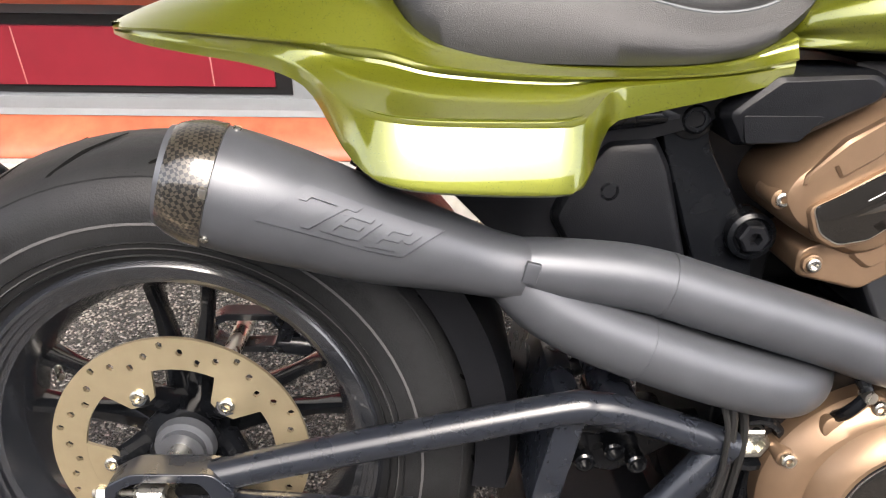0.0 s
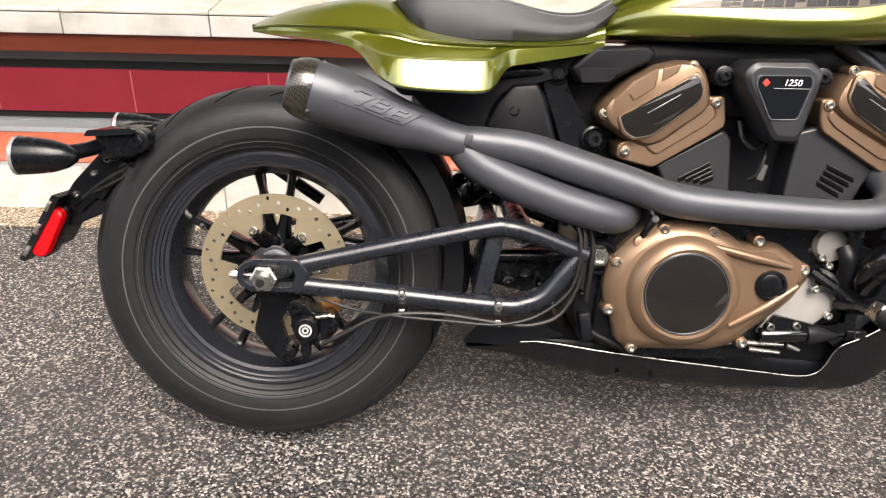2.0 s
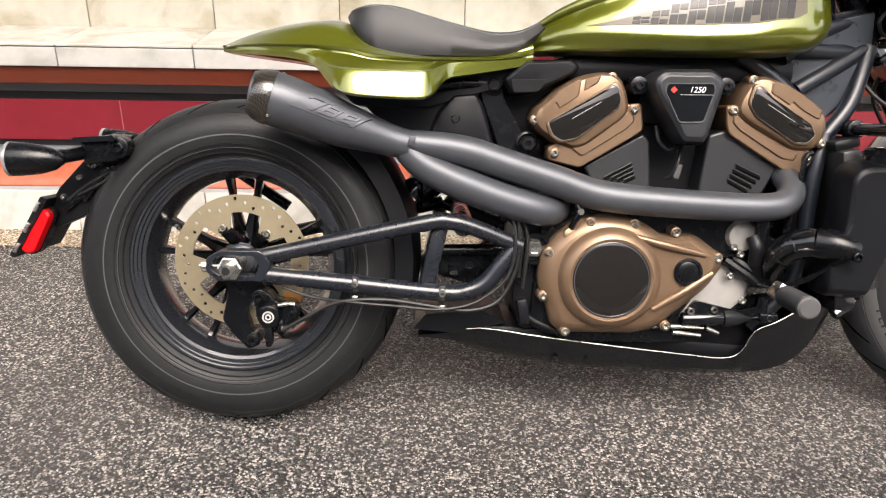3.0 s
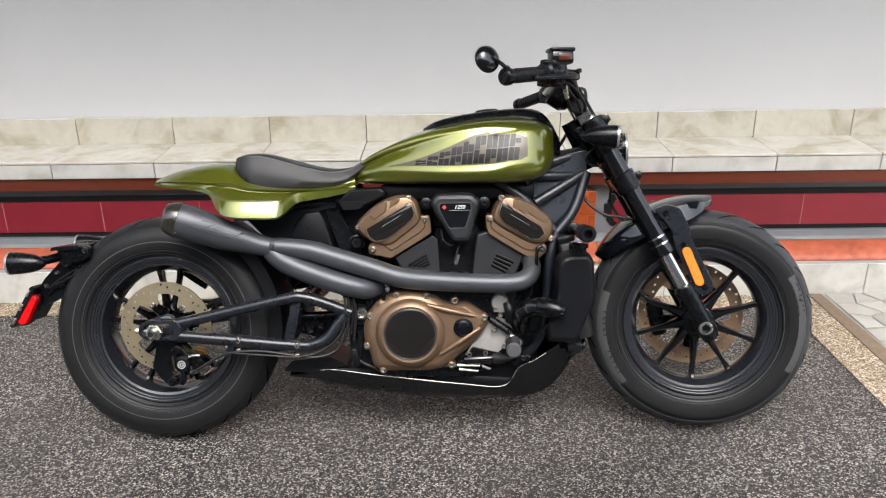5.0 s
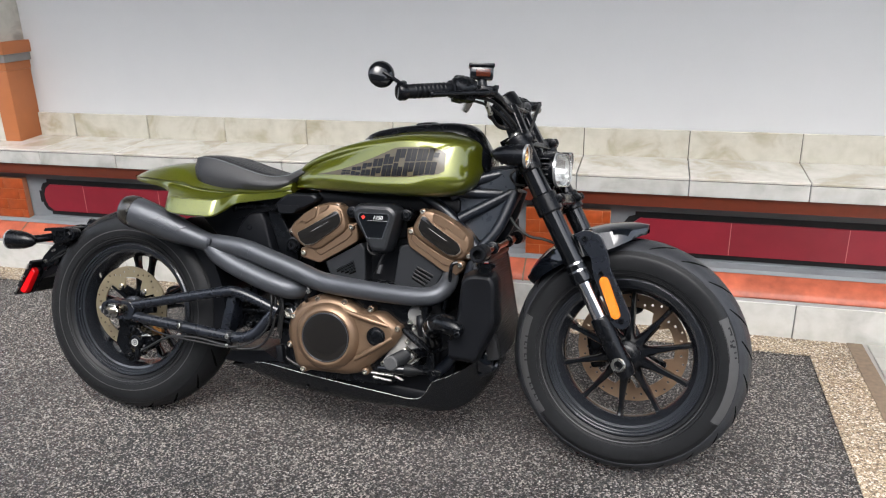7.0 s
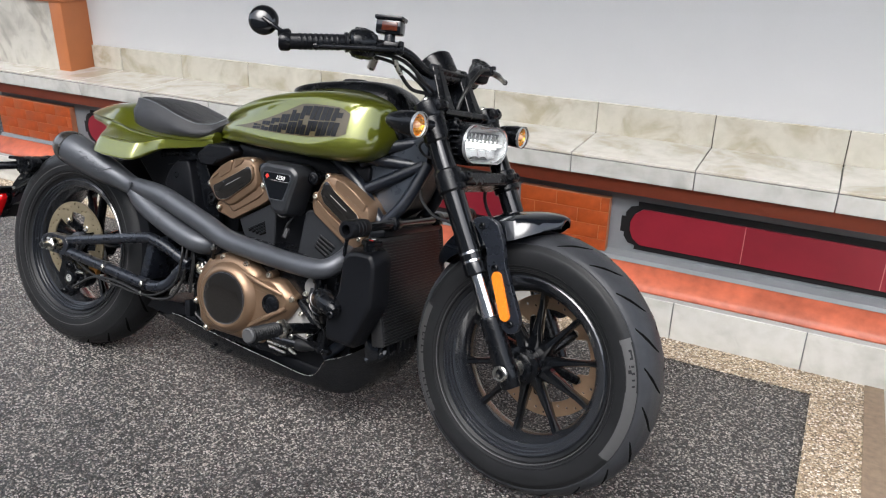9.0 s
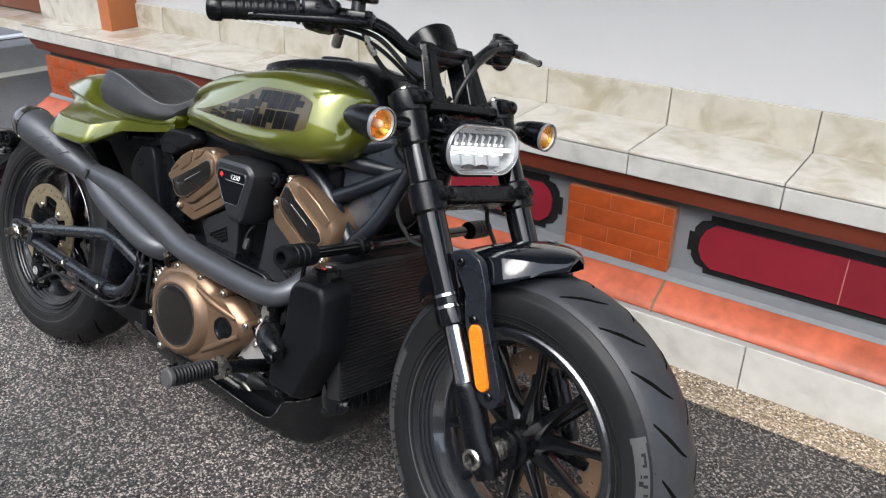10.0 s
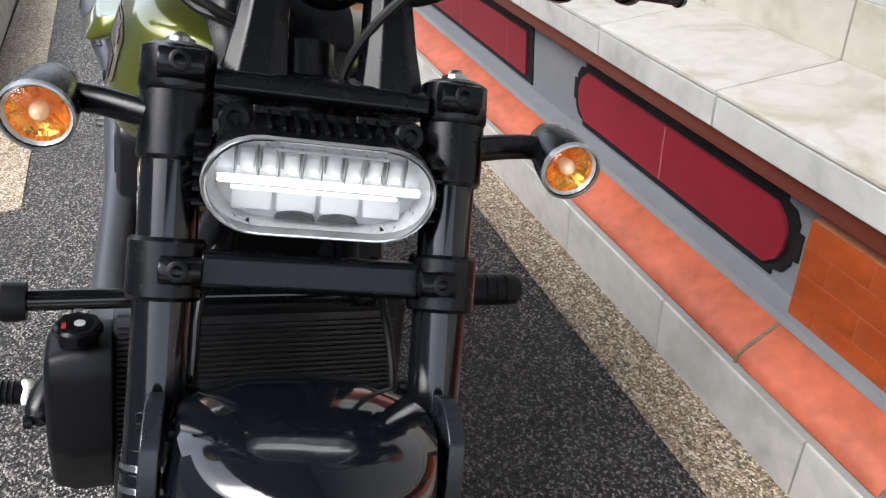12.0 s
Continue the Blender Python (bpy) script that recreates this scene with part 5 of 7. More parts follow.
# dark decal on the flat of the tank, with bars for the name
def decal_grid(x0, x1, low, high, name, material, lift, nx=16, s=-1, label="", slant=0.0):
    bm = bmesh.new()
    rows = []
    for i in range(nx + 1):
        row = []
        for j in range(5):
            f = low(i / nx) + (high(i / nx) - low(i / nx)) * j / 4
            x = x0 + (x1 - x0) * i / nx + slant * f
            wl, wp, ws, zb, zl, z0, z1, zs, zt = tank_cols(x)
            z = z0 + (z1 - z0) * f
            edge = tank_half(x)
            y = float(np.interp(z, [q[1] for q in edge], [q[0] for q in edge])) + lift
            row.append(bm.verts.new((x, s * y, z)))
        rows.append(row)
    for a, b in zip(rows, rows[1:]):
        for j in range(4):
            bm.faces.new((a[j], b[j], b[j + 1], a[j + 1]))
    return part(name, bm, material, tank, label)


for s in (-1, 1):
    decal_grid(0.648, 1.032, lambda t: 0.12 + 0.12 * (max(0, t - 0.9) / 0.1) ** 2, lambda t: 0.14 + 0.78 * min(1, t / 0.62) - 0.14 * (max(0, t - 0.88) / 0.12) ** 2, "decal", DECAL_BRONZE, 0.0012, 24, s, "dark bronze glossy tank decal")
    for k in range(10):
        x = 0.692 + 0.0315 * k
        top = 0.14 + 0.78 * min(1, (x - 0.645) / 0.385 / 0.62)
        mid = 0.12 + (top - 0.12) * 0.5
        for row, (lo, hi) in enumerate(((0.15, mid - 0.015), (mid + 0.015, top - 0.045))):
            if hi - lo > 0.05:
                q = (hi - lo) * 0.3
                low_cut, high_cut = (q if (k + row) % 3 == 1 else 0), (q if (k + row) % 4 == 2 else 0)
                decal_grid(x, x + 0.0135, lambda t: lo, lambda t: hi, "decal_bar", DECAL, 0.002, 1, s, "", 0.014)
                decal_grid(x + 0.0146, x + 0.0285, lambda t: lo + low_cut, lambda t: hi - high_cut, "decal_bar", DECAL, 0.002, 1, s, "", 0.014)

# black console along the tank's top
con = [(0.745, 0.02, 0.872, 0.878), (0.775, 0.06, 0.872, 0.895), (0.82, 0.075, 0.884, 0.908), (0.9, 0.08, 0.898, 0.921), (0.98, 0.082, 0.902, 0.929), (1.04, 0.085, 0.898, 0.93), (1.08, 0.088, 0.868, 0.92), (1.11, 0.085, 0.82, 0.89), (1.135, 0.07, 0.79, 0.845)]
rings = []
for x, w, z0, z1 in spline(con, 4):
    right = [(0, z1), (w * 0.6, z1 - 0.002), (w * 0.88, z1 - 0.3 * (z1 - z0)), (w, z0), (w * 0.9, z0 - 0.012), (0, z0 - 0.014)]
    rings.append([Vector((x, -y, z)) for y, z in right] + [Vector((x, y, z)) for y, z in right[:0:-1]][:-1])
console = part("tank_console", skin(rings), SATIN, bike, "satin black tank-top console", sharp=50)
part("filler_cap", revolve([(0, 0.034), (0.006, 0.034), (0.009, 0.028), (0.009, 0)], (0.93, 0, 0.921), (-0.08, 0, 1), 32), MATTE, console)
bolt(console, (1.095, -0.088, 0.855), (0.3, -1, 0.2), 0.009, SATIN)

# ---- exhaust ----
muff = part("muffler", tube([(0.05, -0.197, 0.638, 0.038), (0.066, -0.1955, 0.634, 0.0435), (0.088, -0.193, 0.628, 0.0475), (0.12, -0.19, 0.6175, 0.0478), (0.16, -0.184, 0.603, 0.0452), (0.206, -0.177, 0.585, 0.041), (0.26, -0.17, 0.568, 0.0335), (0.295, -0.167, 0.557, 0.029), (0.328, -0.165, 0.549, 0.027)], n=36, per=6), EXHAUST, bike, "graphite-coated conical muffler with a carbon end cap")
cd = Vector((0.05, -0.225, 0.634)) - Vector((0.12, -0.219, 0.6135))
cd.normalize()
c0 = Vector((0.086, -0.1933, 0.6285))
part("end_cap", revolve([(-0.002, 0.0455), (-0.001, 0.0492), (0.012, 0.0484), (0.025, 0.0448), (0.033, 0.0405), (0.036, 0.0375), (0.033, 0.0345), (0.012, 0.03), (-0.01, 0.0), ], c0, cd, 40), CARBON, muff, "glossy carbon-fibre end cap")
part("exhaust_bore", revolve([(0.0, 0.0), (0.0315, 0.031), (0.0325, 0.034), (0.024, 0.036)], c0, cd, 30), CABLE, muff)
side_v = cd.cross(Vector((0, 1, 0))).normalized()
for a in (143, 40, 270):
    d = (Vector((0, 1, 0)) * math.cos(radians(a)) + side_v * math.sin(radians(a)))
    q = c0 - cd * 0.008
    bolt(muff, q + d * 0.0474, d, 0.0034, STEEL, length=0.0025)
part("cap_clip", box(tuple(c0 + Vector((0.005, -0.0475, 0.008))), (0.006, 0.004, 0.008), (10, 18, 0), 0.001), STEEL, muff)
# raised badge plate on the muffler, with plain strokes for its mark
ax = Vector((0.206, -0.208, 0.581)) - Vector((0.12, -0.219, 0.6135))
ax.normalize()


def on_muffler(u, v):
    """u along the can, v round it (radians), on its skin."""
    x = 0.12 + u
    y, z, r = (float(np.interp(x, [0.088, 0.12, 0.16, 0.206, 0.27], col)) for col in ([-0.193, -0.19, -0.184, -0.177, -0.17], [0.628, 0.6175, 0.603, 0.585, 0.566], [0.0475, 0.0478, 0.0452, 0.041, 0.0325]))
    up = Vector((0.36, 0, 0.93)).normalized()
    n = Vector((0, -1, 0)) * math.cos(v) + up * math.sin(v)
    return Vector((x, y, z)) + n * (r + 0.0006), n


def skin_patch(u0, u1, v0, v1, lift, name, material, shear=0.0, nu=8, nv=6):
    bm = bmesh.new()
    grid = [[None] * (nv + 1) for _ in range(nu + 1)]
    for i in range(nu + 1):
        for j in range(nv + 1):
            p, n = on_muffler(u0 + (u1 - u0) * i / nu + shear * (v0 + (v1 - v0) * j / nv), v0 + (v1 - v0) * j / nv)
            grid[i][j] = bm.verts.new(p + n * lift)
    for i in range(nu):
        for j in range(nv):
            bm.faces.new((grid[i][j], grid[i + 1][j], grid[i + 1][j + 1], grid[i][j + 1]))
    r = bmesh.ops.extrude_face_region(bm, geom=bm.faces[:])
    for v in [g for g in r["geom"] if isinstance(g, bmesh.types.BMVert)]:
        v.co += Vector((0, -0.0017, 0.0009))
    return part(name, bm, material, muff, sharp=25)


skin_patch(0.006, 0.11, 0.0, 0.78, 0.0002, "badge_plate", EXHAUST, 0.03)
for u0, u1, v0, v1, sh in ((0.012, 0.05, 0.58, 0.68, 0.03), (0.031, 0.037, 0.1, 0.6, 0.04), (0.013, 0.018, 0.5, 0.66, 0.03), (0.046, 0.051, 0.12, 0.56, 0.03), (0.05, 0.07, 0.48, 0.57, 0.02), (0.052, 0.068, 0.3, 0.38, 0.02), (0.051, 0.068, 0.12, 0.2, 0.02), (0.066, 0.071, 0.14, 0.54, 0.03), (0.078, 0.083, 0.08, 0.54, 0.03), (0.082, 0.1, 0.46, 0.54, 0.02), (0.083, 0.098, 0.28, 0.36, 0.02), (0.09, 0.108, 0.1, 0.18, -0.05), (0.098, 0.103, 0.3, 0.5, 0.03)):
    skin_patch(u0, u1, v0, v1, 0.0022, "badge_stroke", EXHAUST, sh, 4, 4)

upper = part("upper_pipe", tube([(0.318, -0.165, 0.553, 0.024), (0.36, -0.162, 0.549, 0.0265), (0.43, -0.158, 0.539, 0.0285), (0.5, -0.157, 0.518, 0.029), (0.6, -0.158, 0.487, 0.029), (0.68, -0.162, 0.462, 0.0285), (0.78, -0.168, 0.452, 0.0275), (0.9, -0.175, 0.446, 0.0265), (0.98, -0.177, 0.445, 0.026), (1.022, -0.17, 0.453, 0.0255), (1.045, -0.145, 0.475, 0.025), (1.045, -0.1, 0.5, 0.024), (1.03, -0.05, 0.52, 0.024)], n=28, per=6), EXHAUST, bike, "graphite-coated upper exhaust pipe")
lower = part("lower_pipe", tube([(0.318, -0.164, 0.545, 0.0235), (0.35, -0.163, 0.516, 0.028), (0.395, -0.162, 0.492, 0.03), (0.442, -0.161, 0.473, 0.0305), (0.5, -0.16, 0.452, 0.0305), (0.555, -0.158, 0.436, 0.03), (0.585, -0.15, 0.43, 0.029), (0.606, -0.125, 0.432, 0.028), (0.615, -0.08, 0.44, 0.026)], n=28, per=6), EXHAUST, bike, "graphite-coated lower exhaust pipe")
for pts, par in (([(0.452, -0.1578, 0.5335), (0.457, -0.1577, 0.532)], upper), ([(0.437, -0.1611, 0.475), (0.441, -0.161, 0.4734)], lower)):
    part("weld_bead", tube([(*pts[0], 0.0292 if par is upper else 0.031), (*pts[1], 0.0292 if par is upper else 0.031)], n=28, smooth=False), EXHAUST, par)
part("pipe_web", prism(rounded([(0.375, 0.5), (0.43, 0.5), (0.43, 0.455), (0.4, 0.462)], 0.008), -0.15, -0.164), EXHAUST, lower)
part("clamp_plate", box((0.333, -0.1915, 0.557), (0.012, 0.006, 0.018), (0, 14, 0), 0.001), EXHAUST, muff)
# oxygen sensor with its copper-coloured nut
part("sensor", cyl((0.605, -0.14, 0.452), (0.635, -0.145, 0.45), 0.0055, n=10), COPPER, lower, "copper-coloured sensor fitting")
hexnut(lower, (0.607, -0.139, 0.452), (-1, 0, 0), 0.01, 0.008, COPPER)

# ---- engine ----
engine = part("engine", box((0.8, 0, 0.33), (0.46, 0.22, 0.26), (0, 0, 0), 0.03), MATTE, bike, "black and bronze V-twin engine")
part("crankcase", prism(rounded([(0.56, 0.2), (0.58, 0.42), (0.7, 0.47), (0.92, 0.46), (0.99, 0.36), (0.97, 0.22), (0.88, 0.17), (0.65, 0.17)], 0.02), 0.13, -0.128), SATIN, engine, bevel=0.006)


# plain dark blocks added behind the covers to fill the engine's gaps
part("left_case", prism(rounded([(0.54, 0.16), (0.53, 0.44), (0.6, 0.56), (0.62, 0.69), (1.06, 0.69), (1.12, 0.56), (1.12, 0.3), (1.02, 0.13), (0.6, 0.13)], 0.03), 0.16, 0.03), MATTE, engine, bevel=0.01)
part("intake", prism(rounded([(0.72, 0.45), (0.96, 0.45), (0.9, 0.6), (0.92, 0.69), (0.76, 0.69), (0.78, 0.6)], 0.02), 0.05, -0.05), MATTE, engine, bevel=0.006)
part("lower_case", prism(rounded([(0.84, 0.14), (1.06, 0.15), (1.08, 0.36), (0.95, 0.42), (0.84, 0.3)], 0.02), 0.05, -0.09), MATTE, engine, bevel=0.006)


def cover(name, outline, y0, steps, material, parent, label="", bevel=0.0015):
    """A cast cover: the outline shrinks towards the near side in steps of (inset, y)."""
    c = np.mean(np.array(outline), axis=0)
    rings = [[Vector((x, y0, z)) for x, z in outline]]
    for inset, y in steps:
        row = []
        for x, z in outline:
            v = np.array((x, z)) - c
            k = 1 - inset / np.linalg.norm(v)
            row.append(Vector((c[0] + v[0] * k, y, c[1] + v[1] * k)))
        rings.append(row)
    return part(name, skin(rings), material, parent, label, bevel=bevel, sharp=40)


# clutch cover
out = [(0.583, 0.29)]
for a in range(210, 30, -12):
    out.append((0.705 + 0.132 * math.cos(radians(a)), 0.308 + 0.118 * math.sin(radians(a))))
out = [(x, z) for x, z in out[1:]]
outline = rounded(out + [(0.87, 0.388), (0.918, 0.352), (0.925, 0.33), (0.9, 0.29), (0.85, 0.245), (0.8, 0.205), (0.76, 0.195), (0.625, 0.196), (0.6, 0.21)], 0.012, 3)
clutch = cover("clutch_cover", outline, -0.12, [(0, -0.145), (0.004, -0.152), (0.016, -0.162), (0.024, -0.166)], BRONZE, engine, "bronze clutch cover with a round window")
for x, z in ((0.668, 0.41), (0.751, 0.407), (0.83, 0.393), (0.912, 0.345), (0.593, 0.352), (0.584, 0.268), (0.628, 0.2), (0.82, 0.212)):
    part("boss", cyl((x, -0.125, z), (x, -0.156, z), 0.012, 0.0105, 18, 0.002), BRONZE, clutch)
    bolt(clutch, (x, -0.156, z), (0, -1, 0), 0.0075, STEEL, length=0.007)
cx, cz = 0.706, 0.306
part("window_ring", revolve([(0, 0.098), (0.012, 0.092), (0.02, 0.084), (0.023, 0.078), (0.022, 0.073), (0.014, 0.07), (0.0, 0.07)], (cx, -0.164, cz), (0, -1, 0), 64), BRONZE, clutch)
part("window", revolve([(0.0, 0.0735), (0.0195, 0.0735), (0.0215, 0.07), (0.022, 0.05), (0.0225, 0)], (cx, -0.164, cz), (0, -1, 0), 64), DARK_GLASS, clutch, "smoked round window with a bright rim")
part("window_bezel", revolve([(0.019, 0.0705), (0.0222, 0.0705), (0.0222, 0.0688), (0.019, 0.0688)], (cx, -0.164, cz), (0, -1, 0), 64, closed=True), CHROME, clutch)
# the two ribs that run from the ring to the small plug
for a, b in (((0.75, 0.385), (0.885, 0.352)), ((0.79, 0.247), (0.9, 0.318))):
    part("rib", tube([(a[0], -0.166, a[1], 0.006), ((a[0] + b[0]) / 2, -0.17, (a[1] + b[1]) / 2, 0.0075), (b[0], -0.163, b[1], 0.006)], n=12), BRONZE, clutch)
part("recess", prism(rounded([(0.79, 0.35), (0.865, 0.337), (0.884, 0.315), (0.87, 0.3), (0.79, 0.27)], 0.01), -0.14, -0.1665), BRONZE, clutch)
part("oil_plug", revolve([(0, 0.027), (0.006, 0.027), (0.007, 0.022), (0.004, 0.02), (0.006, 0.015), (0.006, 0)], (0.853, -0.165, 0.32), (0, -1, 0), 32), SATIN, clutch, "black filler plug")
part("clutch_lever", tube([(0.632, -0.15, 0.395), (0.635, -0.165, 0.41), (0.645, -0.17, 0.43), (0.64, -0.165, 0.445)], 0.006, 10), SATIN, clutch)
part("lever_boss", cyl((0.63, -0.14, 0.385), (0.63, -0.16, 0.388), 0.014, 0.012, 18, 0.002), BRONZE, clutch)
part("lever_pin", cyl((0.645, -0.165, 0.432), (0.645, -0.178, 0.432), 0.006, n=12), STEEL, clutch)


# cylinder heads: each cover by its own outline, the bolts set inside it
def head(name, barrel, fins, band, step, up, ins, hood, bolts):
    base = part(name, prism(rounded(barrel, 0.006), 0.07, -0.1, 0.004, 0.004), CASE_GREY, engine, "finned black cylinder with a bronze head", bevel=0.002)
    for a, b in fins:
        part("fin", tube([(a[0], -0.101, a[1]), (b[0], -0.101, b[1])], 0.0026, 8, smooth=False), MATTE, base)
        # a near-black rod below each fin paints the shade of the gap
        part("fin_gap_shade", tube([(a[0] + 0.001, -0.0995, a[1] - 0.0052), (b[0] + 0.001, -0.0995, b[1] - 0.0052)], 0.0028, 6, smooth=False), GROOVE_SHADE, base)
    part("head_band", prism(rounded(band, 0.007), 0.07, -0.113, 0.003, 0.003), BRONZE, base, bevel=0.0015)
    part("band_step", prism(rounded(step, 0.006), -0.1, -0.1165, 0.004, 0.003), BRONZE, base, bevel=0.001)
    cover("rocker_cover", rounded(up, 0.014), 0.07, [(0, -0.1), (0.003, -0.115), (0.009, -0.1225), (0.015, -0.125)], BRONZE, base, "bronze rocker cover")
    for pts in hood:
        part("hood_step", prism(rounded(pts, 0.003), -0.1, -0.1278, 0.003, 0.002), BRONZE, base, bevel=0.0008)
    c = np.mean(np.array(ins), axis=0)
    cover("insert_frame", rounded([(c[0] + (x - c[0]) * 1.08, c[1] + (z - c[1]) * 1.12) for x, z in ins], 0.008), -0.11, [(0, -0.1255), (0.002, -0.129), (0.005, -0.13)], BRONZE, base)
    part("insert_edge", prism(rounded([(c[0] + (x - c[0]) * 1.012, c[1] + (z - c[1]) * 1.025) for x, z in ins], 0.006), -0.11, -0.1306), STEEL, base, "bright edge line")
    part("insert", prism(rounded(ins, 0.006), -0.11, -0.1318, 0.002, 0.001), DARK_GLASS, base, "smoked glossy cover insert")
    d = 1 if name == "rear_cylinder" else -1
    part("insert_line", tube([(c[0] - 0.026, -0.1322, c[1] + 0.004 - d * 0.0155), (c[0] + 0.026, -0.1322, c[1] + 0.004 + d * 0.0155)], 0.0006, 6, smooth=False), GREY_PRINT, base, "fine pale line")
    for x, z in bolts:
        part("boss", cyl((x, -0.08, z), (x, -0.1175, z), 0.0098, n=16, bev=0.002), BRONZE, base)
        bolt(base, (x, -0.1175, z), (0, -1, 0), 0.0066, STEEL, length=0.004)
    return base


head("rear_cylinder", [(0.66, 0.512), (0.772, 0.575), (0.786, 0.56), (0.792, 0.45), (0.7, 0.44)],
     [((0.7 + 0.013 * k, 0.491 - 0.0015 * k), (0.752 + 0.0025 * k, 0.519 - 0.0075 * k)) for k in range(4)],
     [(0.588, 0.548), (0.589, 0.523), (0.65, 0.508), (0.735, 0.559), (0.769, 0.582), (0.763, 0.632), (0.735, 0.63), (0.7, 0.6), (0.62, 0.56)],
     [(0.632, 0.545), (0.652, 0.53), (0.735, 0.582), (0.752, 0.6), (0.744, 0.62), (0.73, 0.612), (0.66, 0.56)],
     [(0.553, 0.6), (0.56, 0.618), (0.603, 0.658), (0.641, 0.68), (0.681, 0.689), (0.709, 0.687), (0.725, 0.675), (0.736, 0.648), (0.741, 0.619), (0.73, 0.601), (0.66, 0.548), (0.635, 0.541), (0.604, 0.553), (0.567, 0.575)],
     [(0.585, 0.595), (0.604, 0.605), (0.681, 0.65), (0.703, 0.664), (0.712, 0.66), (0.719, 0.638), (0.713, 0.622), (0.639, 0.566), (0.612, 0.561), (0.595, 0.571)],
     [[(0.574, 0.612), (0.598, 0.631), (0.606, 0.619), (0.641, 0.643), (0.645, 0.671), (0.64, 0.674), (0.605, 0.653), (0.575, 0.622)], [(0.652, 0.675), (0.65, 0.652), (0.676, 0.667), (0.682, 0.682)]],
     [(0.562, 0.598), (0.601, 0.536), (0.748, 0.62), (0.704, 0.678)])
front_head = head("front_cylinder", [(0.9, 0.575), (0.932, 0.585), (1.035, 0.514), (1.0, 0.44), (0.885, 0.45)],
     [((0.954 - 0.0045 * k, 0.52 - 0.0095 * k), (1.002 - 0.0075 * k, 0.498 - 0.009 * k)) for k in range(4)],
     [(0.924, 0.63), (0.926, 0.596), (0.932, 0.577), (1.036, 0.513), (1.069, 0.501), (1.094, 0.524), (1.096, 0.545), (1.05, 0.56), (0.98, 0.6), (0.945, 0.632)],
     [(0.94, 0.614), (0.936, 0.6), (0.95, 0.585), (1.036, 0.532), (1.06, 0.528), (1.066, 0.542), (1.03, 0.556), (0.97, 0.592)],
     [(0.938, 0.621), (0.943, 0.643), (0.956, 0.667), (0.97, 0.683), (0.991, 0.686), (1.022, 0.677), (1.065, 0.656), (1.105, 0.626), (1.116, 0.602), (1.112, 0.572), (1.094, 0.546), (1.054, 0.546), (0.983, 0.583), (0.953, 0.603)],
     [(0.962, 0.632), (0.971, 0.663), (0.982, 0.664), (1.002, 0.645), (1.078, 0.597), (1.087, 0.577), (1.072, 0.563), (1.047, 0.565), (0.976, 0.61)],
     [[(1.002, 0.674), (1.0, 0.654), (1.036, 0.631), (1.04, 0.638), (1.062, 0.622), (1.094, 0.606), (1.1, 0.622), (1.063, 0.65), (1.022, 0.672)]],
     [(0.938, 0.62), (1.083, 0.535), (0.97, 0.676), (1.107, 0.562)])
front_head.location = (-0.006, -0.012, 0)
part("rear_mount", prism(rounded([(0.47, 0.66), (0.6, 0.7), (0.64, 0.66), (0.6, 0.5), (0.6, 0.42), (0.42, 0.43), (0.36, 0.5), (0.42, 0.58)], 0.02), 0.06, -0.03), MATTE, engine, bevel=0.004)
part("throttle_body", box((0.835, 0, 0.64), (0.14, 0.14, 0.1), (0, 0, 0), 0.02), MATTE, engine)
part("airbox", box((0.84, 0, 0.695), (0.44, 0.17, 0.045), (0, 0, 0), 0.012), MATTE, bike, "black plastic airbox under the tank")

# horn cover between the cylinders
hc = rounded([(0.765, 0.675), (0.782, 0.692), (0.88, 0.694), (0.902, 0.676), (0.9, 0.652), (0.876, 0.565), (0.868, 0.556), (0.832, 0.556), (0.822, 0.565), (0.77, 0.65)], 0.012)
horn = cover("horn_cover", hc, -0.08, [(0, -0.135), (0.007, -0.152), (0.016, -0.157)], CASE_GREY, bike, "satin black horn cover with a displacement badge")
fr = rounded([(0.79, 0.667), (0.878, 0.668), (0.881, 0.655), (0.862, 0.596), (0.816, 0.595), (0.787, 0.652)], 0.006)
cover("badge_frame", fr, -0.15, [(0, -0.1585), (0.002, -0.16), (0.004, -0.1585)], EXHAUST, horn)
part("badge", prism([(0.8345 + (x - 0.8345) * 0.93, 0.635 + (z - 0.635) * 0.93) for x, z in fr], -0.15, -0.159), GLOSS, horn, "dark badge plate")
writing("badge_number", "1250", Matrix.Translation((0.846, -0.1594, 0.655)) @ Euler((radians(90), 0, 0)).to_matrix().to_4x4(), 0.0145, WHITE_MARK, horn, "white number 1250")
part("badge_mark", box((0.804, -0.1593, 0.655), (0.009, 0.0008, 0.009), (0, 45, 0)), RED_MARK, horn, "small red diamond")
part("badge_bar", box((0.846, -0.1592, 0.6465), (0.058, 0.0006, 0.0009)), GREY_PRINT, horn)
for x in (0.753, 0.915):
    part("lug", cyl((x, -0.06, 0.664), (x, -0.115, 0.664), 0.019, 0.017, 20, 0.003), SATIN, horn)
    bolt(horn, (x, -0.115, 0.664), (0, -1, 0), 0.009, MATTE, length=0.005)
    part("lug_arm", prism(rounded([(x - 0.012, 0.648), (x + 0.012, 0.648), (0.835, 0.63), (0.835, 0.668)], 0.004) if x < 0.83 else rounded([(x - 0.012, 0.648), (x + 0.012, 0.648), (x + 0.01, 0.67), (0.85, 0.668), (0.85, 0.63)], 0.004), -0.06, -0.09), SATIN, horn)
part("horn_wire", tube([(0.845, -0.09, 0.56), (0.82, -0.1, 0.545), (0.8, -0.1, 0.56), (0.795, -0.09, 0.59)], 0.004, 8), CABLE, horn)
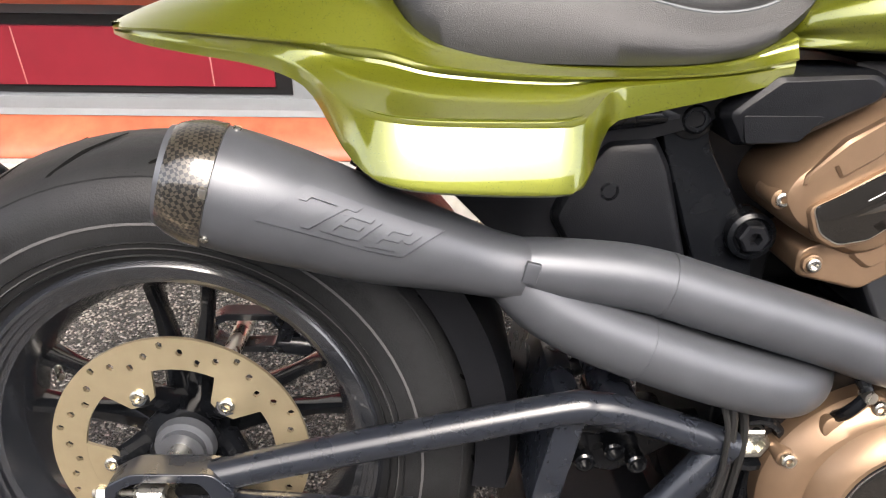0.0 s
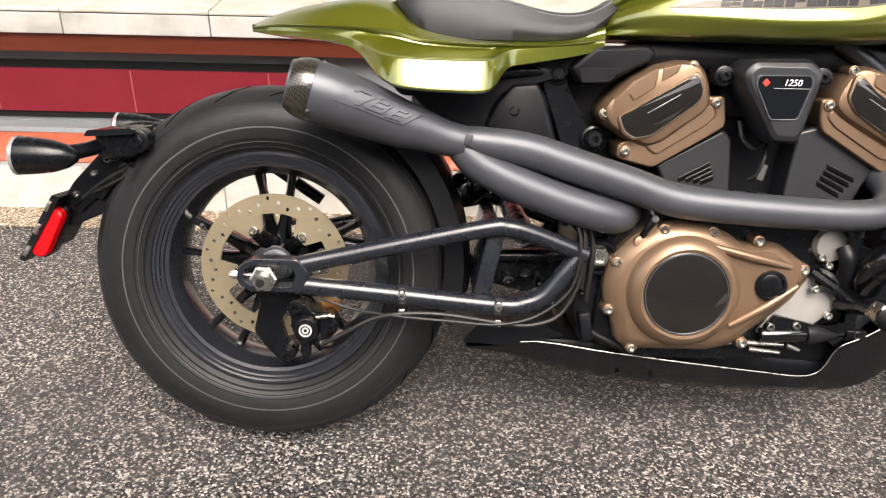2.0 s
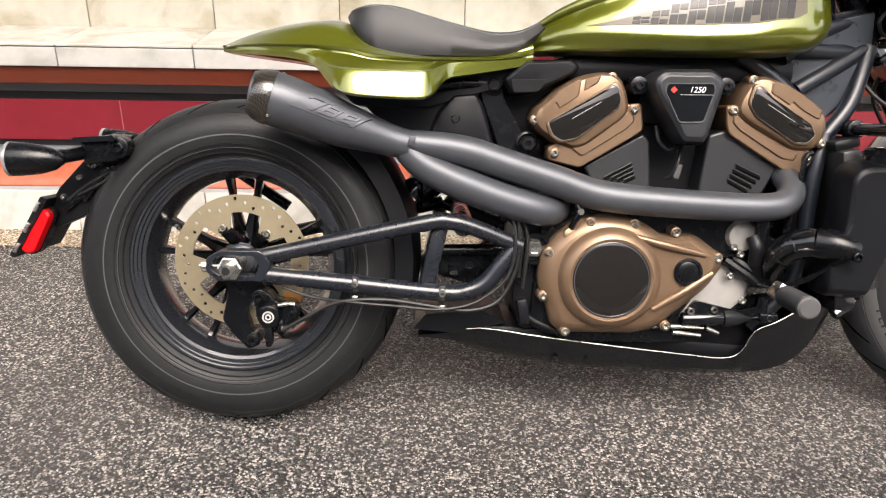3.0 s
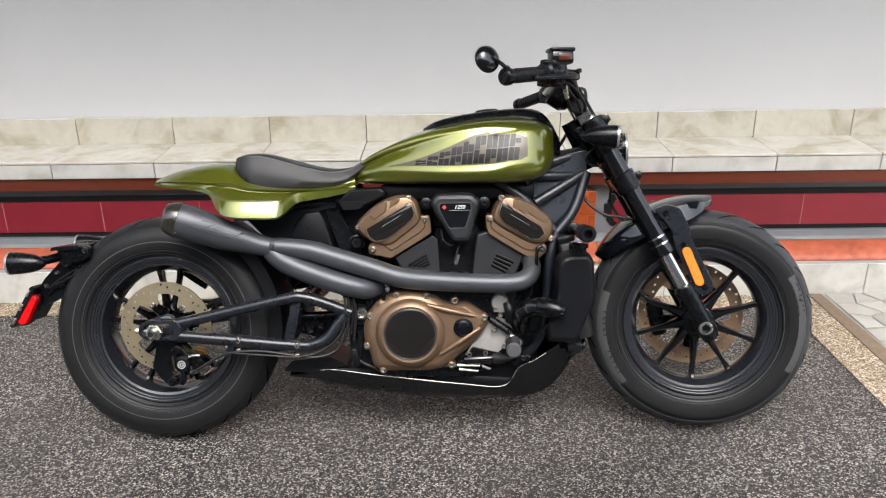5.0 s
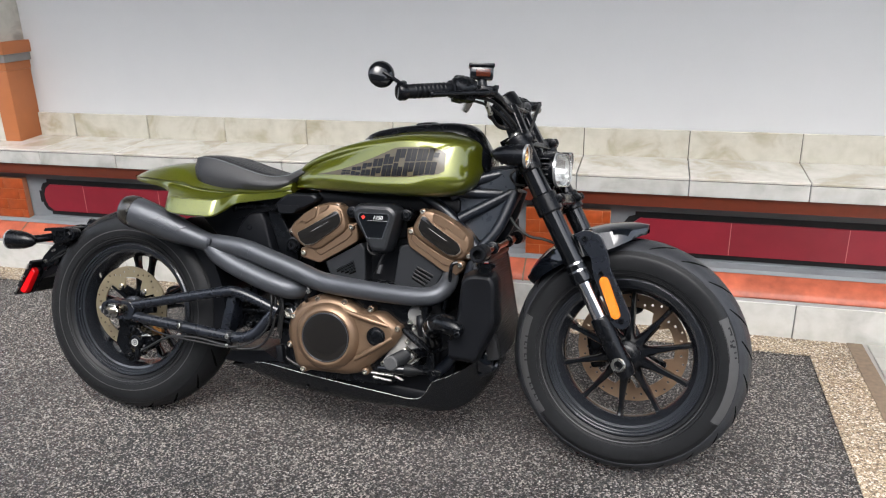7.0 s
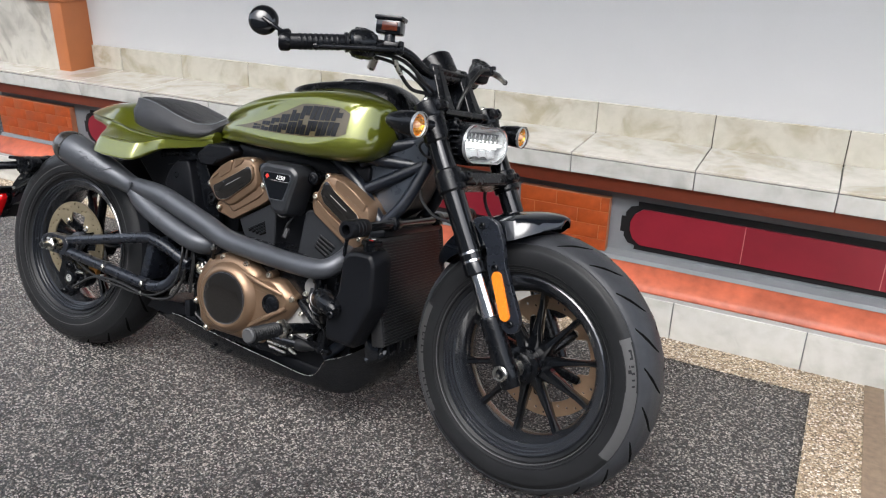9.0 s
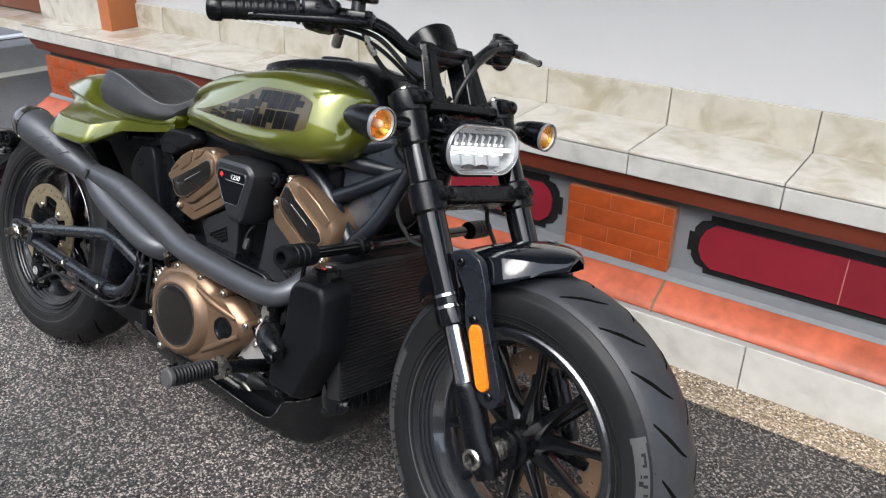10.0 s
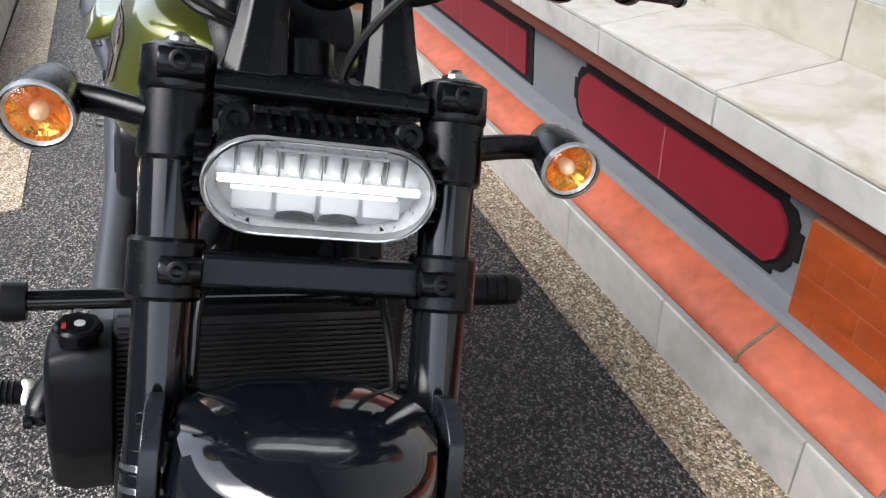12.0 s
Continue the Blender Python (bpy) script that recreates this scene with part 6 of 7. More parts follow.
part("horn_wire", tube([(0.85, -0.08, 0.56), (0.84, -0.1, 0.53), (0.83, -0.1, 0.5), (0.82, -0.09, 0.49)], 0.004, 8), CABLE, horn)
horn.location.y = -0.012
part("wire_connector", box((0.838, -0.1, 0.505), (0.012, 0.01, 0.028), (0, 15, 0), 0.002), RUBBER_GREY, horn)

# ---- frame, side covers, brackets ----
chassis = part("frame", tube([(0.95, -0.085, 0.725), (1.03, -0.09, 0.67), (1.12, -0.095, 0.575), (1.14, -0.096, 0.55)], 0.0165, 14), FRAME_PAINT, bike, "black tubular trellis frame")
for s in (-1, 1):
    for pts in ([(1.0, 0.085, 0.735), (1.1, 0.075, 0.735), (1.21, 0.05, 0.735)], [(1.21, 0.06, 0.745), (1.17, 0.085, 0.64), (1.12, 0.098, 0.575)], [(1.21, 0.045, 0.8), (1.1, 0.07, 0.77), (1.03, 0.085, 0.72)], [(1.06, 0.09, 0.66), (1.2, 0.06, 0.74)], [(0.47, 0.075, 0.665), (0.4, 0.08, 0.672), (0.2, 0.09, 0.69)], [(1.12, 0.1, 0.58), (1.1, 0.11, 0.5), (1.08, 0.11, 0.3), (1.0, 0.1, 0.2)]):
        part("frame_tube", tube([(x, s * y, z) for x, y, z in pts], 0.0155, 12), FRAME_PAINT, chassis)
    part("gusset", prism(rounded([(1.03, 0.76), (1.1, 0.785), (1.21, 0.81), (1.21, 0.735), (1.03, 0.735)], 0.006), s * 0.03, s * 0.07), GUSSET, chassis, bevel=0.002)
    part("gusset", prism(rounded([(1.05, 0.735), (1.2, 0.735), (1.165, 0.645), (1.12, 0.6), (1.06, 0.66)], 0.006), s * 0.03, s * 0.074), GUSSET, chassis, bevel=0.002)
part("air_duct", prism(rounded([(1.03, 0.79), (1.2, 0.82), (1.215, 0.74), (1.16, 0.62), (1.1, 0.58), (1.03, 0.66)], 0.01), 0.05, -0.05), MATTE, chassis, bevel=0.004)
part("head_stock", cyl((1.245, 0, 0.765), (1.178, 0, 0.895), 0.034, n=24), SATIN, chassis)
part("frame_plate", prism(rounded([(0.455, 0.675), (0.5, 0.685), (0.505, 0.64), (0.56, 0.545), (0.57, 0.47), (0.53, 0.46), (0.49, 0.56), (0.462, 0.64)], 0.01), -0.05, -0.078, 0.003, 0.003), SATIN, chassis, bevel=0.002)
bolt(chassis, (0.486, -0.08, 0.663), (0, -1, 0), 0.014, SATIN, length=0.012)
part("bush", cyl((0.486, -0.05, 0.663), (0.486, -0.082, 0.663), 0.021, n=22, bev=0.003), SATIN, chassis)
part("bush", revolve([(0, 0.023), (0.03, 0.023), (0.032, 0.019), (0.028, 0.016)], (0.553, -0.06, 0.553), (0, -1, 0), 24), SATIN, chassis)
hexnut(chassis, (0.553, -0.085, 0.553), (0, -1, 0), 0.015, 0.014, MATTE)
part("washer", revolve([(0, 0.0185), (0.003, 0.0185), (0.003, 0.0), ], (0.553, -0.083, 0.553), (0, -1, 0), 24), STEEL, chassis)
part("pivot", revolve([(0, 0.032), (0.028, 0.032), (0.031, 0.029), (0.031, 0.024), (0.016, 0.022), (0.016, 0)], (0.567, -0.11, 0.356), (0, -1, 0), 36), GLOSS, chassis, "swingarm pivot with a plated nut")
hexnut(chassis, (0.567, -0.126, 0.356), (0, -1, 0), 0.018, 0.014, STEEL, bore=0.6)
part("pivot_plate", prism(rounded([(0.53, 0.44), (0.6, 0.44), (0.6, 0.2), (0.545, 0.19), (0.53, 0.25)], 0.015), 0.1, -0.115), MATTE, chassis, bevel=0.004)
for x, z, r in ((0.585, 0.418, 0.015), (0.55, 0.318, 0.014), (0.545, 0.292, 0.01)):
    part("plate_hole", revolve([(0, r), (0.006, r), (0.006, r * 0.7), (0.001, r * 0.6), (0.001, 0)], (x, -0.115, z), (0, -1, 0), 20), GLOSS, chassis)

box_cover = cover("side_box", rounded([(0.408, 0.645), (0.452, 0.648), (0.468, 0.62), (0.505, 0.49), (0.41, 0.49), (0.362, 0.57), (0.378, 0.61)], 0.008), 0.05, [(0, -0.085), (0.006, -0.096), (0.012, -0.098)], MATTE, bike, "textured black plastic side box")
bolt(box_cover, (0.413, -0.094, 0.598), (0, -1, 0), 0.011, SATIN, length=0.004)
shield = cover("side_shield", rounded([(0.499, 0.672), (0.537, 0.708), (0.63, 0.71), (0.643, 0.7), (0.64, 0.688), (0.566, 0.646), (0.515, 0.643)], 0.006), -0.04, [(0, -0.105), (0.006, -0.116), (0.012, -0.119)], MATTE, bike, "black plastic frame side shield", 0.002)
part("shield_step", prism(rounded([(0.515, 0.672), (0.585, 0.672), (0.566, 0.65), (0.52, 0.648)], 0.004), -0.1, -0.12), MATTE, shield, bevel=0.002)
part("stay_rod", tube([(0.36, -0.1, 0.655), (0.42, -0.09, 0.664), (0.48, -0.075, 0.664)], 0.0105, 12), SATIN, chassis)
bolt(chassis, (0.368, -0.11, 0.652), (0, -1, 0), 0.009, SATIN)
part("underseat_tray", prism(rounded([(0.16, 0.69), (0.53, 0.7), (0.5, 0.66), (0.36, 0.62), (0.22, 0.62)], 0.01), 0.09, -0.09), MATTE, chassis)
part("shock", cyl((0.33, 0.02, 0.44), (0.52, 0.02, 0.6), 0.034, n=24), GLOSS, chassis)
part("shock_spring", tube([(0.33 + 0.19 * t, 0.02 + 0.038 * math.cos(38 * t), 0.44 + 0.16 * t + 0.038 * math.sin(38 * t)) for t in np.linspace(0, 1, 70)], 0.006, 6, 1), SATIN, chassis)
part("linkage", prism(rounded([(0.36, 0.34), (0.5, 0.35), (0.52, 0.31), (0.45, 0.27), (0.38, 0.29)], 0.01), -0.03, -0.07), SATIN, chassis, bevel=0.003)
part("linkage_rod", cyl((0.36, -0.08, 0.34), (0.54, -0.08, 0.345), 0.012, n=14), SATIN, chassis)
for x, z in ((0.415, 0.302), (0.445, 0.315), (0.47, 0.3), (0.512, 0.412)):
    bolt(chassis, (x, -0.09, z), (0, -1, 0), 0.011, GLOSS, length=0.008)
    part("link_arm", cyl((x, 0.05, z), (x, -0.09, z), 0.009, n=12), SATIN, chassis)
for k, (a, b, c) in enumerate((((0.5, -0.13, 0.45), (0.54, -0.14, 0.39), (0.538, -0.14, 0.3)), ((0.51, -0.13, 0.45), (0.55, -0.145, 0.39), (0.546, -0.145, 0.28)), ((0.45, -0.1, 0.44), (0.5, -0.12, 0.425), (0.53, -0.13, 0.4)), ((0.4, -0.1, 0.45), (0.46, -0.11, 0.435), (0.51, -0.12, 0.43)), ((0.55, -0.12, 0.25), (0.56, -0.13, 0.22), (0.62, -0.13, 0.19)), ((0.64, -0.15, 0.445), (0.74, -0.14, 0.437), (0.8, -0.12, 0.44)), ((0.62, -0.12, 0.43), (0.6, -0.13, 0.4), (0.59, -0.12, 0.37)))):
    part("cable", tube([a, b, c], 0.0045, 8), CABLE, chassis)
part("sensor_block", box((0.548, -0.14, 0.235), (0.02, 0.025, 0.05), (0, -10, 0), 0.004), MATTE, chassis)
part("engine_mount", box((0.77, -0.11, 0.432), (0.05, 0.05, 0.02), (0, 0, 0), 0.004), MATTE, chassis)
bolt(chassis, (0.773, -0.14, 0.43), (0, -1, 0), 0.008, STEEL)

# ---- belly pan ----
pan_rows = [(0.345, 0.068, 0.156, 0.163), (0.4, 0.088, 0.146, 0.174), (0.47, 0.106, 0.128, 0.19), (0.6, 0.115, 0.106, 0.175), (0.75, 0.118, 0.093, 0.158), (0.88, 0.118, 0.088, 0.144), (0.95, 0.118, 0.088, 0.138), (0.985, 0.118, 0.089, 0.151), (1.01, 0.118, 0.091, 0.193), (1.05, 0.118, 0.097, 0.212), (1.09, 0.117, 0.112, 0.235), (1.13, 0.113, 0.145, 0.262), (1.165, 0.104, 0.195, 0.278), (1.182, 0.09, 0.235, 0.283)]
rings = []
for x, w, z0, z1 in spline(pan_rows, 3):
    right = [(0, z0), (w - 0.06, z0), (w - 0.022, z0 + 0.012), (w - 0.004, z0 + 0.5 * (z1 - z0)), (w, z1), (w - 0.006, z1 + 0.001), (w - 0.012, z1 - 0.004), (w - 0.03, z0 + 0.03), (0, z0 + 0.02)]
    rings.append([Vector((x, -y, z)) for y, z in right] + [Vector((x, y, z)) for y, z in right[-2:0:-1]])
pan = part("belly_pan", skin(rings), GLOSS, bike, "gloss black belly pan with a fine upper lip", sharp=40)
part("lip", tube([(x, -w - 0.0005, z1) for x, w, z0, z1 in spline(pan_rows, 3)[5:31]], 0.0009, 8, 1), STEEL, pan)
# matte black block added inside the pan to darken its bright opening
part("pan_fill", box((0.76, 0, 0.15), (0.56, 0.19, 0.05), (0, 4, 0), 0.01), MATTE, pan)
for x in (0.62, 0.68):
    bolt(pan, (x, -0.113, 0.13), (0, -1, 0.2), 0.005, SATIN)
part("rear_fin", prism(rounded([(0.335, 0.185), (0.36, 0.215), (0.47, 0.225), (0.52, 0.2), (0.42, 0.178)], 0.004), 0.08, -0.1), MATTE, pan)

# ---- foot control ----
foot = part("foot_control", prism(rounded([(0.915, 0.345), (0.94, 0.35), (1.0, 0.28), (1.0, 0.25), (0.96, 0.24), (0.88, 0.26), (0.86, 0.235), (0.875, 0.228), (0.97, 0.226), (1.02, 0.232), (1.02, 0.28), (0.99, 0.31)], 0.006), -0.13, -0.148, 0.002, 0.002), SATIN, bike, "black forward foot control with rubber peg", bevel=0.002)
part("bare_plate", prism(rounded([(0.851, 0.222), (0.915, 0.326), (0.95, 0.345), (0.975, 0.335), (0.995, 0.307), (0.981, 0.267), (0.94, 0.232)], 0.01), -0.1, -0.133), CAST, foot, "bare cast bracket plate")
d = Vector((-0.06, -1, 0.02)).normalized()
p0 = Vector((0.98, -0.288, 0.306))
part("peg_mount", tube([(0.99, -0.14, 0.28), (0.995, -0.21, 0.297), (0.981, -0.29, 0.306)], 0.014, 12), SATIN, foot)
part("peg", cyl(p0, p0 + d * 0.1, 0.0165, 0.0155, 20, 0.003), MATTE, foot, "ribbed rubber foot peg")
for k in range(11):
    part("peg_rib", revolve([(0, 0.0165), (0.0022, 0.019), (0.0044, 0.0165)], p0 + d * (0.012 + 0.0075 * k), d, 20), RUBBER, foot)
part("peg_end", revolve([(0, 0.0185), (0.008, 0.0185), (0.011, 0.015), (0.011, 0)], p0 + d * 0.097, d, 20), RUBBER_GREY, foot)
part("peg_joint", box((0.983, -0.278, 0.305), (0.04, 0.03, 0.03), (0, 35, 0), 0.005), STEEL, foot)
part("reservoir", revolve([(-0.03, 0.012), (0.0, 0.013), (0.002, 0.018), (0.014, 0.018), (0.016, 0.015), (0.016, 0)], (0.992, -0.155, 0.405), (0, 0, 1), 20), SATIN, foot, "small black fluid bottle")
part("pedal_arm", tube([(0.93, -0.14, 0.34), (0.975, -0.15, 0.31), (1.005, -0.15, 0.285)], 0.011, 10), SATIN, foot)
part("master_cylinder", cyl((0.855, -0.14, 0.222), (0.94, -0.142, 0.226), 0.014, n=18, bev=0.003), GLOSS, foot)
part("rubber_boot", revolve([(0, 0.017), (0.012, 0.018), (0.03, 0.014), (0.042, 0.009), (0.055, 0.006)], (0.935, -0.142, 0.226), (1, 0, 0.02), 18), RUBBER, foot)
part("pushrod", cyl((0.98, -0.142, 0.227), (1.04, -0.142, 0.23), 0.0055, n=10), SATIN, foot)
part("clevis", box((1.02, -0.145, 0.229), (0.036, 0.016, 0.016), (0, 0, 0), 0.003), SATIN, foot)
for x, z, r in ((0.87, 0.24, 0.007), (0.915, 0.243, 0.007), (1.022, 0.229, 0.0075), (0.838, 0.262, 0.006), (0.968, 0.262, 0.007), (0.94, 0.31, 0.007)):
    bolt(foot, (x, -0.147, z), (0, -1, 0), r, STEEL)
for a, b in (((0.835, 0.208), (0.9, 0.205)), ((0.84, 0.196), (0.895, 0.19)), ((0.905, 0.205), (0.93, 0.195))):
    part("fitting", cyl((a[0], -0.14, a[1]), (b[0], -0.14, b[1]), 0.005, 0.0035, 10), STEEL, foot)
part("brake_line", tube([(0.76, -0.138, 0.198), (0.8, -0.14, 0.205), (0.84, -0.14, 0.207)], 0.004, 8), CABLE, foot)
part("switch_body", cyl((0.963, -0.12, 0.385), (0.963, -0.142, 0.385), 0.031, 0.028, 24, 0.004), CAST, foot, "round cast housing")
part("switch_stem", tube([(0.978, -0.15, 0.385), (0.982, -0.16, 0.365), (0.985, -0.152, 0.335)], 0.014, 12), MATTE, foot)
for x, z in ((0.945, 0.365), (0.958, 0.352)):
    bolt(foot, (x, -0.145, z), (0, -1, 0), 0.007, STEEL)

# ---- radiator, coolant tank, crash bar ----
rad = part("radiator", box((1.165, 0, 0.42), (0.035, 0.345, 0.27), (0, -12, 0), 0.006), RADIATOR, bike, "black finned radiator")
for k in range(36):
    z = 0.297 + 0.007 * k
    part("cooling_fin", box((1.186 + (0.42 - z) * 0.2126, 0, z), (0.005, 0.335, 0.0022), (0, -12, 0)), RADIATOR, rad)
part("radiator_shroud", box((1.155, 0.17, 0.42), (0.06, 0.03, 0.29), (0, -12, 0), 0.01), MATTE, rad)
part("radiator_top", box((1.14, 0, 0.562), (0.05, 0.3, 0.02), (0, -12, 0), 0.006), MATTE, rad)
part("oil_cooler", box((1.163, -0.055, 0.275), (0.05, 0.2, 0.075), (0, -8, 0), 0.02), FENDER_PAINT, rad, "gloss black ribbed oil cooler cover")
for k in range(7):
    part("cooler_fin", box((1.187, -0.13 + 0.025 * k, 0.275), (0.01, 0.005, 0.055), (0, -8, 0), 0.002), FENDER_PAINT, rad)
part("hose", tube([(1.16, -0.1, 0.3), (1.19, -0.13, 0.265), (1.15, -0.14, 0.235)], 0.012, 10), GLOSS, rad)
ct = [(1.12, 0.53), (1.145, 0.536), (1.19, 0.534), (1.204, 0.51), (1.21, 0.4), (1.155, 0.285), (1.08, 0.29), (1.075, 0.33), (1.096, 0.41), (1.106, 0.515)]
cool = cover("coolant_tank", rounded(ct, 0.01), -0.172, [(0, -0.215), (0.01, -0.238), (0.018, -0.243)], MATTE, bike, "matte black coolant tank beside the radiator", 0.003)
part("neck", cyl((1.165, -0.208, 0.53), (1.165, -0.208, 0.546), 0.02, n=20), SATIN, cool)
part("filler_cap", revolve([(0, 0.026), (0.01, 0.026), (0.013, 0.022), (0.013, 0.0)], (1.165, -0.208, 0.544), (0, 0, 1), 8), SATIN, cool, "faceted black filler cap")
part("cap_label", cyl((1.165, -0.208, 0.557), (1.165, -0.208, 0.558), 0.016, n=8), DECAL, cool)
part("cap_mark", box((1.17, -0.222, 0.5577), (0.01, 0.005, 0.0015)), RED_MARK, cool)
part("cap_mark", cyl((1.167, -0.206, 0.557), (1.167, -0.206, 0.559), 0.006, n=10), WHITE_MARK, cool)
elbow = part("elbow", tube([(1.018, -0.15, 0.318, 0.021), (1.014, -0.17, 0.345, 0.0245), (1.026, -0.195, 0.374, 0.0265), (1.05, -0.218, 0.386, 0.0265), (1.062, -0.228, 0.388, 0.026)], n=24), GLOSS, bike, "glossy black water hose elbow with a satin end cone")
part("elbow_cone", tube([(1.062, -0.228, 0.388, 0.0285), (1.085, -0.244, 0.386, 0.0265), (1.108, -0.256, 0.381, 0.02), (1.12, -0.262, 0.377, 0.012)], n=24), SATIN, elbow)
for q in ((1.018, -0.181, 0.358), (1.037, -0.207, 0.381)):
    part("hose_ring", revolve([(-0.003, 0.0262), (-0.002, 0.0282), (0.002, 0.0282), (0.003, 0.0262)], q, (0.62, -0.6, 0.5), 24), GLOSS, elbow)
bolt(elbow, (1.112, -0.27, 0.37), (0, -1, 0), 0.009, SATIN)
part("support_rod", tube([(1.1, -0.255, 0.365), (1.06, -0.2, 0.315), (1.02, -0.15, 0.29)], 0.005, 8), SATIN, elbow)
part("bypass_pipe", tube([(1.075, -0.15, 0.545), (1.06, -0.155, 0.535), (1.055, -0.155, 0.48), (1.04, -0.15, 0.4)], 0.005, 8), SATIN, elbow)
bar = part("crash_bar", cyl((1.165, -0.28, 0.589), (1.165, 0.28, 0.589), 0.0115, n=18), GLOSS, bike, "black crash bar with rubber sliders")
for s in (-1, 1):
    part("slider", revolve([(0, 0.0205), (0.01, 0.0215), (0.022, 0.0215), (0.024, 0.02), (0.026, 0.0215), (0.036, 0.0215), (0.038, 0.02), (0.04, 0.0215), (0.05, 0.0215), (0.052, 0.02), (0.054, 0.0215), (0.07, 0.0215), (0.075, 0.019), (0.075, 0.0115), (0.05, 0.0105), (0.05, 0)], (1.168, s * 0.256, 0.59), (0, s, 0), 28), MATTE, bar, "ribbed rubber slider")
    part("bar_clamp", cyl((1.165, s * 0.1, 0.589), (1.165, s * 0.13, 0.589), 0.018, n=18, bev=0.003), SATIN, bar)

# ---- fork, yokes, bars: all turned with the steering ----
U = Vector((-0.462, 0, 0.887))
NRM = Vector((0.887, 0, 0.462))
TOP = Vector((1.236, 0, 0.905))


def along(dist, y, fwd=0.0):
    return TOP - U * dist + NRM * fwd + Vector((0, y, 0))


fork = part("fork", steered(cyl(along(0.018, -0.131), along(0.41, -0.13), 0.0265, n=28)), GLOSS, bike, "black upside-down front fork")
for s in (-1, 1):
    y = s * 0.13
    if s > 0:
        part("fork_tube", steered(cyl(along(0.018, y), along(0.41, y), 0.0265, n=28)), GLOSS, fork)
    part("fork_collar", steered(revolve([(0, 0.0275), (0.012, 0.0275), (0.012, 0.0265), (0.022, 0.0265), (0.022, 0.0275), (0.032, 0.0275), (0.032, 0.0265), (0.05, 0.0285), (0.066, 0.0285), (0.07, 0.024)], along(0.365, y), -U, 28)), GLOSS, fork)
    for k in range(2):
        part("fork_ring", steered(revolve([(0, 0.0275), (0.005, 0.0282), (0.006, 0.0272)], along(0.378 + 0.02 * k, y), -U, 28)), CHROME, fork)
    part("stanchion", steered(cyl(along(0.43, y), along(0.56, y), 0.0195, n=24)), CHROME, fork, "polished steel stanchion")
    part("fork_foot", steered(tube([(*along(0.535, y), 0.0245), (*along(0.545, y), 0.0265), (*along(0.6, y), 0.026), (*along(0.64, y), 0.026), (*along(0.675, y * 0.97), 0.0275), (*along(0.703, y * 0.96), 0.022)], n=24, per=4)), SATIN, fork, "black fork foot")
    part("fork_bracket", steered(prism(rounded([(1.405, 0.645), (1.44, 0.66), (1.476, 0.648), (1.498, 0.6), (1.506, 0.56), (1.563, 0.44), (1.562, 0.414), (1.54, 0.402), (1.518, 0.412), (1.496, 0.47), (1.462, 0.54), (1.455, 0.585), (1.43, 0.618)], 0.012), s * 0.12, s * 0.136)), BLUE_BLACK, fork, "curved fender stay", bevel=0.002)
    part("fork_cap", steered(revolve([(-0.02, 0.024), (-0.004, 0.024), (-0.002, 0.013), (0.003, 0.013), (0.005, 0.009), (0.009, 0.006), (0.009, 0)], along(0.002, y), U, 18)), STEEL, fork)
part("front_axle", steered(cyl(FRONT + Vector((0, -0.148, 0)), FRONT + Vector((0, 0.165, 0)), 0.012, n=20)), STEEL, fork)
part("axle_nut", steered(revolve([(0, 0.019), (0.006, 0.019), (0.009, 0.016), (0.009, 0.0115), (0.002, 0.011), (0.002, 0)], FRONT + Vector((0, -0.149, 0)), (0, -1, 0), 24)), STEEL, fork)
# black disc in the nut's mouth, painting the bore's shade
part("axle_bore_shade", steered(cyl(FRONT + Vector((0, -0.1505, 0)), FRONT + Vector((0, -0.1522, 0)), 0.0105, n=20)), CABLE, fork)
part("axle_spacer", steered(cyl(FRONT + Vector((0, -0.08, 0)), FRONT + Vector((0, -0.12, 0)), 0.022, n=24)), STEEL, fork)
ref_pts = capsule((1.4925, 0.527), (1.5255, 0.443), 0.0125)
part("reflector", steered(prism(ref_pts, -0.132, -0.143, 0.002, 0.002)), AMBER, fork, "oblong amber side reflector")
for p in ((1.484, 0.546), (1.437, 0.636), (1.541, 0.427)):
    bolt(fork, (p[0], -0.137, p[1]), (0, -1, 0), 0.008, SATIN, steered)
# left brake caliper
part("front_caliper", steered(box((1.44, 0.1, 0.3), (0.05, 0.06, 0.11), (0, -10, 0), 0.012)), SATIN, fork, "black front brake caliper")

lower_yoke = part("lower_yoke", steered(skin([[along(0.204 + a, y, f) for a, f in ((-0.018, -0.03), (-0.018, 0.02), (-0.013, 0.026), (0.013, 0.026), (0.018, 0.02), (0.018, -0.03))] for y in (-0.1, -0.05, 0.05, 0.1)])), SATIN, fork, "black cast lower yoke", bevel=0.003)
upper_yoke = part("upper_yoke", steered(skin([[along(0.028 + a, y, f) for a, f in ((-0.022, -0.05), (-0.019, -0.02), (-0.005, 0.019), (0.001, 0.026), (0.014, 0.026), (0.018, 0.02), (0.018, -0.05))] for y in (-0.1, -0.05, 0.05, 0.1)])), SATIN, fork, "black cast upper yoke", bevel=0.003)
